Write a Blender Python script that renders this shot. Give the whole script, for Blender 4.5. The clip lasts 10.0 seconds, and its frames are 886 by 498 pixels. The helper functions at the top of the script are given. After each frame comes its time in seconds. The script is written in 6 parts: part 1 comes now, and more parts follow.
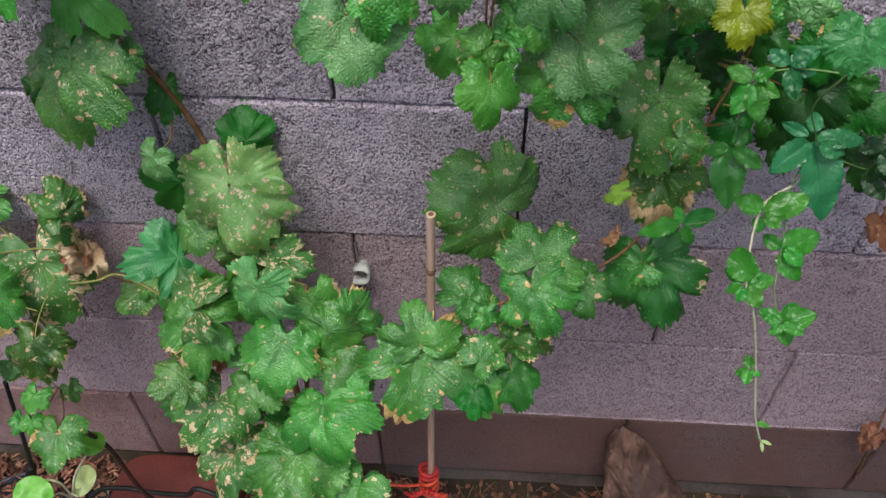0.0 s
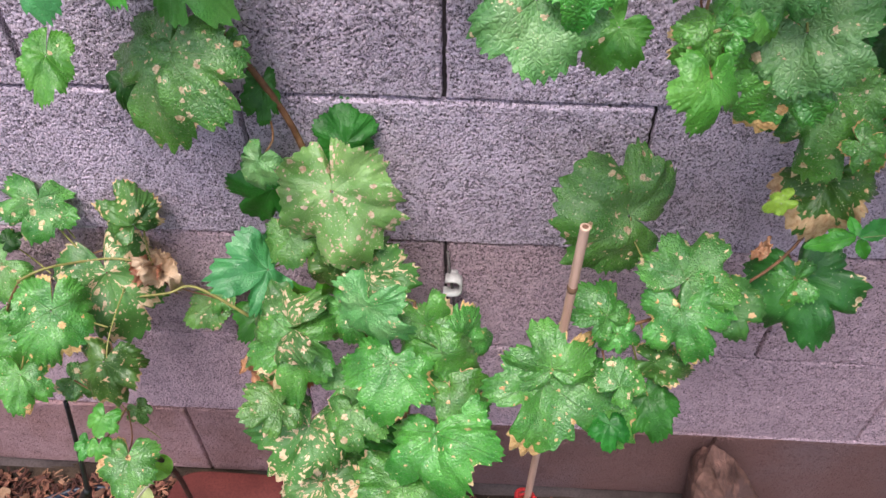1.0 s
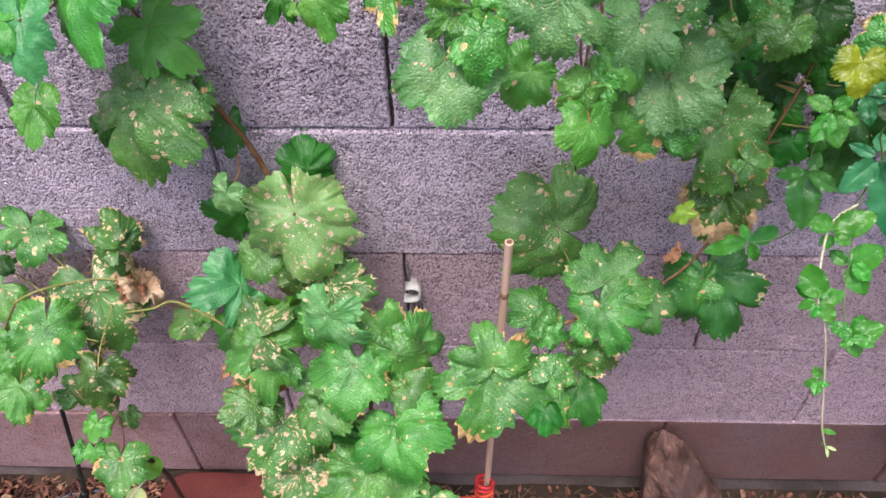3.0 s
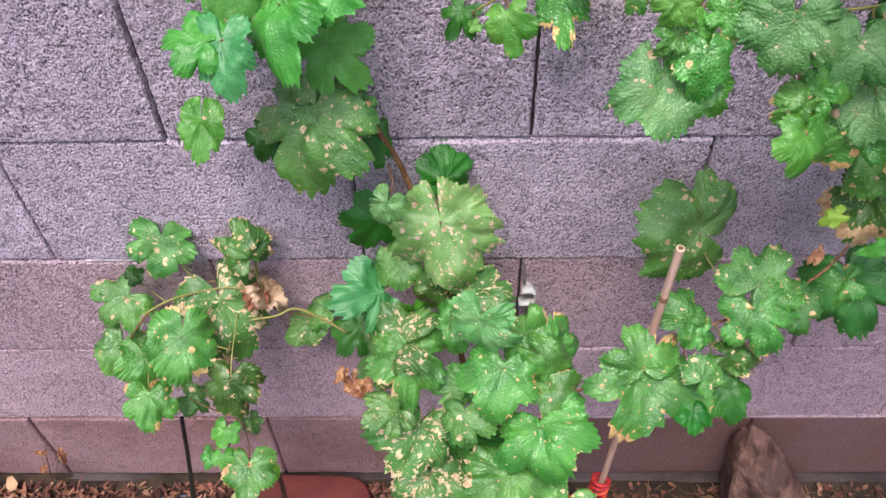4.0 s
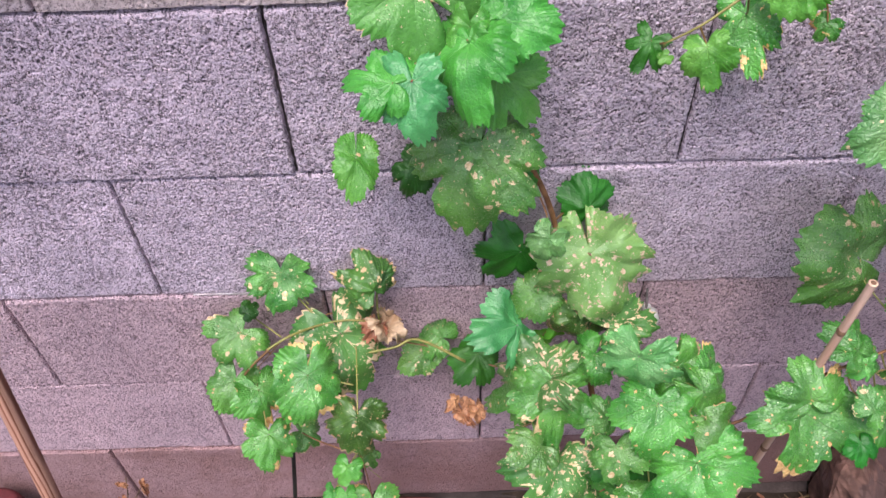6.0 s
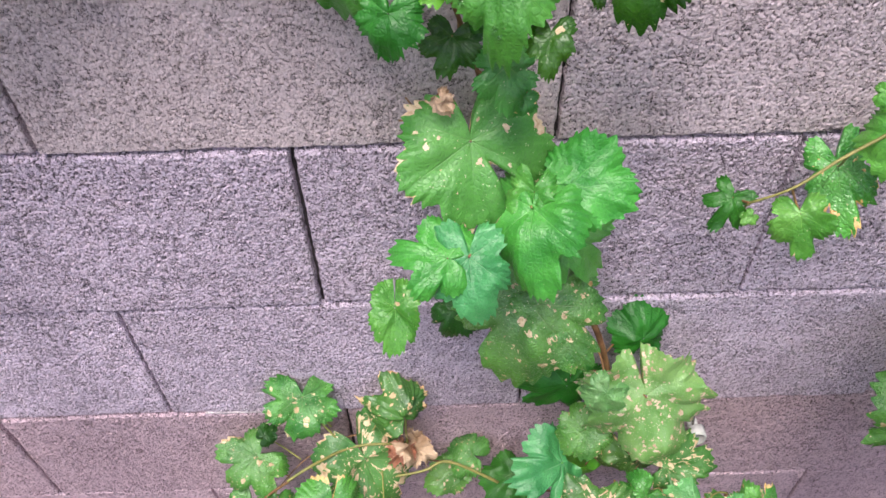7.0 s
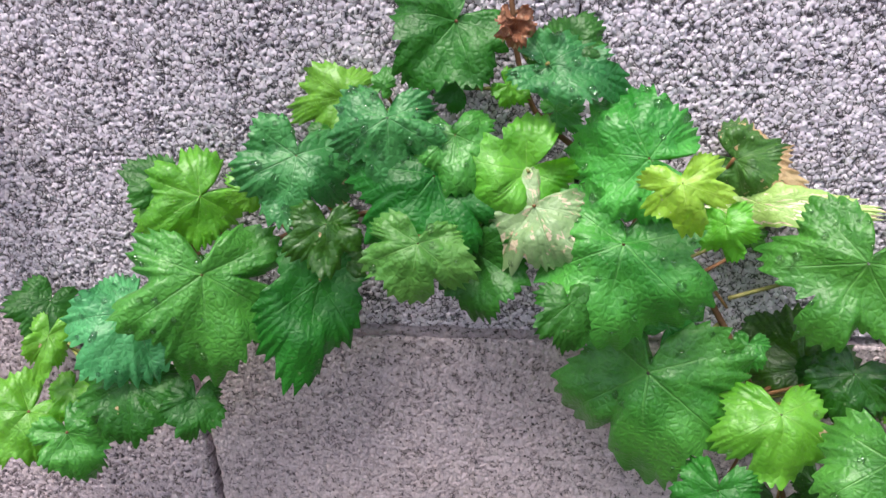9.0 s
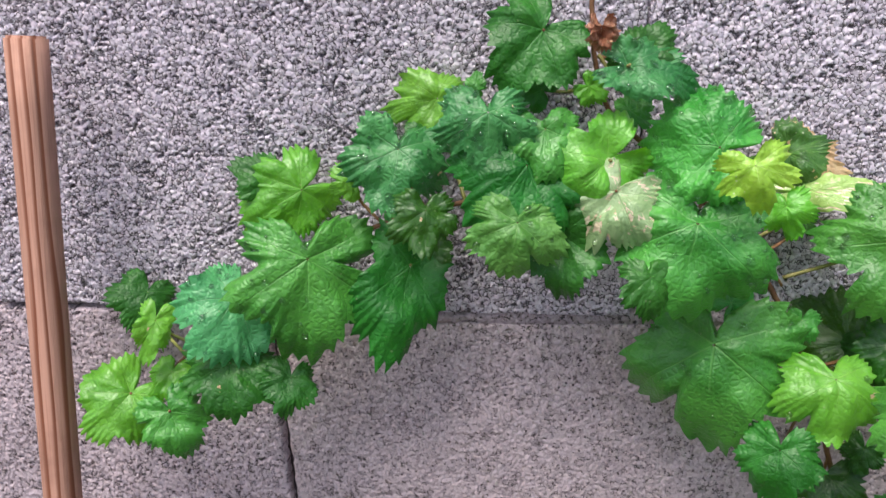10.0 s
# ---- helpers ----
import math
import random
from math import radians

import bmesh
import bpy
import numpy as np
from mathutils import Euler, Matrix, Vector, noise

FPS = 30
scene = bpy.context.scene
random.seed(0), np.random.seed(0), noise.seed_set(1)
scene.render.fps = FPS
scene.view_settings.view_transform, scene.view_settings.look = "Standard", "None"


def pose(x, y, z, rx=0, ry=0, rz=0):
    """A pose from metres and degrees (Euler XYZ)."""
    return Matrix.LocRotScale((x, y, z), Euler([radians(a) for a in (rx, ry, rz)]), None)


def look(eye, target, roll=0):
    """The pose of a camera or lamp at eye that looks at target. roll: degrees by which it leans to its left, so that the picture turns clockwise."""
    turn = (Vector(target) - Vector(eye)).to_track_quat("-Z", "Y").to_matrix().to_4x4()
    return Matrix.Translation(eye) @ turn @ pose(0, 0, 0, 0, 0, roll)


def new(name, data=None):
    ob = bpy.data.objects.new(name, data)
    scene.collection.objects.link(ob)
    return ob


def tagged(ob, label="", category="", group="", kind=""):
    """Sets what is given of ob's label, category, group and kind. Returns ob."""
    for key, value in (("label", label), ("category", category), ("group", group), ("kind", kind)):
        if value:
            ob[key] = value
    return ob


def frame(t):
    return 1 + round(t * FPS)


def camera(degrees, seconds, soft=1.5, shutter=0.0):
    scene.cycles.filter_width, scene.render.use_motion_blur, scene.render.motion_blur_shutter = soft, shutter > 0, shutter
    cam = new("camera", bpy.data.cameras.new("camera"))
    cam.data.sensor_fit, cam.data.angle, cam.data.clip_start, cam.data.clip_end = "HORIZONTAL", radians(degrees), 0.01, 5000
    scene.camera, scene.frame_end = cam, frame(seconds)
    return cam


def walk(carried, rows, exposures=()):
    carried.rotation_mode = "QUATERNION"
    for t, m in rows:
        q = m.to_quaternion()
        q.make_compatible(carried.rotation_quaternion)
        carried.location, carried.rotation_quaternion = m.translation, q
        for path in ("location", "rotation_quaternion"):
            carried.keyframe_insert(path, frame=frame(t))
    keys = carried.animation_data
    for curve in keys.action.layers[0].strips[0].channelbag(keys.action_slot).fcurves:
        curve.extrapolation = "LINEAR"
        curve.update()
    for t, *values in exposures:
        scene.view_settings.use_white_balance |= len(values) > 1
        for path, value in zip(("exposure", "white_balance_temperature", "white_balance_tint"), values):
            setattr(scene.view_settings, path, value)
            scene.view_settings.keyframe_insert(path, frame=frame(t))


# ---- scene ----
cam = camera(57.7, 10.0)
PATH = [
    (0, (0.773, -0.675, 1.339), (0.674, 0.662, -0.146), -0.7),
    (0.5, (0.694, -0.652, 1.313), (0.598, 0.682, -0.174), -0.5),
    (1, (0.65, -0.621, 1.294), (0.558, 0.71, -0.196), -0.5),
    (1.5, (0.626, -0.603, 1.288), (0.542, 0.727, -0.204), -0.3),
    (2, (0.614, -0.605, 1.305), (0.535, 0.723, -0.189), -0.1),
    (2.2, (0.63, -0.617, 1.323), (0.549, 0.709, -0.172), -0.1),
    (3.3, (0.7, -0.677, 1.378), (0.639, 0.653, -0.114), -2.1),
    (3.5, (0.662, -0.67, 1.375), (0.613, 0.66, -0.118), -1.7),
    (4, (0.53, -0.682, 1.399), (0.488, 0.644, -0.097), -1.7),
    (4.5, (0.455, -0.697, 1.39), (0.424, 0.629, -0.107), -2.0),
    (5, (0.422, -0.697, 1.387), (0.401, 0.626, -0.112), -2.0),
    (5.2, (0.41, -0.701, 1.387), (0.394, 0.621, -0.114), -1.9),
    (6.3, (0.349, -0.575, 1.42), (0.346, 0.727, -0.098), -2.1),
    (6.5, (0.345, -0.542, 1.426), (0.346, 0.759, -0.093), -2.1),
    (7, (0.317, -0.475, 1.441), (0.328, 0.833, -0.073), -1.3),
    (7.5, (0.28, -0.419, 1.447), (0.215, 0.897, -0.057), -1.3),
    (8, (0.252, -0.374, 1.447), (0.053, 1.036, 0.043), -3.2),
    (8.5, (0.244, -0.361, 1.442), (-0.044, 1.278, 0.333), -3.7),
    (9, (0.225, -0.382, 1.442), (-0.080, 1.420, 0.630), -3.6),
    (9.2, (0.219, -0.403, 1.437), (-0.078, 1.418, 0.665), -3.5),
    (9.5, (0.211, -0.420, 1.438), (-0.068, 1.420, 0.705), -3.3),
    (10, (0.179, -0.436, 1.435), (-0.081, 1.411, 0.714), -3.2),
]
walk(cam, [(t, look(eye, target, roll)) for t, eye, target, roll in PATH],
     exposures=[(0.0, 0.22, 6500, -2), (0.5, 0.8, 6500, 8), (1.0, 0.88, 6500, 11), (3.5, 0.92, 6500, 11), (4.5, 0.93, 6440, 13), (6.5, 0.96, 6450, 11), (7.5, 0.97, 6550, 7), (8.5, 1.0, 6580, 5), (9.0, 0.93, 6560, 5), (9.3, 0.8, 6560, 5), (10.0, 0.82, 6560, 6)])


# ---------- light ----------
world = bpy.data.worlds.new("overcast_sky")
scene.world = world
world.use_nodes = True
wn = world.node_tree
sky = wn.nodes.new("ShaderNodeTexSky")
sky.sky_type, sky.sun_disc = "NISHITA", False
sky.sun_elevation, sky.sun_rotation = radians(68), radians(198)
sky.dust_density, sky.air_density = 4.0, 1.0
wn.links.new(sky.outputs[0], wn.nodes["Background"].inputs[0])
wn.nodes["Background"].inputs[1].default_value = 0.122
sun_data = bpy.data.lights.new("sun", "SUN")
sun_data.energy, sun_data.angle, sun_data.color = 1.8, radians(26), (1.0, 0.965, 0.94)
sun = new("sun", sun_data)
sun.matrix_world = look((-0.4, -1.2, 3.1), (0, 0, 0))


# ---------- materials ----------
def material(name):
    m = bpy.data.materials.new(name)
    m.use_nodes = True
    m.node_tree.nodes.clear()
    out = m.node_tree.nodes.new("ShaderNodeOutputMaterial")
    return m, m.node_tree, out


def add(nt, kind, inputs=None, **props):
    n = nt.nodes.new(kind)
    if "operation" in props:
        n.operation = props["operation"]
    if "interpolation_type" in props:
        n.interpolation_type = props["interpolation_type"]
    if "feature" in props:
        n.feature = props["feature"]
    if "attribute_name" in props:
        n.attribute_name = props["attribute_name"]
    for k, v in (inputs or {}).items():
        if isinstance(v, bpy.types.NodeSocket):
            nt.links.new(v, n.inputs[k])
        else:
            n.inputs[k].default_value = v
    return n


def rgb(c):
    return (c[0], c[1], c[2], 1.0)


def mixed(nt, fac, a, b, blend="MIX"):
    n = nt.nodes.new("ShaderNodeMix")
    n.data_type, n.blend_type = "RGBA", blend
    for i, v in ((0, fac), (6, a), (7, b)):
        if isinstance(v, bpy.types.NodeSocket):
            nt.links.new(v, n.inputs[i])
        else:
            n.inputs[i].default_value = rgb(v) if i else v
    return n.outputs[2]


def maths(nt, op, a, b=0.0, c=0.0):
    n = nt.nodes.new("ShaderNodeMath")
    n.operation = op
    for i, v in enumerate((a, b, c)):
        if isinstance(v, bpy.types.NodeSocket):
            nt.links.new(v, n.inputs[i])
        else:
            n.inputs[i].default_value = v
    return n.outputs[0]


def ramp(nt, x, lo, hi):
    """Smooth step from 0 at lo to 1 at hi."""
    n = add(nt, "ShaderNodeMapRange", {0: x, 1: lo, 2: hi, 3: 0.0, 4: 1.0}, interpolation_type="SMOOTHSTEP")
    return n.outputs[0]


def noise_tex(nt, vec, scale, detail=4.0, rough=0.55):
    return add(nt, "ShaderNodeTexNoise", {"Vector": vec, "Scale": scale, "Detail": detail, "Roughness": rough}).outputs[0]


def shifted(nt, vec):
    """vec moved by the object's own random number, so that alike pieces differ."""
    r = add(nt, "ShaderNodeObjectInfo").outputs["Random"]
    v = add(nt, "ShaderNodeCombineXYZ", {0: maths(nt, "MULTIPLY", r, 37.0), 1: maths(nt, "MULTIPLY", r, 91.0), 2: maths(nt, "MULTIPLY", r, 53.0)})
    return add(nt, "ShaderNodeVectorMath", {0: vec, 1: v.outputs[0]}, operation="ADD").outputs[0], r


def surface(name, dark, light, scale=20.0, rough=(0.6, 0.9), bump=0.3, bump_scale=200.0, metal=0.0, spec=0.4, stretch=None, patch=None, pieces=False):
    """A general two-scale surface: broad blotches, fine grain and relief."""
    m, nt, out = material(name)
    vec = add(nt, "ShaderNodeTexCoord").outputs["Object"]
    vec, r = shifted(nt, vec)
    if pieces:
        r = add(nt, "ShaderNodeNewGeometry").outputs["Random Per Island"]
    if stretch:
        vec = add(nt, "ShaderNodeVectorMath", {0: vec, 1: stretch}, operation="MULTIPLY").outputs[0]
    big, fine = noise_tex(nt, vec, scale), noise_tex(nt, vec, bump_scale, 6.0, 0.65)
    col = mixed(nt, ramp(nt, big, 0.3, 0.7), dark, light)
    col = mixed(nt, maths(nt, "MULTIPLY", ramp(nt, fine, 0.35, 0.75), 0.45), col, [c * 0.55 for c in dark])
    if patch:
        col = mixed(nt, ramp(nt, noise_tex(nt, vec, scale * 0.45, 3.0), 0.56, 0.62), col, patch)
    hsv = add(nt, "ShaderNodeHueSaturation", {"Color": col, "Value": maths(nt, "MULTIPLY_ADD", r, 1.3 if pieces else 0.3, 0.4 if pieces else 0.85), "Hue": maths(nt, "MULTIPLY_ADD", r, 0.02, 0.49)})
    b = add(nt, "ShaderNodeBump", {"Height": fine, "Strength": bump, "Distance": 0.002})
    p = add(nt, "ShaderNodeBsdfPrincipled", {"Base Color": hsv.outputs[0], "Metallic": metal, "Normal": b.outputs[0], "Specular IOR Level": spec,
                                             "Roughness": maths(nt, "MULTIPLY_ADD", fine, rough[1] - rough[0], rough[0])})
    nt.links.new(p.outputs[0], out.inputs[0])
    return m


def block_material(name, tone, earthy, open_share=0.55, grit=250.0, pitted=0.14, rounded=0.7):
    """Pressed concrete block: mauve crumbs packed flat, thin crevices between some of them, scattered pits, their shade
    painted dark; earthy: how much red soil is splashed on.
    """
    m, nt, out = material(name)
    pos = add(nt, "ShaderNodeNewGeometry").outputs["Position"]
    vec, r = shifted(nt, add(nt, "ShaderNodeTexCoord").outputs["Object"])
    broad = noise_tex(nt, pos, 5.0, 5.0)
    mid = noise_tex(nt, vec, 62.0, 4.0, 0.6)
    grain = noise_tex(nt, vec, 1100.0, 3.0, 0.7)
    wander = add(nt, "ShaderNodeTexNoise", {"Vector": vec, "Scale": 420.0, "Detail": 3.0, "Roughness": 0.6}).outputs["Color"]
    bent = add(nt, "ShaderNodeVectorMath", {0: vec, 1: add(nt, "ShaderNodeVectorMath", {0: wander, 1: (0.0017, 0.0017, 0.0017)}, operation="MULTIPLY").outputs[0]}, operation="ADD").outputs[0]
    bent = add(nt, "ShaderNodeVectorMath", {0: bent, 1: (1.0, 1.0, 0.82)}, operation="MULTIPLY").outputs[0]
    crumb = add(nt, "ShaderNodeTexVoronoi", {"Vector": bent, "Scale": grit, "Randomness": 1.0})
    tint = add(nt, "ShaderNodeSeparateColor", {0: crumb.outputs["Color"]})
    seam = add(nt, "ShaderNodeTexVoronoi", {"Vector": bent, "Scale": grit, "Randomness": 1.0}, feature="DISTANCE_TO_EDGE").outputs["Distance"]
    small = add(nt, "ShaderNodeTexVoronoi", {"Vector": bent, "Scale": grit * 2.3, "Randomness": 1.0}, feature="DISTANCE_TO_EDGE").outputs["Distance"]
    patchy = maths(nt, "ADD", noise_tex(nt, vec, 300.0, 2.0, 0.6), maths(nt, "MULTIPLY", maths(nt, "SUBTRACT", mid, 0.5), 0.35))
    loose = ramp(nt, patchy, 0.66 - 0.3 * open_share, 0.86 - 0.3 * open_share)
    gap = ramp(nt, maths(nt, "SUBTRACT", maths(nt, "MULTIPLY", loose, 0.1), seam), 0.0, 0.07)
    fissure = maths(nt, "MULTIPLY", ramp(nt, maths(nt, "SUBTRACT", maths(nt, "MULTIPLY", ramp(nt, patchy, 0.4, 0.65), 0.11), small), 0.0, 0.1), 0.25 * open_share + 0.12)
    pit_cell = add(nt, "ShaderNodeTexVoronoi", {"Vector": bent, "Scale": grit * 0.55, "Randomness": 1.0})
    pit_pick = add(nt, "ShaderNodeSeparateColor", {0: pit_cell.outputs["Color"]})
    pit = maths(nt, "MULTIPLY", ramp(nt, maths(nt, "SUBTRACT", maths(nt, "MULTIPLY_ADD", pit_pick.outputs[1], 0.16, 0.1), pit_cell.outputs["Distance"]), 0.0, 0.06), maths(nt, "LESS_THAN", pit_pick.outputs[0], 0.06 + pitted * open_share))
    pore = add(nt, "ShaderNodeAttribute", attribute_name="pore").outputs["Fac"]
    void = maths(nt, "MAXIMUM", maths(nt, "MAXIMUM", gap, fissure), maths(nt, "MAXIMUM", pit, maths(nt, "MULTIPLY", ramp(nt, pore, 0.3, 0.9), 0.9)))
    col = mixed(nt, ramp(nt, broad, 0.3, 0.7), [c * 0.9 for c in tone], [c * 1.08 for c in tone])
    col = mixed(nt, maths(nt, "MULTIPLY", tint.outputs[0], 0.35), col, [min(0.8, c * 1.3) for c in tone])
    col = mixed(nt, maths(nt, "MULTIPLY", ramp(nt, tint.outputs[1], 0.72, 0.95), 0.3), col, [tone[0] * 0.62, tone[1] * 0.62, tone[2] * 0.66])
    col = mixed(nt, maths(nt, "MULTIPLY", ramp(nt, grain, 0.42, 0.3), 0.3), col, [min(0.78, c * 1.4) for c in tone])
    # shade inside crevices, pits and pores, painted as near-black colour
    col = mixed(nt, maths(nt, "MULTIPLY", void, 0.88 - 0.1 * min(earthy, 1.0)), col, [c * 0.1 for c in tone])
    soil = maths(nt, "MULTIPLY", ramp(nt, noise_tex(nt, pos, 3.3, 6.0, 0.6), 0.62 - earthy * 0.4, 0.85 - earthy * 0.35), min(0.75, 0.3 + 0.5 * earthy))
    col = mixed(nt, soil, col, (0.2, 0.095, 0.082))
    rust = maths(nt, "MULTIPLY", ramp(nt, noise_tex(nt, pos, 9.0, 5.0, 0.65), 0.66, 0.78), 0.35)
    col = mixed(nt, rust, col, (0.34, 0.17, 0.13))
    col = add(nt, "ShaderNodeHueSaturation", {"Color": col, "Value": maths(nt, "MULTIPLY_ADD", r, 0.2, 0.9)}).outputs[0]
    dome = crumb.outputs["Distance"]
    h = maths(nt, "SUBTRACT", maths(nt, "ADD", maths(nt, "MULTIPLY", grain, 0.16), maths(nt, "MULTIPLY_ADD", mid, 0.2, maths(nt, "MULTIPLY", tint.outputs[2], 0.3))), maths(nt, "MULTIPLY_ADD", void, 0.75, maths(nt, "MULTIPLY", dome, rounded)))
    b = add(nt, "ShaderNodeBump", {"Height": h, "Strength": 0.95 - 0.1 * min(earthy, 1.0), "Distance": 0.003})
    p = add(nt, "ShaderNodeBsdfPrincipled", {"Base Color": col, "Roughness": 0.88, "Normal": b.outputs[0], "Specular IOR Level": 0.3})
    nt.links.new(p.outputs[0], out.inputs[0])
    return m


def leaf_material(name, dark, light, vein=(0.22, 0.36, 0.12), spots=0.0, burn=0.0, bleach=0.0, rough=0.46, thin=0.2, dead=(0.72, 0.58, 0.36), veins=0.34, coat=0.5, relief=0.38, mottle=0.28, film=0.0):
    """A vine leaf: two greens, a net of paler veins, puckered relief, tan dead spots, burnt margin, bleached patch."""
    m, nt, out = material(name)
    vec, r = shifted(nt, add(nt, "ShaderNodeTexCoord").outputs["Object"])
    a = add(nt, "ShaderNodeAttribute", attribute_name="off_vein").outputs["Fac"]
    s = add(nt, "ShaderNodeAttribute", attribute_name="along").outputs["Fac"]
    e = add(nt, "ShaderNodeAttribute", attribute_name="edge").outputs["Fac"]
    big = noise_tex(nt, vec, 28.0, 4.0)
    fine = noise_tex(nt, vec, 380.0, 4.0, 0.65)
    col = mixed(nt, ramp(nt, big, 0.3, 0.7), dark, light)
    col = mixed(nt, maths(nt, "MULTIPLY", ramp(nt, fine, 0.4, 0.7), mottle), col, [c * 0.5 for c in dark])
    # a dull pale film over the middle of old leaves
    if film:
        col = mixed(nt, maths(nt, "MULTIPLY", maths(nt, "MULTIPLY", ramp(nt, noise_tex(nt, vec, 36.0, 4.0, 0.6), 0.36, 0.64), ramp(nt, e, 1.02, 0.55)), film), col, (0.25, 0.44, 0.18))
    taper = maths(nt, "MAXIMUM", maths(nt, "MULTIPLY_ADD", s, -0.013, 0.016), 0.004)
    main = ramp(nt, maths(nt, "DIVIDE", a, taper), 1.0, 0.3)
    wob = maths(nt, "MULTIPLY", maths(nt, "SUBTRACT", noise_tex(nt, vec, 40.0, 2.0), 0.5), 0.12)
    saw = maths(nt, "PINGPONG", maths(nt, "MULTIPLY", maths(nt, "ADD", maths(nt, "SUBTRACT", s, maths(nt, "MULTIPLY", a, 0.75)), wob), 7.5), 0.5)
    side = ramp(nt, saw, 0.06, 0.015)
    mesh_net = add(nt, "ShaderNodeTexVoronoi", {"Vector": vec, "Scale": 300.0}, feature="DISTANCE_TO_EDGE").outputs["Distance"]
    net = ramp(nt, mesh_net, 0.08, 0.01)
    line = maths(nt, "MAXIMUM", main, maths(nt, "MAXIMUM", maths(nt, "MULTIPLY", side, 0.3), maths(nt, "MULTIPLY", net, 0.16)))
    col = mixed(nt, maths(nt, "MULTIPLY", line, veins), col, vein)
    loose = noise_tex(nt, vec, 48.0, 3.0, 0.5)
    warp = add(nt, "ShaderNodeTexNoise", {"Vector": vec, "Scale": 300.0, "Detail": 3.0, "Roughness": 0.6}).outputs["Color"]
    wv = add(nt, "ShaderNodeVectorMath", {0: vec, 1: add(nt, "ShaderNodeVectorMath", {0: warp, 1: (0.0065, 0.0065, 0.0065)}, operation="MULTIPLY").outputs[0]}, operation="ADD").outputs[0]
    dots, flecks = 0.0, 0.0
    for scale, share, lo, hi in ((105.0, spots * 1.0, 0.17, 0.3), (210.0, spots * 0.75, 0.16, 0.26), (520.0, spots * 0.65 + 0.03, 0.2, 0.18)):
        cellv = add(nt, "ShaderNodeTexVoronoi", {"Vector": wv if scale < 500 else vec, "Scale": scale, "Randomness": 1.0})
        pick = add(nt, "ShaderNodeSeparateColor", {0: cellv.outputs["Color"]})
        size = maths(nt, "MULTIPLY_ADD", pick.outputs[1], hi, lo)
        share_here = maths(nt, "MULTIPLY", ramp(nt, loose, 0.33, 0.62), share * 1.4)
        hit = maths(nt, "MULTIPLY", ramp(nt, maths(nt, "SUBTRACT", size, cellv.outputs["Distance"]), 0.0, 0.07), maths(nt, "LESS_THAN", pick.outputs[0], share_here))
        if scale < 500:
            dots = maths(nt, "MAXIMUM", dots, hit)
        else:
            flecks = hit
    col = mixed(nt, maths(nt, "MULTIPLY", flecks, 0.7 if spots > 0.01 else 0.2), col, (0.55, 0.6, 0.36))
    # bleached wedges between the veins
    around = add(nt, "ShaderNodeAttribute", attribute_name="turn").outputs["Fac"]
    fan = add(nt, "ShaderNodeCombineXYZ", {0: maths(nt, "MULTIPLY_ADD", r, 40.0, maths(nt, "MULTIPLY", around, 2.6)), 1: maths(nt, "MULTIPLY", e, 4.5), 2: maths(nt, "MULTIPLY", r, 17.0)}).outputs[0]
    wedge = maths(nt, "ADD", noise_tex(nt, fan, 1.3, 3.0, 0.55), maths(nt, "MULTIPLY", maths(nt, "SUBTRACT", noise_tex(nt, vec, 130.0, 3.0), 0.5), 0.22))
    pale = maths(nt, "MULTIPLY", maths(nt, "MULTIPLY", ramp(nt, wedge, 0.72 - bleach * 0.35, 0.75 - bleach * 0.35), ramp(nt, a, 0.008, 0.028)), 1.0 if bleach else 0.0)
    ragged = maths(nt, "MULTIPLY", maths(nt, "SUBTRACT", noise_tex(nt, vec, 22.0, 3.0), 0.62), 1.7)
    edge_burn = ramp(nt, maths(nt, "ADD", e, ragged), 1.06 - burn, 1.1 - burn) if burn else 0.0
    dead_mask = maths(nt, "MAXIMUM", maths(nt, "MAXIMUM", dots, pale), edge_burn)
    dead_col = mixed(nt, ramp(nt, noise_tex(nt, vec, 160.0, 3.0), 0.4, 0.75), dead, (dead[0] * 0.7, dead[1] * 0.55, dead[2] * 0.45))
    rim = ramp(nt, dead_mask, 0.02, 0.3)
    col = mixed(nt, maths(nt, "MULTIPLY", rim, 0.4), col, (0.2, 0.17, 0.04))
    col = mixed(nt, ramp(nt, dead_mask, 0.35, 0.6), col, dead_col)
    col = add(nt, "ShaderNodeHueSaturation", {"Color": col, "Hue": maths(nt, "MULTIPLY_ADD", r, 0.022, 0.489), "Value": maths(nt, "MULTIPLY_ADD", r, 0.3, 0.85)}).outputs[0]
    blister = noise_tex(nt, vec, 85.0, 2.0, 0.5)
    quilted = maths(nt, "MULTIPLY", ramp(nt, saw, 0.0, 0.3), ramp(nt, a, 0.0, 0.09))
    pucker = maths(nt, "SUBTRACT", maths(nt, "ADD", maths(nt, "MULTIPLY_ADD", quilted, 0.025, maths(nt, "MULTIPLY", blister, 0.26)), maths(nt, "MULTIPLY", fine, 0.14 + 0.22 * film)), maths(nt, "MULTIPLY_ADD", main, 0.22, maths(nt, "MULTIPLY", ramp(nt, mesh_net, 0.3, 0.0), 0.1 + 0.16 * film)))
    b = add(nt, "ShaderNodeBump", {"Height": pucker, "Strength": relief, "Distance": 0.0048})
    smooth_b = add(nt, "ShaderNodeBump", {"Height": pucker, "Strength": relief * 0.6, "Distance": 0.0048})
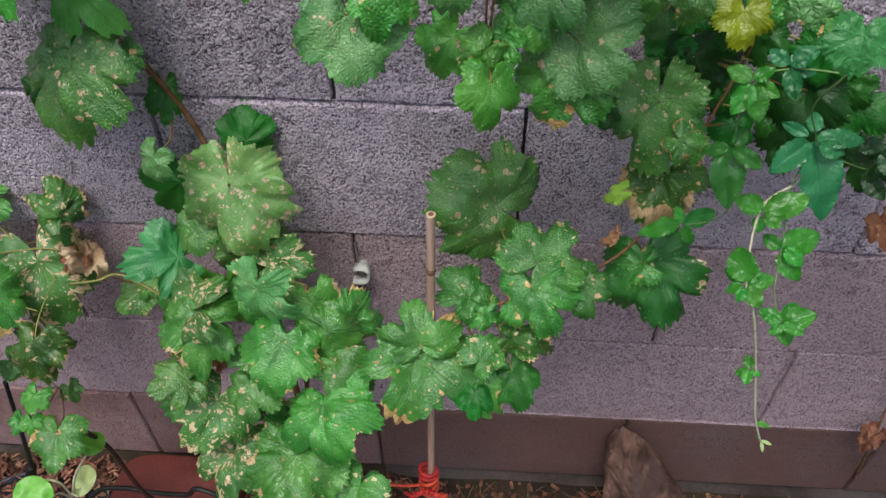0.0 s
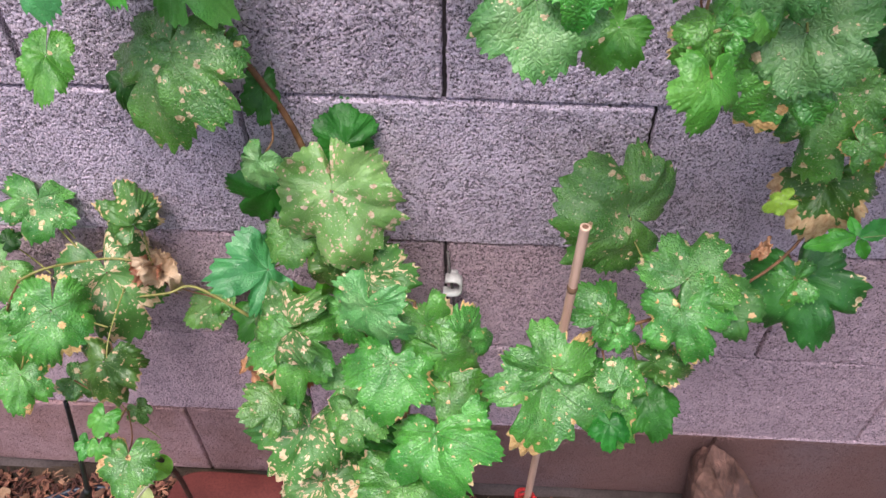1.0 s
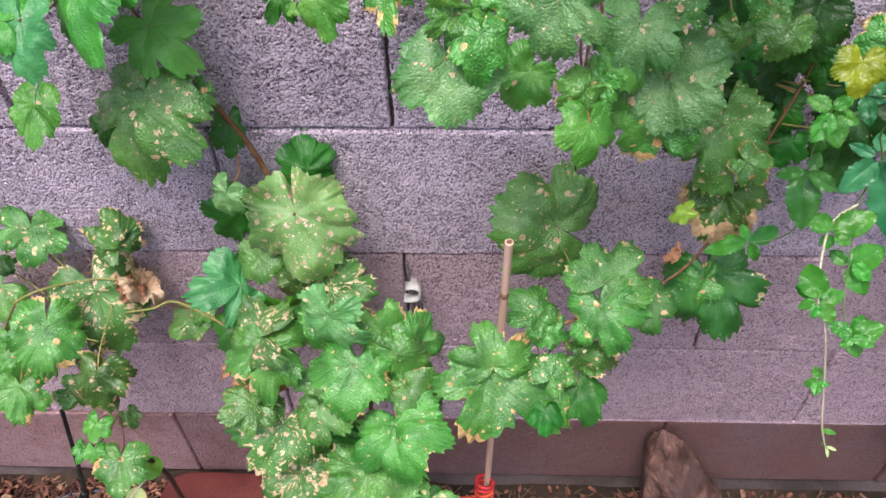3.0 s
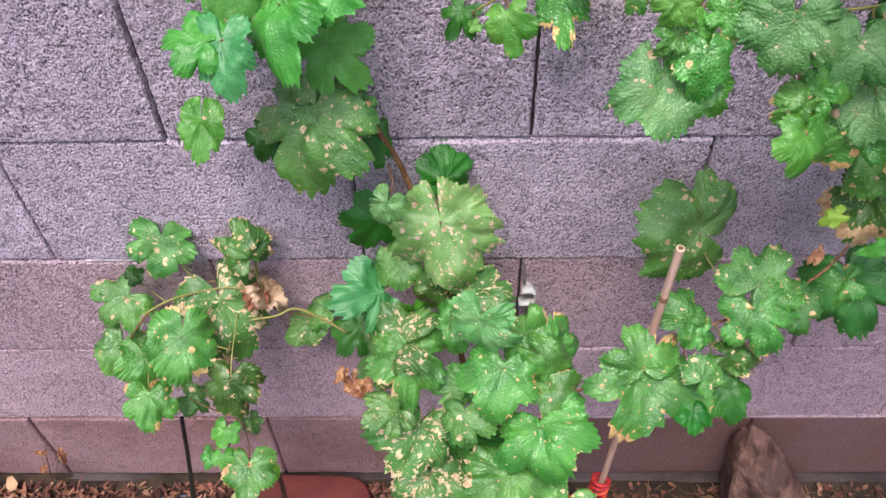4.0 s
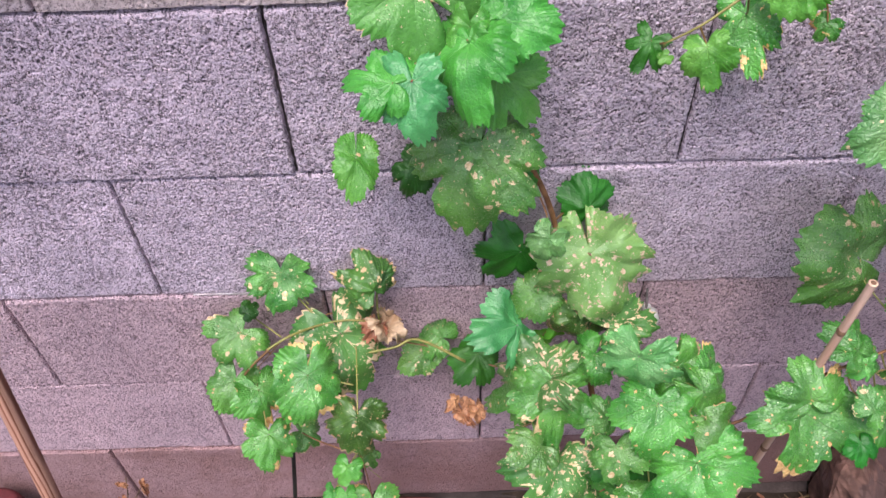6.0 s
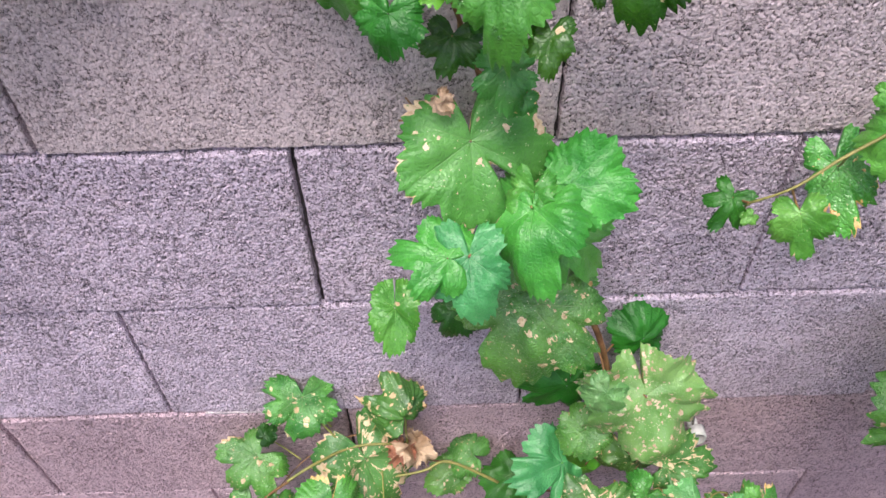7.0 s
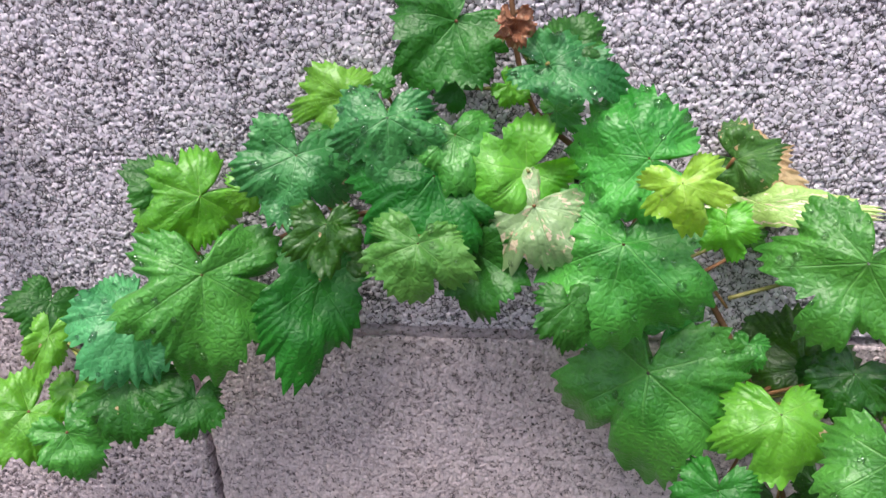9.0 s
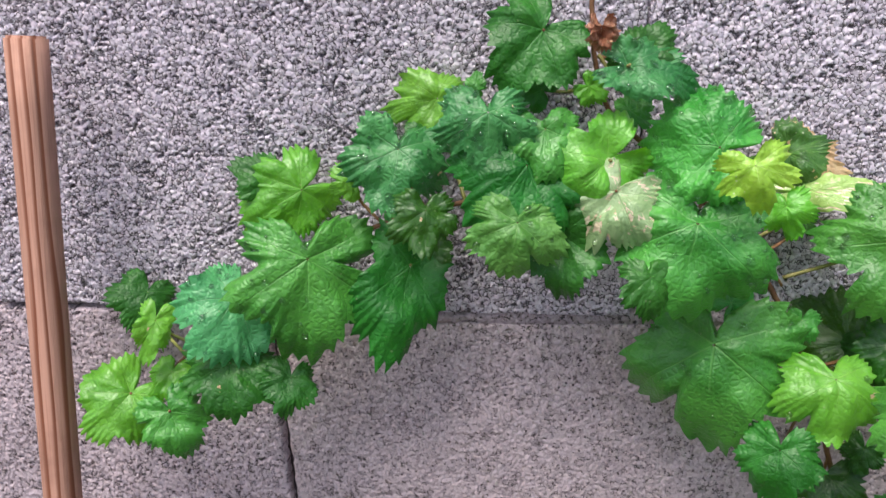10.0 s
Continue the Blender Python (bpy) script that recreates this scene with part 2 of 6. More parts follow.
    p = add(nt, "ShaderNodeBsdfPrincipled", {"Base Color": col, "Normal": b.outputs[0], "Specular IOR Level": 0.5, "Coat Weight": coat, "Coat Roughness": maths(nt, "MULTIPLY_ADD", fine, 0.3, 0.12), "Coat Normal": smooth_b.outputs[0],
                                             "Roughness": maths(nt, "ADD", maths(nt, "MULTIPLY_ADD", fine, 0.25, rough - 0.1), maths(nt, "MULTIPLY", dead_mask, 0.3))})
    t = add(nt, "ShaderNodeBsdfTranslucent", {"Color": add(nt, "ShaderNodeHueSaturation", {"Color": col, "Hue": 0.485, "Saturation": 1.15, "Value": 1.45}).outputs[0], "Normal": b.outputs[0]})
    mix = add(nt, "ShaderNodeMixShader", {0: thin, 1: p.outputs[0], 2: t.outputs[0]})
    nt.links.new(mix.outputs[0], out.inputs[0])
    return m


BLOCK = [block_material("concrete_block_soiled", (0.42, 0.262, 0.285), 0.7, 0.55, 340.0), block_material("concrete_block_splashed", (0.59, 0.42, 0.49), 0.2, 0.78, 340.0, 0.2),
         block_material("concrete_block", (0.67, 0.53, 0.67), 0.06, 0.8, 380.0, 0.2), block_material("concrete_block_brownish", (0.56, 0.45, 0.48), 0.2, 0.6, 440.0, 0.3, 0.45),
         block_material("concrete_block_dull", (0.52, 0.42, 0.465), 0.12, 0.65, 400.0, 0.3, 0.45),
         # first: soiled foot blocks on the right, darkened further for the foliage's shade
         block_material("concrete_block_soiled_shaded", (0.22, 0.145, 0.155), 0.85, 0.55, 300.0), block_material("concrete_block_coarse", (0.7, 0.595, 0.71), 0.03, 0.95, 400.0, 0.2, 0.5)]
MORTAR = surface("mortar", (0.04, 0.032, 0.034), (0.1, 0.08, 0.085), 30.0, (0.85, 0.95), 0.6, 300.0)
SMEAR = surface("smeared_mortar", (0.4, 0.33, 0.36), (0.66, 0.58, 0.62), 70.0, (0.85, 0.95), 1.0, 520.0)
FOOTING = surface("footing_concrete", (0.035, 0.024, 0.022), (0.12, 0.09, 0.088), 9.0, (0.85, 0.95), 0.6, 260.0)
SOIL = surface("garden_soil", (0.022, 0.014, 0.01), (0.06, 0.038, 0.026), 14.0, (0.85, 1.0), 1.0, 180.0)
CHIP = surface("bark_chip", (0.06, 0.02, 0.014), (0.3, 0.125, 0.085), 25.0, (0.7, 0.95), 0.6, 300.0, patch=(0.3, 0.165, 0.105), pieces=True)
STRAW = surface("straw", (0.07, 0.04, 0.022), (0.26, 0.16, 0.09), 60.0, (0.6, 0.9), 0.3, 300.0)
LITTER = surface("dry_litter_leaf", (0.15, 0.065, 0.035), (0.42, 0.26, 0.16), 25.0, (0.6, 0.9), 0.4, 220.0, pieces=True)
TIMBER, tnt, tout = material("sawn_timber")
t_vec = add(tnt, "ShaderNodeTexCoord").outputs["Object"]
t_xyz = add(tnt, "ShaderNodeSeparateXYZ", {0: t_vec}).outputs
t_slow = noise_tex(tnt, add(tnt, "ShaderNodeVectorMath", {0: t_vec, 1: (30.0, 30.0, 3.2)}, operation="MULTIPLY").outputs[0], 1.0, 2.0, 0.5)
t_fibre = noise_tex(tnt, add(tnt, "ShaderNodeVectorMath", {0: t_vec, 1: (1.0, 1.0, 0.02)}, operation="MULTIPLY").outputs[0], 900.0, 4.0, 0.6)
t_ring = maths(tnt, "FRACT", maths(tnt, "ADD", maths(tnt, "MULTIPLY_ADD", t_xyz[0], 150.0, maths(tnt, "MULTIPLY", t_xyz[1], 60.0)), maths(tnt, "MULTIPLY_ADD", t_slow, 2.2, maths(tnt, "MULTIPLY", t_xyz[2], 0.5))))
t_late = maths(tnt, "MULTIPLY", ramp(tnt, t_ring, 0.45, 0.85), ramp(tnt, t_ring, 1.0, 0.93))
t_col = mixed(tnt, t_late, (0.52, 0.285, 0.215), (0.2, 0.066, 0.036))
t_col = mixed(tnt, maths(tnt, "MULTIPLY", ramp(tnt, t_fibre, 0.45, 0.7), 0.4), t_col, (0.27, 0.1, 0.055))
t_col = mixed(tnt, maths(tnt, "MULTIPLY", ramp(tnt, noise_tex(tnt, t_vec, 22.0, 4.0), 0.55, 0.75), 0.35), t_col, (0.16, 0.07, 0.05))
t_bump = add(tnt, "ShaderNodeBump", {"Height": maths(tnt, "SUBTRACT", t_fibre, maths(tnt, "MULTIPLY", t_late, 0.5)), "Strength": 0.35, "Distance": 0.0012})
tnt.links.new(add(tnt, "ShaderNodeBsdfPrincipled", {"Base Color": t_col, "Roughness": 0.72, "Normal": t_bump.outputs[0], "Specular IOR Level": 0.3}).outputs[0], tout.inputs[0])
BAMBOO = surface("bamboo", (0.52, 0.31, 0.23), (0.76, 0.55, 0.45), 60.0, (0.45, 0.65), 0.15, 200.0, stretch=(1.0, 1.0, 0.08))
NODE_RING = surface("bamboo_node", (0.12, 0.06, 0.035), (0.24, 0.13, 0.08), 80.0)
TWINE = surface("red_twine", (0.5, 0.03, 0.025), (0.75, 0.07, 0.05), 90.0, (0.5, 0.7), 0.3, 500.0)
ROCK = surface("brown_rock", (0.055, 0.025, 0.02), (0.25, 0.13, 0.105), 26.0, (0.6, 0.85), 1.0, 90.0, patch=(0.1, 0.055, 0.05))
POT_PLASTIC = surface("dark_blue_plastic", (0.012, 0.016, 0.035), (0.03, 0.04, 0.075), 30.0, (0.3, 0.5), 0.1, 200.0)
BLACK_PLASTIC = surface("black_plastic", (0.008, 0.008, 0.009), (0.022, 0.021, 0.022), 40.0, (0.35, 0.6), 0.1, 300.0)
BROWN_PLASTIC = surface("brown_plastic", (0.04, 0.018, 0.015), (0.08, 0.04, 0.032), 40.0, (0.35, 0.6), 0.1, 300.0)
TERRACOTTA = surface("terracotta", (0.11, 0.02, 0.02), (0.17, 0.036, 0.033), 12.0, (0.65, 0.85), 0.25, 260.0)
WHITE_PLASTIC = surface("white_plastic", (0.68, 0.66, 0.65), (0.8, 0.79, 0.78), 40.0, (0.35, 0.5), 0.05, 200.0)
CABLE = surface("grey_cable", (0.14, 0.12, 0.12), (0.3, 0.27, 0.27), 40.0)
CANE = surface("vine_cane", (0.13, 0.055, 0.025), (0.28, 0.14, 0.07), 60.0, (0.5, 0.75), 0.35, 220.0)
PETIOLE = surface("green_petiole", (0.2, 0.2, 0.05), (0.34, 0.3, 0.1), 60.0, (0.4, 0.6), 0.15, 300.0)
RED_PETIOLE = surface("red_petiole", (0.17, 0.07, 0.03), (0.3, 0.16, 0.07), 60.0, (0.4, 0.6), 0.15, 300.0)
GREEN_STEM = surface("green_stem", (0.12, 0.26, 0.06), (0.24, 0.38, 0.13), 60.0, (0.4, 0.6), 0.15, 300.0)
HANGING_STEM = surface("pale_green_stem", (0.5, 0.47, 0.33), (0.68, 0.62, 0.48), 60.0, (0.4, 0.6), 0.15, 300.0)
DRY = leaf_material("dead_leaf", (0.28, 0.1, 0.05), (0.54, 0.27, 0.15), (0.3, 0.14, 0.08), 0.0, 0.0, 0.2, 0.7, 0.15, (0.62, 0.42, 0.28))
DRY_TAN = leaf_material("dead_tan_leaf", (0.34, 0.2, 0.12), (0.62, 0.44, 0.31), (0.35, 0.2, 0.12), 0.0, 0.0, 0.15, 0.7, 0.15, (0.72, 0.56, 0.42))
DROP, dnt, dout = material("water_drop")
dnt.links.new(add(dnt, "ShaderNodeBsdfPrincipled", {"Base Color": rgb((1, 1, 1)), "Roughness": 0.02, "IOR": 1.33, "Transmission Weight": 1.0}).outputs[0], dout.inputs[0])
LEAF = {
    "green": leaf_material("leaf_clear_green", (0.036, 0.21, 0.024), (0.095, 0.36, 0.052), (0.18, 0.46, 0.12), 0.0, rough=0.42, veins=0.4, coat=0.3, relief=0.5),
    "soft": leaf_material("leaf_soft_green", (0.085, 0.31, 0.05), (0.17, 0.44, 0.095), (0.28, 0.54, 0.18), 0.004, thin=0.28, coat=0.3, relief=0.5),
    "lime": leaf_material("leaf_lime", (0.09, 0.34, 0.02), (0.18, 0.5, 0.05), (0.3, 0.55, 0.12), 0.005, thin=0.3),
    "mature": leaf_material("leaf_mature", (0.034, 0.2, 0.02), (0.115, 0.39, 0.055), spots=0.11, burn=0.2, dead=(0.8, 0.54, 0.24), rough=0.4, coat=1.0, relief=0.8, film=0.18),
    "fresh": leaf_material("leaf_fresh", (0.06, 0.25, 0.028), (0.15, 0.4, 0.065), (0.26, 0.5, 0.12), 0.03, rough=0.4, coat=0.3, relief=0.5, film=0.06),
    "blue": leaf_material("leaf_bluish", (0.036, 0.215, 0.06), (0.085, 0.34, 0.105), (0.25, 0.47, 0.24), 0.004, rough=0.4, coat=0.25, relief=0.5),
    # dark and shade: inner leaves, the shade between leaves put into their greens
    "dark": leaf_material("leaf_dark_shaded", (0.007, 0.06, 0.005), (0.02, 0.125, 0.012), (0.045, 0.16, 0.03), 0.02, coat=0.1),
    "shade": leaf_material("leaf_deep_green_shaded", (0.012, 0.11, 0.007), (0.034, 0.2, 0.02), (0.07, 0.26, 0.05), 0.006, coat=0.12, relief=0.45),
    "dark2": leaf_material("leaf_dark_burnt", (0.02, 0.11, 0.016), (0.055, 0.2, 0.035), (0.09, 0.25, 0.06), 0.07, 0.1, coat=0.35),
    "wet": leaf_material("leaf_wet", (0.034, 0.21, 0.02), (0.125, 0.41, 0.06), spots=0.1, burn=0.13, dead=(0.8, 0.6, 0.33), rough=0.34, coat=1.0, relief=0.85, film=0.18),
    "spot": leaf_material("leaf_spotted", (0.034, 0.17, 0.02), (0.115, 0.335, 0.05), spots=0.27, burn=0.06, rough=0.42, coat=0.8, relief=0.75, film=0.34),
    "tan": leaf_material("leaf_bleached", (0.03, 0.14, 0.022), (0.09, 0.27, 0.05), spots=0.33, burn=0.02, bleach=0.42, dead=(0.78, 0.62, 0.4), coat=0.35, film=0.25),
    "tan2": leaf_material("leaf_heavily_spotted", (0.12, 0.34, 0.065), (0.28, 0.54, 0.165), spots=0.7, burn=0.02, dead=(0.8, 0.64, 0.45), coat=0.5, film=0.4),
    "scorch": leaf_material("leaf_scorched", (0.03, 0.1, 0.014), (0.08, 0.2, 0.03), spots=0.36, burn=0.26, dead=(0.66, 0.46, 0.27)),
    "scorch2": leaf_material("leaf_scorched_edge", (0.026, 0.15, 0.02), (0.07, 0.27, 0.045), spots=0.1, burn=0.15, dead=(0.76, 0.52, 0.26), coat=0.35, film=0.2),
    "holed": leaf_material("leaf_burnt_margin", (0.05, 0.23, 0.03), (0.12, 0.38, 0.07), (0.2, 0.42, 0.14), 0.12, 0.26, dead=(0.8, 0.64, 0.44), coat=0.25, relief=0.5, film=0.1),
    "pale": leaf_material("leaf_pale", (0.06, 0.23, 0.055), (0.14, 0.38, 0.105), (0.26, 0.48, 0.2), 0.13, 0.02, coat=0.6, relief=0.6, film=0.5),
    "pale2": leaf_material("leaf_mildewed", (0.27, 0.45, 0.19), (0.4, 0.57, 0.28), (0.45, 0.6, 0.32), 0.08, 0.02, 0.4, dead=(0.8, 0.7, 0.5)),
    "yellow": leaf_material("leaf_yellowing", (0.3, 0.56, 0.045), (0.46, 0.75, 0.11), (0.6, 0.74, 0.25), 0.02, thin=0.3),
    "mustard": leaf_material("leaf_mustard", (0.2, 0.28, 0.006), (0.33, 0.4, 0.012), (0.3, 0.34, 0.05), 0.01, thin=0.3),
    "strip": leaf_material("leaf_yellow_folded", (0.32, 0.5, 0.12), (0.43, 0.6, 0.18), (0.5, 0.62, 0.2), 0.0, 0.02, 0.42, dead=(0.82, 0.72, 0.55)),
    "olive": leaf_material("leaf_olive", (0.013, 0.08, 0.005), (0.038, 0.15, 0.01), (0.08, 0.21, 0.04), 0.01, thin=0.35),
}
OVATE = {
    "bright": leaf_material("ovate_leaf_bright", (0.04, 0.26, 0.02), (0.1, 0.4, 0.05), (0.035, 0.2, 0.02), 0.0, 0.0, 0.0, 0.4, 0.3, veins=0.6),
    "blue": leaf_material("ovate_leaf_bluish", (0.025, 0.19, 0.065), (0.06, 0.3, 0.11), (0.025, 0.15, 0.05), 0.0, 0.0, 0.0, 0.42, 0.25, veins=0.6),
    "rim": leaf_material("ovate_leaf_yellow_margin", (0.035, 0.22, 0.035), (0.08, 0.33, 0.065), (0.03, 0.17, 0.03), 0.0, 0.05, 0.0, 0.4, 0.3, (0.55, 0.44, 0.1), veins=0.6),
    "dark": leaf_material("ovate_leaf_dark", (0.01, 0.06, 0.012), (0.024, 0.1, 0.02), (0.01, 0.05, 0.01), 0.0, 0.0, 0.0, 0.5, 0.2),
    "young": leaf_material("ovate_leaf_young", (0.14, 0.46, 0.04), (0.26, 0.62, 0.09), (0.2, 0.5, 0.08), 0.0, 0.0, 0.0, 0.45, 0.3, veins=0.3),
    "pale": leaf_material("ovate_leaf_pale", (0.56, 0.7, 0.3), (0.68, 0.8, 0.42), (0.3, 0.45, 0.14), 0.0, 0.0, 0.0, 0.45, 0.3, veins=0.4),
}


# ---------- builders ----------
def mesh_of(name, verts, faces, mat, smooth=True):
    me = bpy.data.meshes.new(name)
    me.from_pydata([tuple(v) for v in verts], [], [tuple(f) for f in faces])
    me.materials.append(mat)
    if smooth:
        me.polygons.foreach_set("use_smooth", [True] * len(me.polygons))
    me.update()
    return me


def part(name, bm, mat, parent, label="", smooth=True, m=None):
    """One bmesh, or a mesh, as one object under its thing."""
    if isinstance(bm, bpy.types.Mesh):
        me = bm
    else:
        me = bpy.data.meshes.new(name)
        bm.to_mesh(me)
        bm.free()
        me.materials.append(mat)
        if smooth:
            me.polygons.foreach_set("use_smooth", [True] * len(me.polygons))
    ob = new(name, me)
    ob.parent = parent
    if m is not None:
        ob.matrix_local = m
    return tagged(ob, label)


def thing(name, at, label, category, group="", kind=""):
    ob = new(name)
    ob.empty_display_size = 0.02
    ob.location = at
    return tagged(ob, label, category, group, kind)


def tube_data(points, radii, sides=8, caps=True):
    """Vertices and faces of a smooth tapered tube through points."""
    p = [Vector(q) for q in points]
    if len(p) > 2:
        fine, rr = [], []
        for i in range(len(p) - 1):
            a, b = p[i], p[i + 1]
            ta = (p[i + 1] - p[max(i - 1, 0)]) * 0.5
            tb = (p[min(i + 2, len(p) - 1)] - p[i]) * 0.5
            for k in range(5):
                u = k / 5
                fine.append(a * (2 * u**3 - 3 * u * u + 1) + ta * (u**3 - 2 * u * u + u) + b * (3 * u * u - 2 * u**3) + tb * (u**3 - u * u))
                rr.append(radii[i] * (1 - u) + radii[i + 1] * u)
        p, radii = fine + [p[-1]], rr + [radii[-1]]
    verts, faces = [], []
    side = Vector((0.31, 0.84, 0.44))
    for i, q in enumerate(p):
        d = (p[min(i + 1, len(p) - 1)] - p[max(i - 1, 0)]).normalized()
        u = (side - d * side.dot(d)).normalized()
        v = d.cross(u)
        side = u
        for k in range(sides):
            w = 2 * math.pi * k / sides
            verts.append(q + (u * math.cos(w) + v * math.sin(w)) * radii[i])
    for i in range(len(p) - 1):
        for k in range(sides):
            faces.append((i * sides + k, i * sides + (k + 1) % sides, (i + 1) * sides + (k + 1) % sides, (i + 1) * sides + k))
    if caps:
        faces.append(tuple(range(sides - 1, -1, -1)))
        faces.append(tuple((len(p) - 1) * sides + k for k in range(sides)))
    return verts, faces


def tube(name, points, radii, mat, parent, label="", sides=8):
    at = parent.matrix_basis.translation if parent.parent is None else Vector()
    v, f = tube_data([Vector(q) - at for q in points], radii, sides)
    return part(name, mesh_of(name, v, f, mat), mat, parent, label)


def turned(name, profile, mat, parent, sides=48, m=None, label=""):
    """A body of revolution from (radius, height) pairs."""
    v, f = [], []
    for r, z in profile:
        for k in range(sides):
            w = 2 * math.pi * k / sides
            v.append((r * math.cos(w), r * math.sin(w), z))
    for i in range(len(profile) - 1):
        for k in range(sides):
            f.append((i * sides + k, i * sides + (k + 1) % sides, (i + 1) * sides + (k + 1) % sides, (i + 1) * sides + k))
    f.append(tuple(range(sides - 1, -1, -1)))
    f.append(tuple((len(profile) - 1) * sides + k for k in range(sides)))
    return part(name, mesh_of(name, v, f, mat), mat, parent, label, m=m)


# ---------- leaves ----------
LOBES = [(0.0, 1.0), (56.0, 0.88), (-56.0, 0.88), (116.0, 0.72), (-116.0, 0.72)]
VEIN_DIRS = [(math.sin(radians(d)), math.cos(radians(d))) for d, _ in LOBES]


def leaf_grid(outline, rings, across, bend, veins):
    """Polar leaf sheet. Returns vertices, faces, and the vein and edge values of each vertex."""
    n = len(outline)
    verts, off, along, edge, turn = [], [], [], [], []
    for j, f in enumerate(rings):
        for k in range(n):
            th, r = outline[k]
            x, y = math.sin(th) * r * f * across, math.cos(th) * r * f
            best = None
            for dx, dy in veins:
                s = x * dx / across + y * dy
                a = abs(x * dy / across - y * dx) if s > 0 else math.hypot(x, y)
                if best is None or a < best[0]:
                    best = (a, max(s, 0.0))
            verts.append((x, y, bend(x, y, th, f)))
            off.append(best[0]), along.append(best[1]), edge.append(f), turn.append(th)
    faces = []
    for j in range(len(rings) - 1):
        for k in range(n - 1):
            faces.append((j * n + k, j * n + k + 1, (j + 1) * n + k + 1, (j + 1) * n + k))
    return verts, faces, off, along, edge, turn


def leaf_object(name, data, size, mat, frame_m, parent, label=""):
    verts, faces, off, along, edge, turn = data
    me = mesh_of(name, [(x * size, y * size, z * size) for x, y, z in verts], faces, mat)
    for key, vals in (("off_vein", off), ("along", along), ("edge", edge), ("turn", turn)):
        at = me.attributes.new(key, "FLOAT", "POINT")
        at.data.foreach_set("value", vals)
    return part(name, me, mat, parent, label, m=frame_m)


def leaf_frame(base, tip, face):
    y = Vector(tip) - Vector(base)
    size = y.length
    y.normalize()
    z = Vector(face)
    z = (z - y * z.dot(y)).normalized()
    x = y.cross(z)
    m = Matrix((x, y, z)).transposed().to_4x4()
    m.translation = base
    return m, size


def vine_outline(rng, lobed, teeth, bay=None, notch=(), lobes=None, n=172):
    """Five pointed lobes, a narrow bay at the stalk, and uneven saw teeth that lean towards the lobe tips."""
    pts = []
    ph = [rng.uniform(-7, 7) for _ in LOBES]
    sz = [rng.uniform(0.88, 1.1) for _ in LOBES]
    sz[0] = 1.0
    sz = list(lobes) if lobes else sz
    back = rng.uniform(0.04, 0.16)
    bay = rng.uniform(11.0, 30.0) if bay is None else bay
    marks, th = [], -180.0
    while th < 180:
        marks.append(th)
        th += rng.choice((6.5, 8.0, 9.5, 11.5, 13.5)) * (0.85 if teeth < 0.1 else 1.0)
    marks.append(181.0)
    high = [rng.uniform(0.55, 1.35) for _ in marks]
    t0 = rng.random()
    slits = [(d + rng.uniform(-5, 5), rng.uniform(3.5, 7.0), rng.choice((0.0, 0.1, 0.2, 0.3)) * (0.5 + lobed)) for d in (-86.0, -28.0, 28.0, 86.0)]
    slits = list(notch) or slits
    k2 = 0
    for k in range(n):
        deg = -180 + 360 * k / (n - 1)
        th = radians(deg)
        r, lead = 0.0, 0.0
        for (d, rr), p, s in zip(LOBES, ph, sz):
            q = (deg - d - p * (d != 0)) / (44.0 if abs(d) < 100 else 48.0)
            e = rr * s * (1 - lobed * abs(q) ** 1.85 * (0.95 + 0.3 * abs(q)))
            if e > r:
                r, lead = e, q
        gap = max(0.0, 1 - (180 - abs(deg)) / bay) ** 0.8
        r = max(r, 0.26 if bay > 10 else 0.62) * (1 - gap) + back * gap
        while marks[k2 + 1] <= deg:
            k2 += 1
        u = (deg - marks[k2]) / (marks[k2 + 1] - marks[k2])
        if lead > 0:
            u = 1 - u
        saw = (u / 0.7 if u < 0.7 else (1 - u) / 0.3) * high[k2]
        r *= 1 + teeth * (saw - 0.5) * (1 - gap) * (1.25 - 0.5 * min(1.0, abs(lead)))
        for d, w, deep in slits:
            r *= 1 - deep * math.exp(-(((deg - d) / w) ** 2))
        r *= 1 + 0.06 * noise.noise((math.cos(th) * 2.2, math.sin(th) * 2.2, t0 * 31))
        pts.append((th, r))
    return pts


RINGS = [0.02, 0.14, 0.28, 0.42, 0.55, 0.67, 0.78, 0.87, 0.94, 1.0]
CURL = {"scorch": 2.2, "tan2": 1.2, "holed": 0.7, "dark": 1.1, "yellow": 1.2, "wet": 1.5, "strip": 1.0, "shade": 0.9, "fresh": 1.0}
leaf_count = 0
LEAF_LABEL = {"spot": "green leaf with small tan spots", "tan": "green leaf with bleached tan patches", "tan2": "light green leaf full of cream spots",
              "scorch": "curled leaf with scorched brown edges", "scorch2": "leaf with an orange burnt tip", "holed": "lobed leaf with a burnt cream margin and holes",
              "yellow": "yellow-green leaf", "dark": "dark green leaf with deep shade put into its colour", "dark2": "dark rounded leaf with a brown edge", "pale2": "mildewed leaf with a bleached patch",
              "wet": "shiny wet leaf", "lime": "bright lime-green young leaf", "blue": "blue-green leaf", "strip": "pale yellow-green folded leaf with a cream patch", "shade": "deep green leaf with shade put into its colour"}


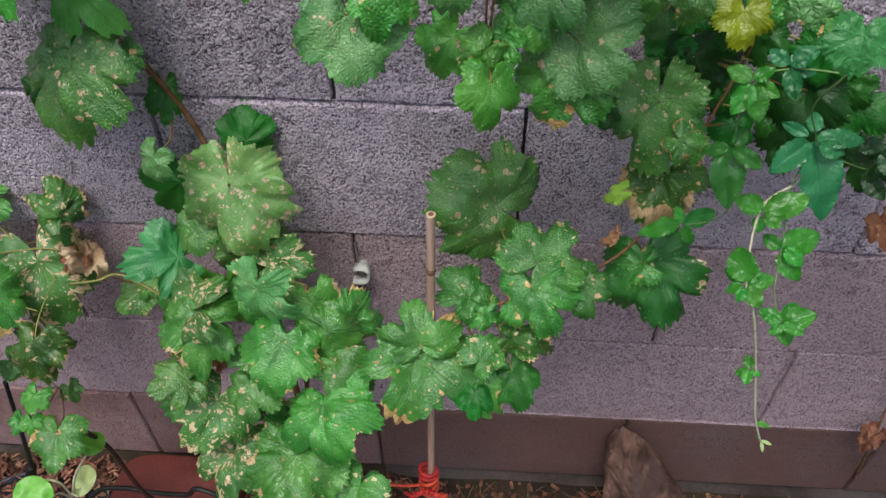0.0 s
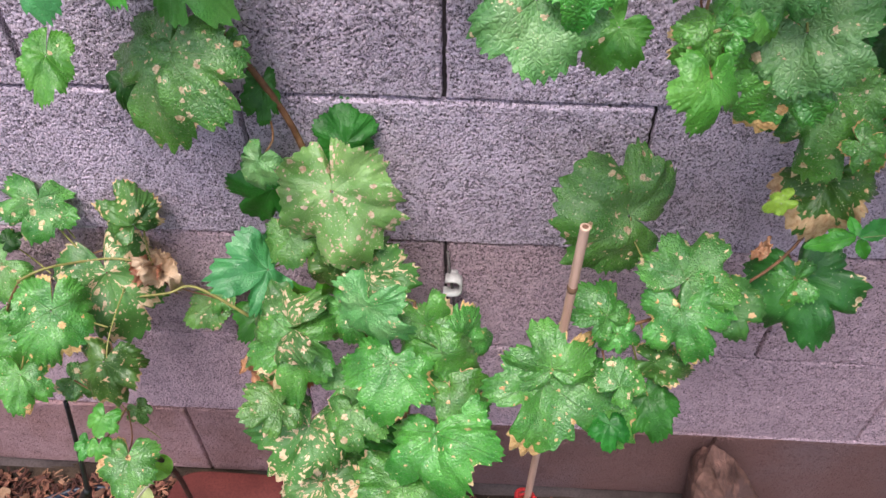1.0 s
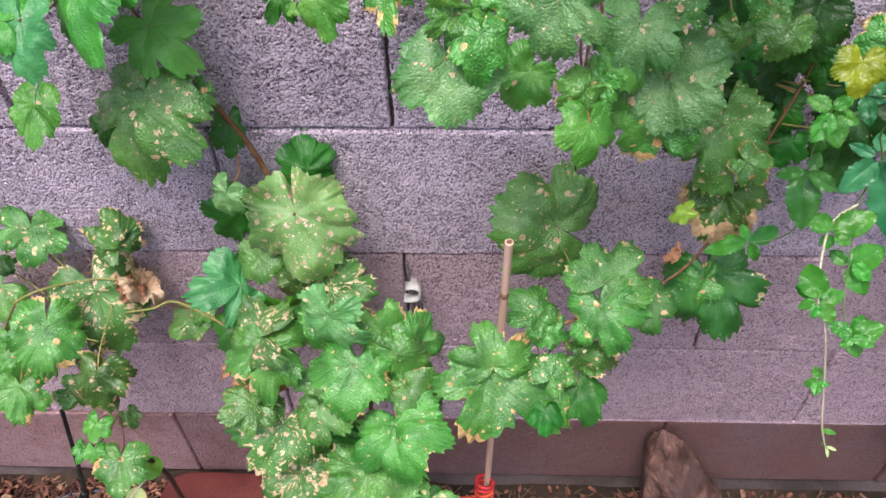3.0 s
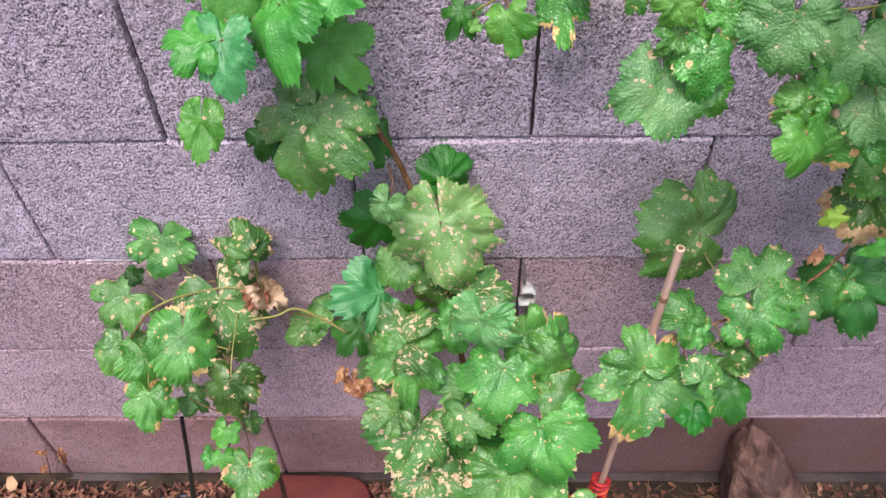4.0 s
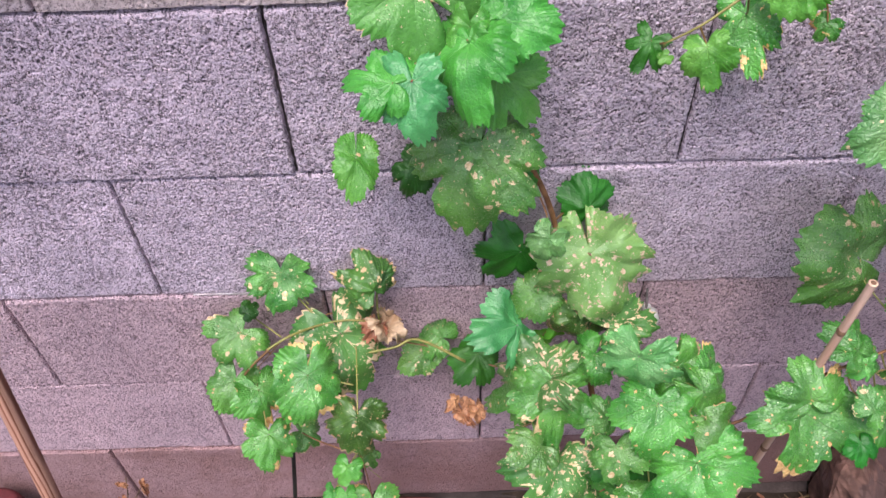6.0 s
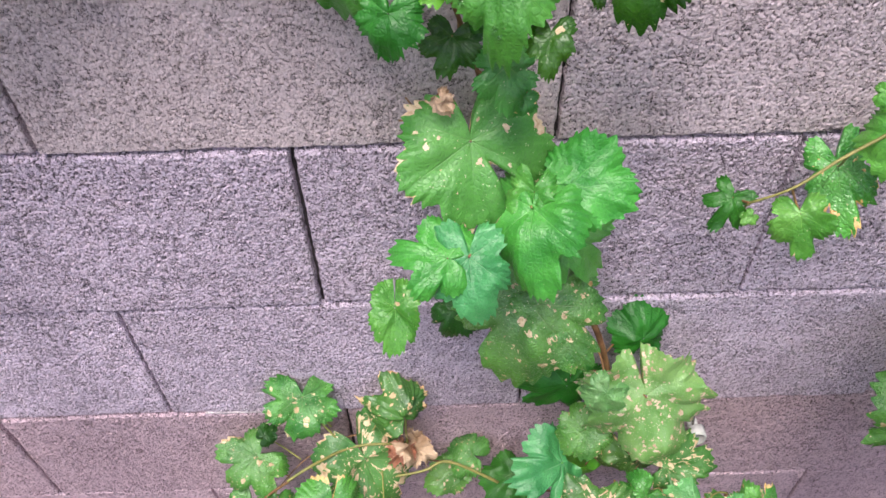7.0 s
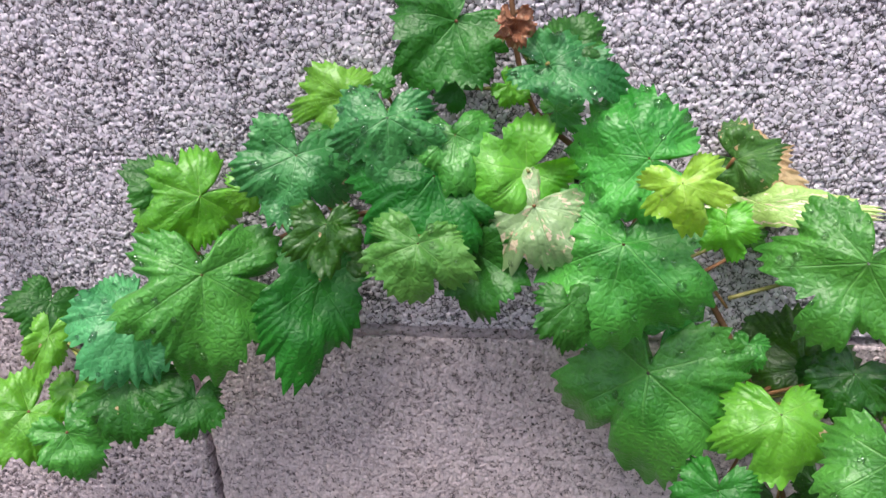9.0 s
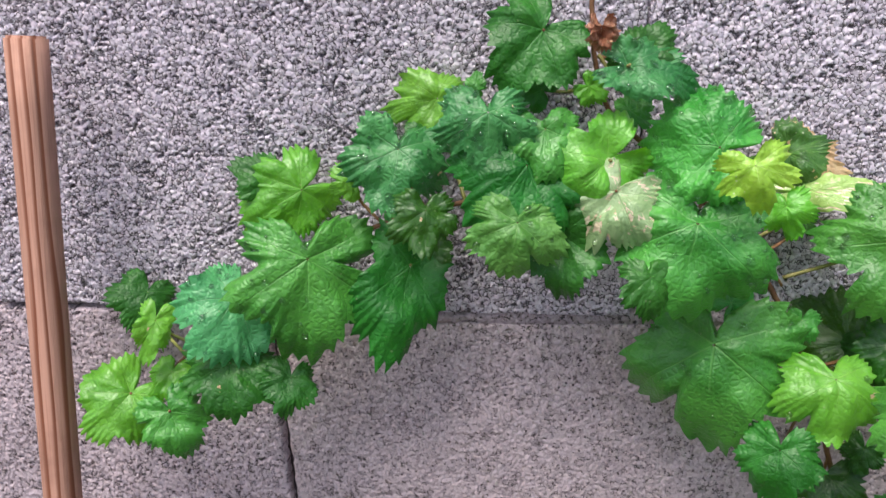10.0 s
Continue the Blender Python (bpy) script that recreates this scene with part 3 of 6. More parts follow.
def vine_leaf(kind, base, tip, face, across=1.0, lobed=None, curl=None, drops=0, stalk=None, bay=None, notch=(), lobes=None):
    """A grape leaf of the vine: base is where the stalk meets the blade, tip the point of the middle lobe, face the way it looks."""
    global leaf_count
    leaf_count += 1
    rng = random.Random(leaf_count * 7 + 3)
    m, size = leaf_frame(base, tip, face)
    lobed = rng.uniform(0.22, 0.46) if lobed is None else 0.85 * lobed
    c = CURL.get(kind, 1.05) if curl is None else curl
    p1, p2, w1, w2 = rng.uniform(0, 6.3), rng.uniform(0, 6.3), rng.uniform(0.06, 0.12) * c, rng.uniform(0.02, 0.045) * c
    cup, droop, keel = rng.uniform(-0.3, -0.06) * c, rng.uniform(0.04, 0.22) * c, rng.uniform(0.0, 0.06)
    n1 = rng.choice((3, 4, 5))
    seed, quilt = leaf_count * 1.7, rng.uniform(0.1, 0.4)
    flex = [rng.uniform(-0.2, 0.08) * c for _ in LOBES]
    hem = rng.uniform(0.05, 0.13) * c

    def bend(x, y, th, f):
        r2 = x * x + y * y
        z = cup * r2 - droop * y * abs(y) + keel * abs(x) * (1 - 0.5 * f)
        z += w1 * f**5 * math.sin(n1 * th + p1) + w2 * f**9 * math.sin(9 * th + p2 + 2.0 * math.sin(2 * th + p1))
        z += 0.17 * c * noise.noise((x * 1.9, y * 1.9, seed)) + 0.075 * c * noise.noise((x * 4.2, y * 4.2, seed + 5)) + 0.025 * c * noise.noise((x * 9, y * 9, seed + 9))
        # each lobe bends by itself and the margin rolls down
        for k, (dx, dy) in enumerate(VEIN_DIRS):
            z += flex[k] * max(0.0, x * dx + y * dy - 0.25) ** 2 * max(0.0, (x * dx + y * dy) / max(1e-6, math.sqrt(r2))) ** 6
        z -= hem * f**6
        a = min(abs(x * dy - y * dx) if x * dx + y * dy > 0 else math.hypot(x, y) for dx, dy in VEIN_DIRS)
        return z + quilt * 0.08 * (1 - math.exp(-a * a / 0.012))

    data = leaf_grid(vine_outline(rng, lobed, 0.125 if base[2] > 1.1 else 0.1, bay, notch, lobes), RINGS, across, bend, VEIN_DIRS)
    ob = leaf_object("leaf", data, size, LEAF[kind], Matrix.Translation(-VINE.matrix_basis.translation) @ m, VINE, LEAF_LABEL.get(kind, ""))
    if stalk != 0 and (stalk or (nearest_cane(Vector(base)) - Vector(base)).length < 0.1):
        end = Vector(stalk) if stalk else nearest_cane(Vector(base))
        gap = (end - Vector(base)).length
        inv = m.inverted()
        if gap > 0.06:
            end = Vector(base) + (end - Vector(base)) * 0.06 / gap
        mid = Vector(base).lerp(end, 0.45) - m.col[2].to_3d() * 0.014
        v, fc = tube_data([inv @ (Vector(base) - m.col[2].to_3d() * 0.001), inv @ mid, inv @ end], [0.0008, 0.0009, 0.0011], 6)
        part("petiole", mesh_of("petiole", v, fc, RED_PETIOLE if rng.random() < 0.5 else PETIOLE), None, ob)
    if drops:
        bm = bmesh.new()
        verts, n = data[0], len(data[0]) // len(RINGS)
        for _ in range(drops):
            ring = rng.choices(range(2, len(RINGS) - 1), weights=RINGS[2:-1])[0]
            x, y, z = verts[ring * n + rng.randrange(n)]
            rad = rng.choice((0.0008, 0.001, 0.0013, 0.0016, 0.0021))
            bmesh.ops.create_uvsphere(bm, u_segments=8, v_segments=5, radius=1.0, matrix=Matrix.Translation((x * size, y * size, z * size)) @ Matrix.Diagonal((rad, rad * 1.1, rad * 0.6, 1)))
        tagged(part("dew", bm, DROP, ob, "clear rain drops"), kind="stuff")
    return ob


def dead_leaf(owner, base, tip, face, across=0.8, mat=None, crumple=1.0):
    """A dried, crumpled leaf still hanging from its plant."""
    global leaf_count
    leaf_count += 1
    rng = random.Random(leaf_count * 11)
    m, size = leaf_frame(base, tip, face)
    s = leaf_count * 2.3

    roll = rng.uniform(1.6, 2.6)

    def bend(x, y, th, f):
        return crumple * (0.5 * math.sin(roll * abs(x) + 0.6) - 0.5 * y * y + 0.7 * noise.noise((x * 2.0, y * 2.0, s)) + 0.3 * abs(noise.noise((x * 4, y * 4, s))) + 0.06 * noise.noise((x * 11, y * 11, s)))

    data = leaf_grid(vine_outline(rng, 0.28, 0.12), RINGS, across, bend, VEIN_DIRS)
    verts = [(x * (1 - 0.25 * y * y) + 0.12 * noise.noise((x * 5, y * 5, s + 3)), y + 0.16 * noise.noise((x * 4, y * 4, s + 7)), z) for x, y, z in data[0]]
    data = (verts,) + data[1:]
    at = owner.matrix_basis.translation
    return leaf_object("dry_leaf", data, size, mat or DRY, Matrix.Translation(-at) @ m, owner, "crumpled dry brown leaf")


def ovate_leaf(kind, base, tip, face, wide, owner, name="leaf", serrate=0.16, label=""):
    """A pointed oval leaf with a toothed margin, sunken veins and a raised blade between them."""
    global leaf_count
    leaf_count += 1
    rng = random.Random(leaf_count * 13)
    m, size = leaf_frame(base, tip, face)
    n, rows, saws = 13, 36, rng.choice((7, 8, 9))
    fold, arch, s = rng.uniform(0.1, 0.4), rng.uniform(0.1, 0.4), leaf_count * 1.9
    verts, off, along, edge, faces = [], [], [], [], []
    for i in range(rows + 1):
        v = i / rows
        half = 0.5 * wide * v**0.62 * (1 - v) ** (0.8 if serrate else 0.5) / (0.425 if serrate else 0.53)
        u0 = (v * saws) % 1
        half *= 1 + serrate * ((u0 / 0.3 if u0 < 0.3 else (1 - u0) / 0.7) - 0.5)
        for k in range(n):
            u = 2 * k / (n - 1) - 1
            x = u * half
            z = fold * abs(x) - arch * v * v + 0.08 * noise.noise((x * 3.5, v * 3.5, s)) + (0.025 * abs(math.sin((v - 0.35 * abs(u)) * math.pi * saws)) if serrate else 0.0) * min(1.0, 3 * abs(u))
            z += 0.05 * abs(u) ** 3 * math.sin(v * 11 + s)
            verts.append((x, v, z)), off.append(abs(x)), along.append(v), edge.append(abs(u))
    for i in range(rows):
        for k in range(n - 1):
            faces.append((i * n + k, i * n + k + 1, (i + 1) * n + k + 1, (i + 1) * n + k))
    at = owner.matrix_basis.translation
    return leaf_object(name, (verts, faces, off, along, edge, [0.0] * len(edge)), size, OVATE[kind], Matrix.Translation(-at) @ m, owner, label)


# ---------- the block wall ----------
U = 0.2032
FACE_W, FACE_H = 2 * U - 0.0024, U - 0.0034


def grains(x, z, cell, seed):
    """Rounded grit: distance to the nearest of jittered points, and that point's own random number."""
    rs = np.random.RandomState(seed)
    jit = rs.rand(3, 64, 64)
    gx, gz = np.floor(x / cell).astype(int), np.floor(z / cell).astype(int)
    best, tag = np.full(x.shape, 9.0), np.zeros(x.shape)
    for dx in (-1, 0, 1):
        for dz in (-1, 0, 1):
            i, j = (gx + dx) % 64, (gz + dz) % 64
            d = np.hypot(x / cell - (gx + dx) - jit[0, i, j], z / cell - (gz + dz) - jit[1, i, j])
            near = d < best
            best, tag = np.where(near, d, best), np.where(near, jit[2, i, j], tag)
    return best, tag


def soft_noise(x, z, cell, seed):
    rs = np.random.RandomState(seed)
    val = rs.rand(64, 64)
    fx, fz = x / cell, z / cell
    i, j = np.floor(fx).astype(int), np.floor(fz).astype(int)
    u, v = fx - i, fz - j
    u, v = u * u * (3 - 2 * u), v * v * (3 - 2 * v)
    i, j = i % 64, j % 64
    i2, j2 = (i + 1) % 64, (j + 1) % 64
    return (val[i, j] * (1 - u) + val[i2, j] * u) * (1 - v) + (val[i, j2] * (1 - u) + val[i2, j2] * u) * v


def block_mesh(step, rough, seed, mat, open_pores=0.41, width=FACE_W):
    """A concrete block whose face is packed grit with crevices between the grains and whose arrises are worn."""
    nx, nz = max(2, round(width / step)), max(2, round(FACE_H / step))
    x, z = np.meshgrid(np.linspace(0, width, nx), np.linspace(0, FACE_H, nz))
    wx = x + 0.0022 * (soft_noise(x, z, 0.0026, seed + 5) - 0.5) + 0.0012 * (soft_noise(x, z, 0.0012, seed + 6) - 0.5)
    wz = z + 0.0022 * (soft_noise(x, z, 0.0026, seed + 8) - 0.5) + 0.0012 * (soft_noise(x, z, 0.0012, seed + 9) - 0.5)
    f1, t1 = grains(wx, wz * 1.3, 0.0029, seed)
    f2, t2 = grains(wx, wz * 1.4, 0.0021, seed + 1)
    full = soft_noise(x, z, 0.009, seed + 7)
    big = (0.35 + 0.65 * t1) * (1 - np.minimum(f1 / 0.72, 1.0) ** 2)
    small = (0.2 + 0.5 * t2) * (1 - np.minimum(f2 / 0.75, 1.0) ** 2)
    hill = np.maximum(big, small) + 0.35 * (full - 0.5)
    shut, wide = np.quantile(hill, (open_pores, open_pores * 0.35))
    pore = np.clip((shut - hill) / (shut - wide), 0, 1)
    y = rough * (0.0026 * pore - 0.0014 * np.clip(hill, 0, 1) + 0.0007)
    y += 0.0016 * (soft_noise(x, z, 0.05, seed + 3) - 0.5)
    chip = 0.0007 + 0.0042 * soft_noise(x, z, 0.011, seed + 4) ** 3
    edge = np.minimum(np.minimum(x, width - x), np.minimum(z, FACE_H - z))
    y += 0.0024 * np.clip(1 - edge / chip, 0, 1) ** 1.3
    # ragged arrises
    fray = 0.0014 * soft_noise(x, z, 0.006, seed + 11) ** 2 + 0.0007 * soft_noise(x, z, 0.0024, seed + 12)
    x = x + fray * (np.exp(-x / 0.003) - np.exp(-(width - x) / 0.003))
    z = z + 0.6 * fray * (np.exp(-z / 0.003) - np.exp(-(FACE_H - z) / 0.003))
    verts = np.stack([x, y, z], -1).reshape(-1, 3)
    idx = np.arange(nx * nz).reshape(nz, nx)
    quads = np.stack([idx[:-1, :-1], idx[:-1, 1:], idx[1:, 1:], idx[1:, :-1]], -1).reshape(-1, 4)
    ring = np.concatenate([idx[0, :], idx[1:, -1], idx[-1, -2::-1], idx[-2:0:-1, 0]])
    back = verts[ring].copy()
    back[:, 1] = 0.06
    b0 = len(verts)
    k = np.arange(len(ring))
    sides = np.stack([ring, b0 + k, b0 + (k + 1) % len(ring), np.roll(ring, -1)], -1)
    me = bpy.data.meshes.new("block")
    allv = np.concatenate([verts, back])
    allf = np.concatenate([quads, sides])
    me.vertices.add(len(allv))
    me.vertices.foreach_set("co", allv.ravel())
    me.loops.add(allf.size)
    me.loops.foreach_set("vertex_index", allf.ravel().astype(np.int32))
    me.polygons.add(len(allf))
    me.polygons.foreach_set("loop_start", (np.arange(len(allf)) * 4).astype(np.int32))
    me.polygons.foreach_set("use_smooth", np.ones(len(allf), bool))
    me.update(calc_edges=True)
    me.validate()
    # pore depth, which the material also uses to paint shade into the pores
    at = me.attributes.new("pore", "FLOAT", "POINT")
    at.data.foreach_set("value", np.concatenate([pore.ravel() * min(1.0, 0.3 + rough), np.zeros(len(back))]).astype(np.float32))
    me.materials.append(mat)
    return me


def box(bm, x0, x1, y0, y1, z0, z1, bevel=0.0):
    r = bmesh.ops.create_cube(bm, size=1.0, matrix=Matrix.Translation(((x0 + x1) / 2, (y0 + y1) / 2, (z0 + z1) / 2)) @ Matrix.Diagonal((x1 - x0, y1 - y0, z1 - z0, 1)))
    if bevel:
        es = list({e for v in r["verts"] for e in v.link_edges})
        bmesh.ops.bevel(bm, geom=es, offset=bevel, segments=2, affect="EDGES")
    return bm


def build_wall():
    core = bmesh.new()
    box(core, -15 * U, 23 * U, 0.009, 0.19, -0.02, 9 * U)
    me = bpy.data.meshes.new("wall_north")
    core.to_mesh(me)
    core.free()
    me.materials.append(MORTAR)
    wall = tagged(new("wall_north", me), "grey-mauve concrete block garden wall in running bond", "wall", kind="structure")
    near = [block_mesh(0.0009, 0.55, 10 + 7 * i, BLOCK[6], 0.14) for i in range(3)]
    dull = [block_mesh(0.0011, 0.55, 31 + 7 * i, BLOCK[4], 0.1) for i in range(2)]
    brownish = block_mesh(0.0011, 0.4, 45, BLOCK[3], 0.08)
    mid = [block_mesh(0.0016, 0.75, 60 + 7 * i, BLOCK[2], 0.12) for i in range(3)]
    splashed = [block_mesh(0.002, 0.85, 90 + 7 * i, BLOCK[1], 0.05) for i in range(3)]
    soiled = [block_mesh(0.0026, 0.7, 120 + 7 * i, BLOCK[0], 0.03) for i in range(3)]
    # right-hand foot blocks: soil plus painted shade
    soiled_shaded = [block_mesh(0.0026, 0.6, 135 + 7 * i, BLOCK[5], 0.03) for i in range(2)]
    far = [block_mesh(0.02, 0.3, 150 + 7 * i, BLOCK[2], 0.02) for i in range(2)]
    rng = random.Random(5)
    for row in range(9):
        first = -16 if row % 2 == 0 else -15
        # even courses have their joints on odd half-blocks
        for col in range(first + 1, 22, 2):
            x = col * U + 0.0012 + {5: 0.005, 6: 0.025}.get(row, 0.0)
            seen = -0.85 < x < 1.65 and row < 7
            if not seen:
                kinds = far
            elif row >= 5:
                kinds = (near if row == 6 else dull) if -0.65 < x < 0.6 else far
            elif row >= 3:
                kinds = mid if -0.65 < x < 1.3 else far
            else:
                kinds = splashed if row else (soiled_shaded if x > 0.5 else soiled)
            if row == 5 and col == 0:
                kinds = [brownish]
            me = kinds[rng.randrange(len(kinds))]
            ob = part("block", me, None, wall)
            ob.location = (x + rng.uniform(-0.0007, 0.0007), rng.uniform(-0.0016, 0.0016), row * U + 0.0017 + rng.uniform(-0.0008, 0.0008))
            ob.rotation_euler = (rng.uniform(-0.004, 0.004), rng.uniform(-0.0018, 0.0018), rng.uniform(-0.0025, 0.0025))
            if row == 6 and x < 0.1:
                # the left blocks of this course sit a little high
                ob.location.z += 0.0075
                ob.rotation_euler[1] = 0.018
            if row == 5 and x < -0.1:
                ob.scale.z = 1.04
    # half blocks close the ends of every other course
    half = block_mesh(0.02, 0.3, 171, BLOCK[2], 0.02, U - 0.004)
    for row in range(1, 9, 2):
        for col in (-15, 22):
            end = part("block", half, None, wall)
            end.location = (col * U + 0.002, 0.0, row * U + 0.0016)
    # flush mortar smears left on some bed joints
    for row, x0, x1 in ((6, 0.07, 0.33), (3, 0.04, 0.2), (1, 0.62, 1.5), (6, -0.5, -0.35)):
        n = max(6, int((x1 - x0) / 0.0025))
        v, f = [], []
        for i in range(n + 1):
            x = x0 + (x1 - x0) * i / n
            t = min(1.0, i / 14, (n - i) / 14)
            w = (0.0022 + 0.003 * noise.noise((x * 35, row, 0)) + 0.0015 * noise.noise((x * 190, row, 4)) + (0.002 if row == 6 else -0.0012)) * t + 0.0014
            for k, (a, b) in enumerate(((-1, 0.003), (-0.7, -0.0002), (0.0, -0.001), (0.7, -0.0002), (1, 0.003))):
                v.append((x, b + 0.0012 * noise.noise((x * 120, k, row)) + 0.0008 * noise.noise((x * 400, k, row)), row * U + 0.001 + a * w))
        for i in range(n):
            for k in range(4):
                f.append((i * 5 + k, (i + 1) * 5 + k, (i + 1) * 5 + k + 1, i * 5 + k + 1))
        part("mortar_smear", mesh_of("mortar_smear", v, f, BLOCK[4] if row == 6 else BLOCK[1] if row == 1 else SMEAR), None, wall, "pale flush mortar")
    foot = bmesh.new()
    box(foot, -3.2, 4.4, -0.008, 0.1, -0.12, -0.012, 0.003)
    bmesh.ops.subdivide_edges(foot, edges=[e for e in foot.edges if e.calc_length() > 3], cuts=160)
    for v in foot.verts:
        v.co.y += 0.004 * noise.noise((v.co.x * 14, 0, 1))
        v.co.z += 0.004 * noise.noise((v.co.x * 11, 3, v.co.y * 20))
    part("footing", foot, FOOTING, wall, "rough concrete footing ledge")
    return wall


# ---------- ground ----------
def ground_height(x, y):
    return -0.032 + 0.010 * min(1.0, max(0.0, (0.66 - x) / 0.06)) * min(1.0, max(0.0, 1 + y / 0.12)) + 0.012 * min(1.0, max(0.0, 1 + y / 0.12)) + 0.009 * noise.noise((x * 4, y * 4, 0)) + 0.004 * noise.noise((x * 19, y * 19, 2))


def build_ground():
    xs = [-400, -60, -8, -2.5] + [-1.2 + 0.03 * i for i in range(101)] + [2.5, 8, 60, 400]
    ys = [-400, -60, -8, -2.5] + [-1.2 + 0.03 * i for i in range(41)] + [0.06, 8, 60, 400]
    v = [(x, y, ground_height(x, y) if abs(x) < 3 and -2 < y < 0.05 else -0.03) for y in ys for x in xs]
    n = len(xs)
    f = [(j * n + i, j * n + i + 1, (j + 1) * n + i + 1, (j + 1) * n + i) for j in range(len(ys) - 1) for i in range(n - 1)]
    tagged(new("ground", mesh_of("ground", v, f, SOIL)), "dark bare garden soil along the wall", "ground", kind="structure")


def strew(name, count, spread, shape, mat, label, seed, lift=0.0):
    """Loose litter strewn over a patch, as one object of many small curved pieces."""
    rng = random.Random(seed)
    v, f = [], []
    for _ in range(count):
        x, y = rng.uniform(spread[0], spread[1]), -spread[2] + (spread[2] - 0.02) * rng.random() ** 0.8
        ln, wd, th = shape(rng)
        m = Matrix.Translation((x, y, ground_height(x, y) + lift + rng.uniform(0.001, 0.02))) @ Euler((rng.gauss(0, 0.35), rng.gauss(0, 0.3), rng.uniform(0, 6.28))).to_matrix().to_4x4()
        b, bow, tw = len(v), rng.uniform(-0.2, 0.25) * ln, rng.uniform(-0.3, 0.3)
        for i in range(4):
            u = i / 3 - 0.5
            w = wd * (0.45 + 1.1 * math.sin(math.pi * (0.15 + 0.7 * (u + 0.5)))) * 0.5 * rng.uniform(0.75, 1.15)
            for sx, sz in ((-1, 0), (1, 0), (1, th), (-1, th)):
                v.append(m @ Vector((u * ln, sx * w, sz + bow * (0.25 - u * u) * 2 + tw * sx * w * u)))
        for i in range(3):
            for k in range(4):
                f.append((b + i * 4 + k, b + i * 4 + (k + 1) % 4, b + i * 4 + 4 + (k + 1) % 4, b + i * 4 + 4 + k))
        f.append((b + 3, b + 2, b + 1, b)), f.append((b + 12, b + 13, b + 14, b + 15))
    tagged(new(name, mesh_of(name, v, f, mat, False)), label, name.replace("_", " "), kind="stuff")


build_ground()
VINE = thing("grape_vine", (0.585, -0.215, -0.02), "grape vine with spotted green lobed leaves trained along the block wall", "vine")
bpy.context.view_layer.update()

CANES = {
    "trunk": ([(0.585, -0.215, -0.06), (0.575, -0.20, 0.15), (0.56, -0.17, 0.38), (0.53, -0.11, 0.56), (0.495, -0.06, 0.70), (0.468, -0.035, 0.80), (0.43, -0.03, 0.88)], [0.006, 0.0056, 0.005, 0.0046, 0.004, 0.0038, 0.0034]),
    "upper": ([(0.43, -0.03, 0.88), (0.395, -0.045, 0.98), (0.36, -0.04, 1.07), (0.338, -0.035, 1.14), (0.315, -0.04, 1.21), (0.285, -0.035, 1.27), (0.24, -0.02, 1.32), (0.205, -0.02, 1.36), (0.2, -0.025, 1.46)], [0.0034, 0.0033, 0.0032, 0.003, 0.003, 0.003, 0.0028, 0.0026, 0.0022]),
    "left_arm": ([(0.215, -0.02, 1.335), (0.16, -0.03, 1.31), (0.1, -0.03, 1.295), (0.04, -0.035, 1.27), (-0.02, -0.045, 1.225), (-0.06, -0.055, 1.19)], [0.003, 0.0028, 0.0025, 0.0022, 0.0018, 0.0012]),
    "low_left": ([(0.52, -0.1, 0.58), (0.43, -0.07, 0.53), (0.35, -0.035, 0.525), (0.28, -0.035, 0.555), (0.225, -0.03, 0.605), (0.16, -0.04, 0.575), (0.12, -0.07, 0.55)], [0.0028, 0.0025, 0.0022, 0.0019, 0.0018, 0.0015, 0.0012]),
    "front": ([(0.565, -0.18, 0.33), (0.575, -0.2, 0.48), (0.585, -0.19, 0.6), (0.59, -0.15, 0.69)], [0.004, 0.0036, 0.003, 0.002]),
    "right_cane": ([(0.585, -0.19, 0.6), (0.655, -0.215, 0.635), (0.71, -0.205, 0.69), (0.775, -0.19, 0.715), (0.86, -0.165, 0.735), (0.925, -0.13, 0.765), (0.97, -0.085, 0.86), (1.0, -0.06, 0.96), (0.97, -0.08, 1.08)], [0.0034, 0.0033, 0.0032, 0.003, 0.0029, 0.0028, 0.0027, 0.0026, 0.0024]),
    "overhead": ([(0.97, -0.08, 1.08), (0.9, -0.15, 1.09), (0.82, -0.18, 1.085), (0.74, -0.18, 1.085), (0.68, -0.15, 1.09)], [0.0024, 0.0024, 0.0022, 0.0019, 0.0015]),
    "side_shoot": ([(0.543, -0.075, 1.019), (0.568, -0.08, 1.039), (0.603, -0.07, 1.06), (0.66, -0.06, 1.092), (0.74, -0.05, 1.13)], [0.0018, 0.002, 0.0024, 0.0027, 0.003]),
    # next two arms: added above the view to carry the shading leaves
    "unseen_top_arm": ([(0.97, -0.08, 1.08), (1.02, -0.12, 1.22), (1.1, -0.2, 1.34), (1.25, -0.27, 1.4), (1.45, -0.3, 1.42), (1.7, -0.3, 1.4)], [0.0024, 0.0026, 0.0026, 0.0024, 0.002, 0.0016]),
    "unseen_roof_arm": ([(1.02, -0.12, 1.22), (0.93, -0.17, 1.3), (0.82, -0.22, 1.33), (0.7, -0.24, 1.34), (0.6, -0.26, 1.35)], [0.0026, 0.0025, 0.0023, 0.002, 0.0016]),
    "low_hang": ([(0.245, -0.06, 0.58), (0.25, -0.14, 0.575), (0.245, -0.16, 0.52), (0.245, -0.155, 0.45), (0.265, -0.155, 0.40)], [0.0016, 0.0015, 0.0013, 0.0012, 0.0008]),
}


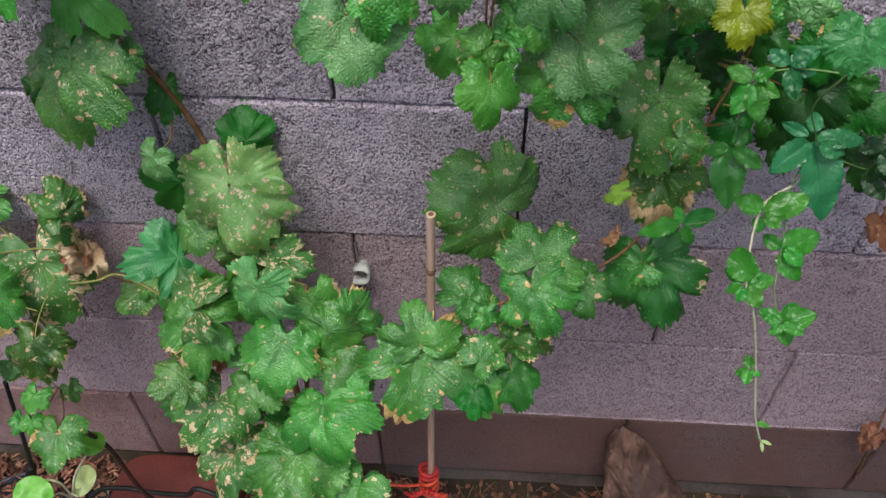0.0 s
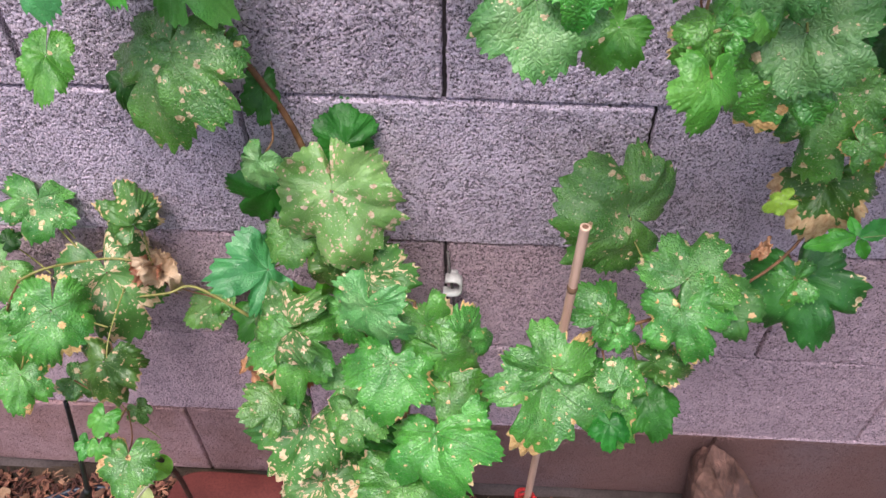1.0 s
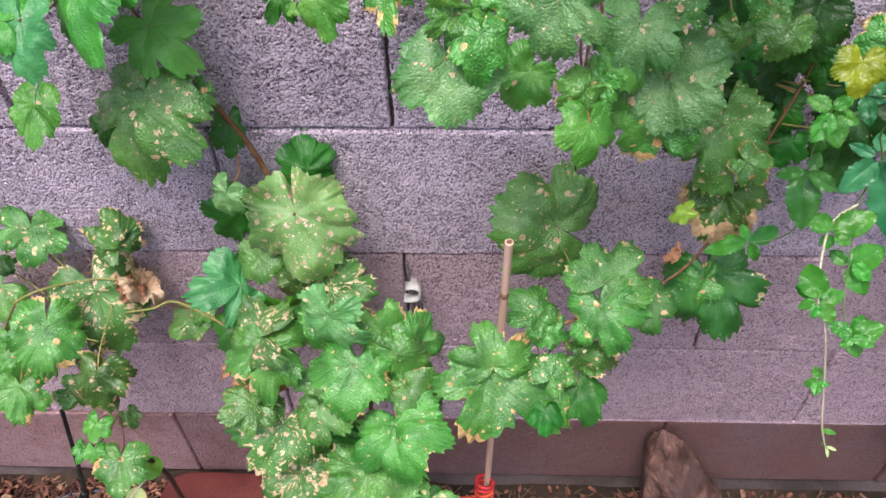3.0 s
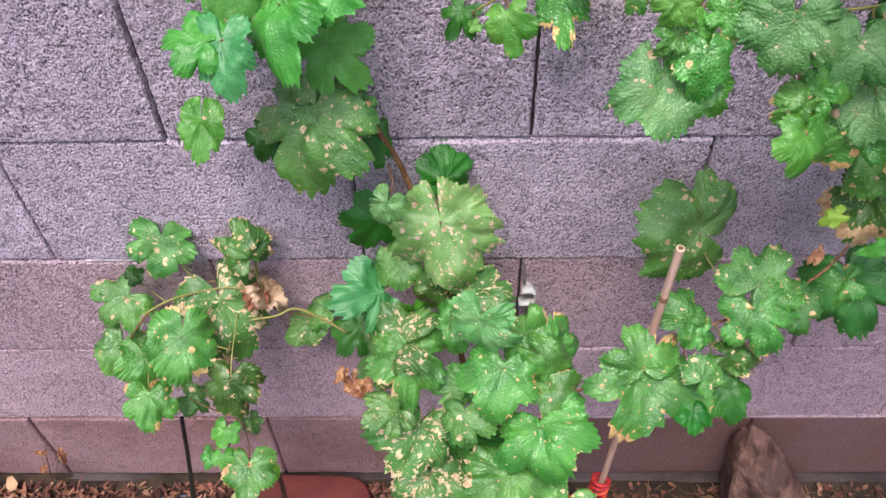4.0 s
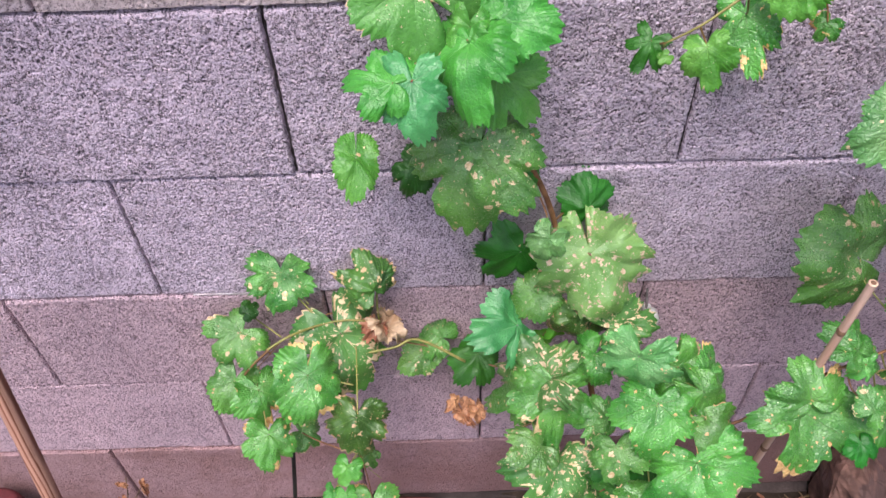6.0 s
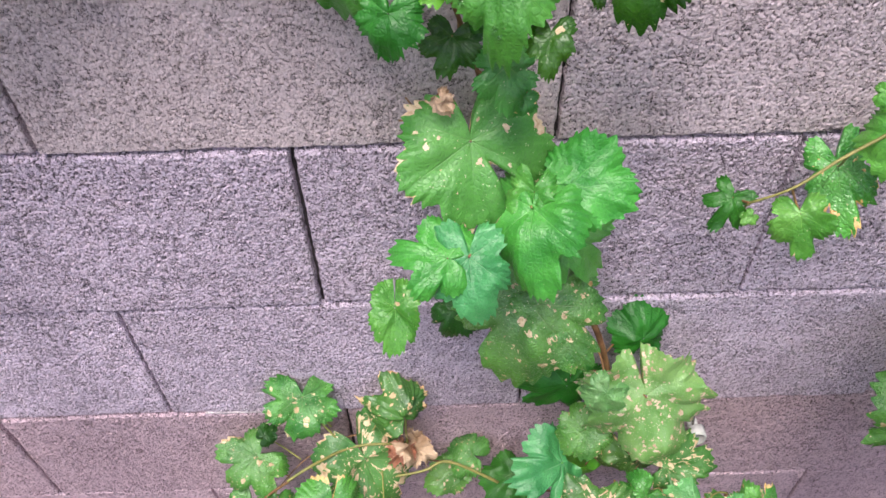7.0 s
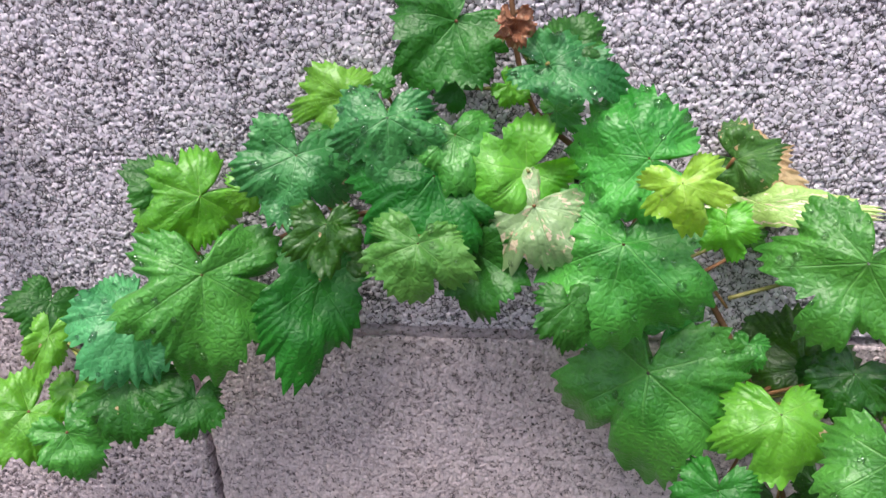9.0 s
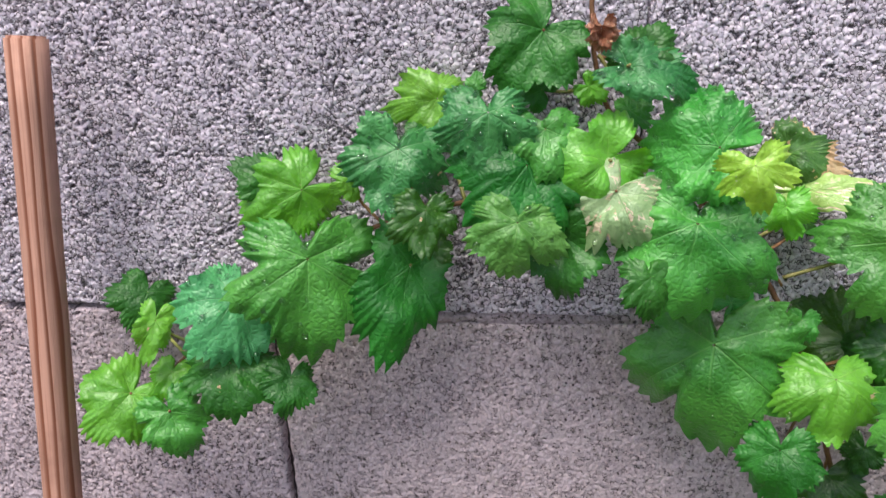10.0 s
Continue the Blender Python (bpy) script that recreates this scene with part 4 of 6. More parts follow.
def nearest_cane(p):
    best = None
    for pts, _ in CANES.values():
        for a, b in zip(pts, pts[1:]):
            a, b = Vector(a), Vector(b)
            u = max(0.0, min(1.0, (p - a).dot(b - a) / (b - a).length_squared))
            q = a.lerp(b, u)
            if best is None or (q - p).length < (best - p).length:
                best = q
    return best


for key, (pts, rad) in CANES.items():
    thin = 0.85 if key in ("trunk", "front") else 0.52
    tube("cane", pts, [q * thin for q in rad], PETIOLE if key in ("low_hang", "overhead", "side_shoot") else CANE, VINE, "reddish-brown woody cane" if key not in ("low_hang", "overhead", "side_shoot") else "green young shoot")


# ---------- the vine's leaves ----------
vine_leaf("spot", (0.164, -0.021, 0.676), (0.164, -0.060, 0.648), (0.25, -0.56, 0.79), 1.15)
vine_leaf("scorch", (0.274, -0.042, 0.666), (0.268, -0.030, 0.706), (0.35, -0.80, 0.45), 1.05, lobed=0.5, curl=2.4)
vine_leaf("spot", (0.105, -0.053, 0.602), (0.071, -0.082, 0.588), (0.03, -0.45, 0.89), 1.10)
vine_leaf("mature", (0.093, -0.091, 0.551), (0.080, -0.127, 0.530), (0.22, -0.55, 0.80), 1.00)
vine_leaf("mature", (0.195, -0.124, 0.612), (0.194, -0.173, 0.577), (0.40, -0.54, 0.74), 0.85, lobed=0.15, bay=8)
vine_leaf("tan", (0.227, -0.056, 0.597), (0.260, -0.110, 0.538), (0.39, -0.56, 0.73), 0.95)
vine_leaf("mature", (0.138, -0.152, 0.526), (0.141, -0.193, 0.504), (0.36, -0.43, 0.83), 1.00)
vine_leaf("scorch", (0.249, -0.155, 0.566), (0.243, -0.195, 0.540), (0.00, -0.54, 0.84), 1.10)
vine_leaf("spot", (0.326, -0.036, 0.517), (0.299, -0.060, 0.512), (-0.12, -0.59, 0.80), 1.00)
vine_leaf("spot", (0.350, -0.028, 0.541), (0.318, -0.014, 0.539), (0.07, -0.45, 0.89), 1.1)
vine_leaf("tan2", (0.509, -0.091, 0.773), (0.526, -0.135, 0.711), (-0.20, -0.47, 0.86), 1.05, lobed=0.4, bay=6, notch=((38, 5, 0.2), (-62, 6, 0.2)))
vine_leaf("shade", (0.516, -0.026, 0.779), (0.513, -0.008, 0.815), (0.10, -0.68, 0.72), 1.00)
vine_leaf("pale", (0.458, -0.120, 0.834), (0.446, -0.131, 0.809), (-0.06, -0.56, 0.82), 0.90)
vine_leaf("blue", (0.436, -0.106, 0.674), (0.401, -0.137, 0.697), (0.20, -0.60, 0.78), 1.15, lobed=0.5)
vine_leaf("scorch", (0.509, -0.103, 0.686), (0.542, -0.126, 0.648), (-0.34, -0.67, 0.65), 1.15)
vine_leaf("tan", (0.541, -0.117, 0.678), (0.585, -0.122, 0.692), (0.12, -0.64, 0.76), 0.95)
vine_leaf("pale", (0.551, -0.182, 0.721), (0.546, -0.200, 0.676), (-0.29, -0.56, 0.77), 1.1)
vine_leaf("tan", (0.466, -0.164, 0.656), (0.402, -0.137, 0.624), (0.14, -0.56, 0.82), 0.7)
vine_leaf("wet", (0.457, -0.170, 0.643), (0.388, -0.181, 0.619), (-0.10, -0.53, 0.84), 0.55)
vine_leaf("wet", (0.472, -0.170, 0.650), (0.463, -0.230, 0.614), (-0.03, -0.50, 0.87), 0.8)
vine_leaf("mature", (0.574, -0.209, 0.673), (0.560, -0.259, 0.651), (-0.11, -0.57, 0.81), 1.1, lobed=0.5)
vine_leaf("wet", (0.601, -0.171, 0.681), (0.616, -0.217, 0.653), (-0.08, -0.56, 0.83), 0.75)
vine_leaf("mature", (0.632, -0.174, 0.657), (0.675, -0.161, 0.635), (-0.47, -0.59, 0.65), 1.0)
vine_leaf("wet", (0.616, -0.250, 0.620), (0.623, -0.304, 0.605), (-0.34, -0.46, 0.82), 1.35, bay=12)
vine_leaf("mature", (0.627, -0.215, 0.648), (0.665, -0.237, 0.636), (-0.00, -0.47, 0.88), 0.90)
vine_leaf("spot", (0.534, -0.230, 0.620), (0.531, -0.265, 0.606), (-0.21, -0.47, 0.86), 1.15)
vine_leaf("tan", (0.482, -0.214, 0.556), (0.461, -0.266, 0.532), (0.28, -0.44, 0.86), 1.15)
vine_leaf("tan", (0.488, -0.238, 0.480), (0.480, -0.291, 0.453), (-0.23, -0.42, 0.88), 1.10)
vine_leaf("wet", (0.586, -0.273, 0.557), (0.585, -0.330, 0.549), (0.17, -0.40, 0.90), 1.20)
vine_leaf("shade", (0.607, -0.229, 0.494), (0.558, -0.245, 0.562), (-0.02, -0.27, 0.96), 0.80)
vine_leaf("spot", (0.459, -0.214, 0.597), (0.429, -0.237, 0.610), (0.25, -0.37, 0.90), 1.00)
vine_leaf("spot", (0.650, -0.289, 0.520), (0.631, -0.324, 0.503), (-0.21, -0.32, 0.92), 1.10)
vine_leaf("dark", (0.528, -0.222, 0.560), (0.519, -0.237, 0.556), (-0.23, -0.50, 0.83), 1.00)
vine_leaf("mature", (0.712, -0.230, 0.688), (0.707, -0.287, 0.654), (0.21, -0.53, 0.82), 1.2, lobed=0.6, notch=((-40, 8, 0.42), (34, 6, 0.3)), lobes=(1.0, 0.8, 1.5, 0.75, 1.1))
vine_leaf("mature", (0.718, -0.229, 0.702), (0.712, -0.206, 0.737), (0.09, -0.62, 0.78), 1.3, lobed=0.6)
vine_leaf("spot", (0.775, -0.238, 0.699), (0.793, -0.218, 0.708), (0.24, -0.57, 0.79), 1.00)
vine_leaf("shade", (0.807, -0.224, 0.663), (0.819, -0.260, 0.651), (-0.15, -0.37, 0.92), 0.90)
vine_leaf("shade", (0.771, -0.254, 0.660), (0.772, -0.275, 0.650), (0.10, -0.44, 0.89), 1.00)
vine_leaf("spot", (0.786, -0.102, 0.767), (0.727, -0.111, 0.804), (-0.21, -0.74, 0.63), 1.25, lobed=0.25, bay=9, notch=((50, 6, 0.3), (-58, 7, 0.16)))
vine_leaf("spot", (0.824, -0.179, 0.774), (0.856, -0.148, 0.797), (-0.06, -0.55, 0.83), 1.10)
vine_leaf("mature", (0.819, -0.197, 0.759), (0.836, -0.235, 0.730), (-0.28, -0.65, 0.70), 1.00)
vine_leaf("scorch2", (0.862, -0.184, 0.755), (0.874, -0.213, 0.734), (-0.14, -0.62, 0.77), 0.90)
vine_leaf("dark2", (0.936, -0.146, 0.745), (0.958, -0.195, 0.700), (-0.18, -0.69, 0.70), 0.95, lobed=0.4)
vine_leaf("mature", (0.927, -0.151, 0.749), (0.894, -0.141, 0.735), (-0.45, -0.42, 0.78), 0.80)
vine_leaf("mature", (0.762, -0.191, 0.735), (0.736, -0.171, 0.753), (0.25, -0.47, 0.85), 0.90)
vine_leaf("wet", (0.773, -0.200, 0.721), (0.798, -0.204, 0.715), (0.07, -0.66, 0.75), 0.90)
vine_leaf("scorch", (0.807, -0.216, 0.704), (0.842, -0.227, 0.703), (-0.17, -0.59, 0.79), 0.60)
vine_leaf("pale", (0.676, -0.209, 1.049), (0.684, -0.239, 1.017), (0.01, -0.72, 0.69), 1.10, bay=10)
vine_leaf("fresh", (0.741, -0.121, 0.976), (0.722, -0.135, 0.946), (-0.18, -0.85, 0.50), 0.90)
vine_leaf("wet", (0.770, -0.233, 1.042), (0.756, -0.243, 1.031), (0.12, -0.79, 0.61), 1.20)
vine_leaf("fresh", (0.774, -0.247, 1.026), (0.775, -0.267, 1.003), (0.22, -0.74, 0.64), 0.90)
vine_leaf("pale", (0.831, -0.211, 1.034), (0.861, -0.234, 1.019), (-0.33, -0.77, 0.54), 1.10, bay=8)
vine_leaf("mature", (0.828, -0.213, 1.013), (0.809, -0.230, 0.975), (-0.22, -0.84, 0.50), 1.00)
vine_leaf("fresh", (0.799, -0.213, 1.059), (0.806, -0.231, 1.040), (0.18, -0.69, 0.70), 1.10)
vine_leaf("spot", (0.919, -0.102, 0.905), (0.912, -0.143, 0.855), (-0.33, -0.71, 0.62), 1.00, bay=8)
vine_leaf("scorch", (0.938, -0.113, 0.830), (0.917, -0.143, 0.795), (-0.35, -0.59, 0.73), 1.00)
vine_leaf("yellow", (0.896, -0.139, 0.831), (0.880, -0.140, 0.821), (-0.39, -0.61, 0.69), 0.70)
vine_leaf("mature", (0.939, -0.132, 0.887), (0.959, -0.146, 0.874), (-0.06, -0.71, 0.71), 0.90)
vine_leaf("dark", (1.056, -0.070, 0.899), (1.046, -0.095, 0.867), (-0.46, -0.62, 0.63), 1.20)
vine_leaf("blue", (0.950, -0.330, 1.121), (0.947, -0.342, 1.106), (-0.10, -0.76, 0.64), 1.20)
vine_leaf("mustard", (0.895, -0.320, 1.126), (0.894, -0.332, 1.113), (-0.07, -0.72, 0.70), 1.10)
vine_leaf("pale", (0.921, -0.330, 1.137), (0.922, -0.337, 1.128), (-0.36, -0.76, 0.54), 1.40)
vine_leaf("dark", (0.949, -0.058, 0.928), (0.955, -0.077, 0.900), (-0.10, -0.83, 0.54), 1.00)
vine_leaf("dark", (1.159, -0.050, 0.814), (1.140, -0.073, 0.789), (-0.36, -0.55, 0.76), 1.20)
vine_leaf("holed", (0.341, -0.066, 1.078), (0.346, -0.109, 1.034), (0.16, -0.64, 0.76), 1.15, lobed=0.3, bay=14, notch=((-36, 9, 0.62), (30, 4, 0.12)))
vine_leaf("blue", (0.337, -0.126, 1.028), (0.339, -0.163, 0.999), (-0.22, -0.60, 0.77), 0.80, lobed=0.4)
vine_leaf("green", (0.409, -0.083, 1.051), (0.450, -0.101, 1.055), (-0.50, -0.65, 0.58), 0.95, lobed=0.25)
vine_leaf("soft", (0.409, -0.062, 0.983), (0.446, -0.088, 0.956), (0.08, -0.71, 0.70), 0.90)
vine_leaf("green", (0.381, -0.095, 1.042), (0.377, -0.146, 1.008), (-0.46, -0.46, 0.76), 0.80)
vine_leaf("green", (0.323, -0.125, 1.026), (0.287, -0.122, 1.036), (0.18, -0.50, 0.85), 1.00)
vine_leaf("spot", (0.392, -0.084, 0.916), (0.361, -0.132, 0.870), (-0.22, -0.60, 0.77), 1.20, bay=8)
vine_leaf("spot", (0.404, -0.086, 0.917), (0.426, -0.121, 0.887), (0.06, -0.62, 0.79), 0.90)
vine_leaf("fresh", (0.279, -0.072, 0.901), (0.279, -0.105, 0.879), (0.18, -0.56, 0.81), 0.75, lobed=0.15, stalk=0, bay=4)
vine_leaf("fresh", (0.384, -0.085, 1.047), (0.379, -0.105, 1.021), (-0.29, -0.74, 0.61), 0.80)
vine_leaf("scorch2", (0.360, -0.080, 1.148), (0.364, -0.100, 1.130), (0.07, -0.65, 0.76), 1.00)
vine_leaf("shade", (0.534, -0.066, 1.016), (0.520, -0.082, 0.996), (-0.14, -0.77, 0.62), 0.85, lobed=1.1)
vine_leaf("fresh", (0.546, -0.079, 1.009), (0.540, -0.083, 1.004), (-0.06, -0.77, 0.64), 1.00)
vine_leaf("fresh", (0.570, -0.096, 1.029), (0.573, -0.121, 1.007), (-0.38, -0.65, 0.66), 0.85)
vine_leaf("mature", (0.616, -0.043, 1.023), (0.619, -0.088, 0.995), (-0.37, -0.50, 0.78), 0.60)
vine_leaf("fresh", (0.624, -0.050, 1.096), (0.623, -0.058, 1.085), (-0.53, -0.65, 0.55), 1.00)
vine_leaf("fresh", (0.637, -0.071, 1.076), (0.629, -0.090, 1.048), (-0.63, -0.66, 0.41), 1.2)
vine_leaf("green", (0.263, -0.058, 1.234), (0.254, -0.085, 1.187), (-0.30, -0.81, 0.50), 1.00, lobed=0.5, drops=18)
vine_leaf("lime", (0.319, -0.070, 1.222), (0.319, -0.090, 1.197), (0.06, -0.78, 0.62), 1.10, drops=6)
vine_leaf("green", (0.352, -0.106, 1.227), (0.346, -0.137, 1.197), (-0.29, -0.63, 0.72), 0.90, drops=8)
vine_leaf("olive", (0.433, -0.080, 1.221), (0.418, -0.100, 1.192), (-0.51, -0.56, 0.65), 1.10, stalk=0)
vine_leaf("shade", (0.293, -0.082, 1.188), (0.288, -0.096, 1.166), (-0.28, -0.78, 0.57), 1.10)
vine_leaf("olive", (0.329, -0.049, 1.150), (0.321, -0.067, 1.135), (-0.14, -0.61, 0.78), 1.10)
vine_leaf("olive", (0.379, -0.116, 1.195), (0.376, -0.134, 1.182), (-0.11, -0.58, 0.81), 0.80)
vine_leaf("lime", (0.393, -0.020, 1.199), (0.392, -0.030, 1.182), (-0.25, -0.82, 0.52), 1.10)
vine_leaf("green", (0.248, -0.072, 1.305), (0.238, -0.093, 1.265), (-0.01, -0.88, 0.47), 1.10, lobed=0.5, bay=22, drops=40)
vine_leaf("pale2", (0.211, -0.064, 1.319), (0.193, -0.075, 1.298), (-0.17, -0.86, 0.49), 1.10, drops=5)
vine_leaf("yellow", (0.268, -0.085, 1.336), (0.272, -0.093, 1.317), (-0.13, -0.92, 0.37), 1.10, lobed=0.6)
vine_leaf("lime", (0.290, -0.060, 1.309), (0.293, -0.066, 1.293), (-0.40, -0.88, 0.25), 1.00)
vine_leaf("green", (0.258, -0.060, 1.338), (0.222, -0.054, 1.342), (-0.09, -0.90, 0.43), 0.95, lobed=0.2, drops=26)
vine_leaf("blue", (0.151, -0.062, 1.357), (0.152, -0.073, 1.333), (0.20, -0.89, 0.42), 1.15, drops=36)
vine_leaf("green", (0.178, -0.055, 1.348), (0.183, -0.069, 1.328), (0.23, -0.85, 0.48), 1.05, lobed=0.5, drops=8)
vine_leaf("blue", (0.105, -0.050, 1.338), (0.101, -0.066, 1.309), (0.29, -0.85, 0.45), 1.00, drops=34)
vine_leaf("green", (0.054, -0.059, 1.282), (0.059, -0.084, 1.237), (0.36, -0.80, 0.48), 1.10, lobed=0.6, bay=20, drops=22)
vine_leaf("blue", (0.010, -0.056, 1.259), (-0.002, -0.083, 1.239), (0.44, -0.67, 0.59), 1.00, lobed=0.25, drops=30)
vine_leaf("lime", (0.048, -0.035, 1.313), (0.024, -0.055, 1.301), (0.51, -0.81, 0.29), 0.90)
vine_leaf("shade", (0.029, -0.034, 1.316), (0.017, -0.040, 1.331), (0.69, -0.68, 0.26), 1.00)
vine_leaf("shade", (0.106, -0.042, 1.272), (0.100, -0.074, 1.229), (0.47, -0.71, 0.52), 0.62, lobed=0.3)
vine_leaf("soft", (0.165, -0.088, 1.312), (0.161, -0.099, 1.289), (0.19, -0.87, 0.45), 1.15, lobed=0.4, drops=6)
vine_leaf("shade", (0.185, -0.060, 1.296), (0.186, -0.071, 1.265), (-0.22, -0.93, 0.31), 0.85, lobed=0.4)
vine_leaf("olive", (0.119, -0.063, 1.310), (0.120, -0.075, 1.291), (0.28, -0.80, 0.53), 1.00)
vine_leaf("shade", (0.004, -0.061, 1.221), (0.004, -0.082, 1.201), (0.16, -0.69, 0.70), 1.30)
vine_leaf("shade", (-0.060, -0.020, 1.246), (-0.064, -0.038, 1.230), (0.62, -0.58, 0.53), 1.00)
vine_leaf("lime", (-0.058, -0.063, 1.202), (-0.075, -0.086, 1.186), (0.47, -0.71, 0.52), 0.90)
vine_leaf("green", (-0.031, -0.073, 1.197), (-0.019, -0.083, 1.175), (0.36, -0.77, 0.52), 1.00)
vine_leaf("lime", (0.122, -0.020, 1.357), (0.093, -0.026, 1.353), (0.15, -0.92, 0.37), 0.70)
vine_leaf("shade", (0.177, -0.029, 1.391), (0.155, -0.044, 1.370), (0.14, -0.88, 0.46), 1.10)
vine_leaf("blue", (0.217, -0.050, 1.376), (0.251, -0.053, 1.370), (0.02, -0.84, 0.55), 0.60, drops=22)
vine_leaf("shade", (0.222, -0.040, 1.376), (0.236, -0.037, 1.393), (-0.21, -0.91, 0.35), 0.90)
vine_leaf("lime", (0.199, -0.032, 1.363), (0.208, -0.032, 1.356), (0.22, -0.94, 0.26), 1.00)
vine_leaf("lime", (0.209, -0.058, 1.332), (0.177, -0.072, 1.311), (0.25, -0.94, 0.25), 0.75)
vine_leaf("scorch", (0.298, -0.024, 1.326), (0.319, -0.042, 1.318), (-0.48, -0.74, 0.48), 0.80)
vine_leaf("green", (0.349, -0.057, 1.290), (0.329, -0.072, 1.257), (-0.03, -0.83, 0.56), 1.1, drops=26)
vine_leaf("olive", (0.339, -0.031, 1.222), (0.311, -0.012, 1.237), (-0.34, -0.83, 0.45), 0.80)
vine_leaf("shade", (0.226, -0.084, 1.283), (0.228, -0.095, 1.267), (0.30, -0.77, 0.56), 0.90)
vine_leaf("shade", (0.169, -0.062, 1.332), (0.149, -0.086, 1.311), (0.27, -0.76, 0.59), 1.20)
vine_leaf("lime", (-0.037, -0.058, 1.246), (-0.039, -0.073, 1.227), (0.56, -0.66, 0.50), 0.60)
vine_leaf("mature", (0.213, -0.200, 0.466), (0.211, -0.219, 0.462), (0.41, -0.25, 0.88), 0.80)
vine_leaf("fresh", (0.232, -0.180, 0.491), (0.225, -0.202, 0.482), (0.11, -0.40, 0.91), 1.00)
vine_leaf("fresh", (0.228, -0.205, 0.468), (0.230, -0.221, 0.458), (0.17, -0.50, 0.85), 1.00)
vine_leaf("mature", (0.260, -0.213, 0.460), (0.257, -0.256, 0.444), (-0.04, -0.34, 0.94), 1.00)
vine_leaf("spot", (0.253, -0.150, 0.461), (0.264, -0.163, 0.450), (0.34, -0.39, 0.86), 0.90)
vine_leaf("shade", (0.444, -0.030, 0.845), (0.447, -0.056, 0.820), (0.31, -0.64, 0.70), 0.62)
vine_leaf("shade", (0.441, -0.050, 0.738), (0.412, -0.067, 0.688), (0.40, -0.57, 0.71), 1.00)
vine_leaf("lime", (0.472, -0.080, 0.611), (0.466, -0.068, 0.554), (0.18, -0.48, 0.86), 1.00)
vine_leaf("shade", (0.397, -0.050, 0.533), (0.374, -0.085, 0.526), (-0.05, -0.56, 0.83), 0.90)
vine_leaf("wet", (0.565, -0.200, 0.416), (0.532, -0.234, 0.484), (0.07, -0.46, 0.88), 1.00)
vine_leaf("wet", (0.639, -0.240, 0.434), (0.629, -0.272, 0.423), (0.12, -0.35, 0.93), 1.00)
vine_leaf("dark", (0.650, -0.200, 0.512), (0.642, -0.217, 0.503), (-0.11, -0.43, 0.89), 0.80)
vine_leaf("fresh", (0.704, -0.200, 1.042), (0.703, -0.208, 1.034), (-0.01, -0.68, 0.73), 1.00)
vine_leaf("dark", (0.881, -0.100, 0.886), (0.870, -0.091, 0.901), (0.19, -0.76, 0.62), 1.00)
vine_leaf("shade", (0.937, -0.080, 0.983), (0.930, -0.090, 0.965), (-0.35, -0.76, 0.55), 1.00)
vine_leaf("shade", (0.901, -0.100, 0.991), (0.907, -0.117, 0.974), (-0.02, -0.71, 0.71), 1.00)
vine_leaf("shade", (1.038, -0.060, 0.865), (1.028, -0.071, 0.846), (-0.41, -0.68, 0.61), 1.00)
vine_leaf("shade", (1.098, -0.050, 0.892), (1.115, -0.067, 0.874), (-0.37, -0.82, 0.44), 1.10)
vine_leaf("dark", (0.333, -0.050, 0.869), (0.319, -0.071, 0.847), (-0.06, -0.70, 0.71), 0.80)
vine_leaf("mature", (0.433, -0.060, 0.913), (0.447, -0.074, 0.906), (-0.18, -0.59, 0.79), 0.90)
vine_leaf("lime", (0.080, -0.045, 1.319), (0.071, -0.048, 1.329), (0.51, -0.84, 0.20), 1.00)
vine_leaf("green", (0.142, -0.030, 1.363), (0.145, -0.028, 1.372), (0.12, -0.98, 0.19), 0.80)
vine_leaf("shade", (0.176, -0.020, 1.360), (0.165, -0.018, 1.368), (0.05, -0.94, 0.34), 1.20)
vine_leaf("shade", (0.112, -0.030, 1.339), (0.108, -0.031, 1.347), (0.47, -0.87, 0.16), 1.00)
vine_leaf("green", (0.271, -0.050, 1.254), (0.281, -0.045, 1.266), (-0.06, -0.92, 0.40), 0.90)
vine_leaf("olive", (0.117, -0.030, 1.279), (0.124, -0.037, 1.270), (-0.06, -0.79, 0.61), 0.90)
vine_leaf("olive", (0.307, -0.030, 1.292), (0.312, -0.036, 1.286), (-0.40, -0.79, 0.47), 0.90)
vine_leaf("olive", (0.462, -0.060, 1.218), (0.470, -0.077, 1.203), (-0.24, -0.69, 0.68), 1.00)
vine_leaf("olive", (0.418, -0.050, 1.187), (0.414, -0.061, 1.176), (-0.43, -0.57, 0.70), 0.90)
vine_leaf("green", (0.453, -0.120, 1.248), (0.451, -0.135, 1.230), (-0.50, -0.63, 0.59), 0.90)
vine_leaf("shade", (0.037, -0.060, 1.212), (0.036, -0.076, 1.199), (0.51, -0.57, 0.64), 1.00)
vine_leaf("mature", (0.684, -0.050, 1.017), (0.675, -0.054, 1.002), (-0.57, -0.64, 0.52), 1.00)
vine_leaf("scorch2", (0.373, -0.080, 1.126), (0.367, -0.088, 1.117), (0.21, -0.79, 0.58), 1.20)
vine_leaf("pale", (0.853, -0.200, 1.051), (0.842, -0.188, 1.060), (-0.40, -0.77, 0.50), 1.10)
vine_leaf("fresh", (0.703, -0.160, 1.024), (0.716, -0.150, 1.035), (0.05, -0.76, 0.64), 0.90)
vine_leaf("mature", (0.122, -0.100, 0.543), (0.133, -0.140, 0.514), (0.45, -0.53, 0.72), 0.9)
vine_leaf("dark", (0.116, -0.040, 0.625), (0.129, -0.029, 0.629), (0.21, -0.53, 0.82), 0.90)
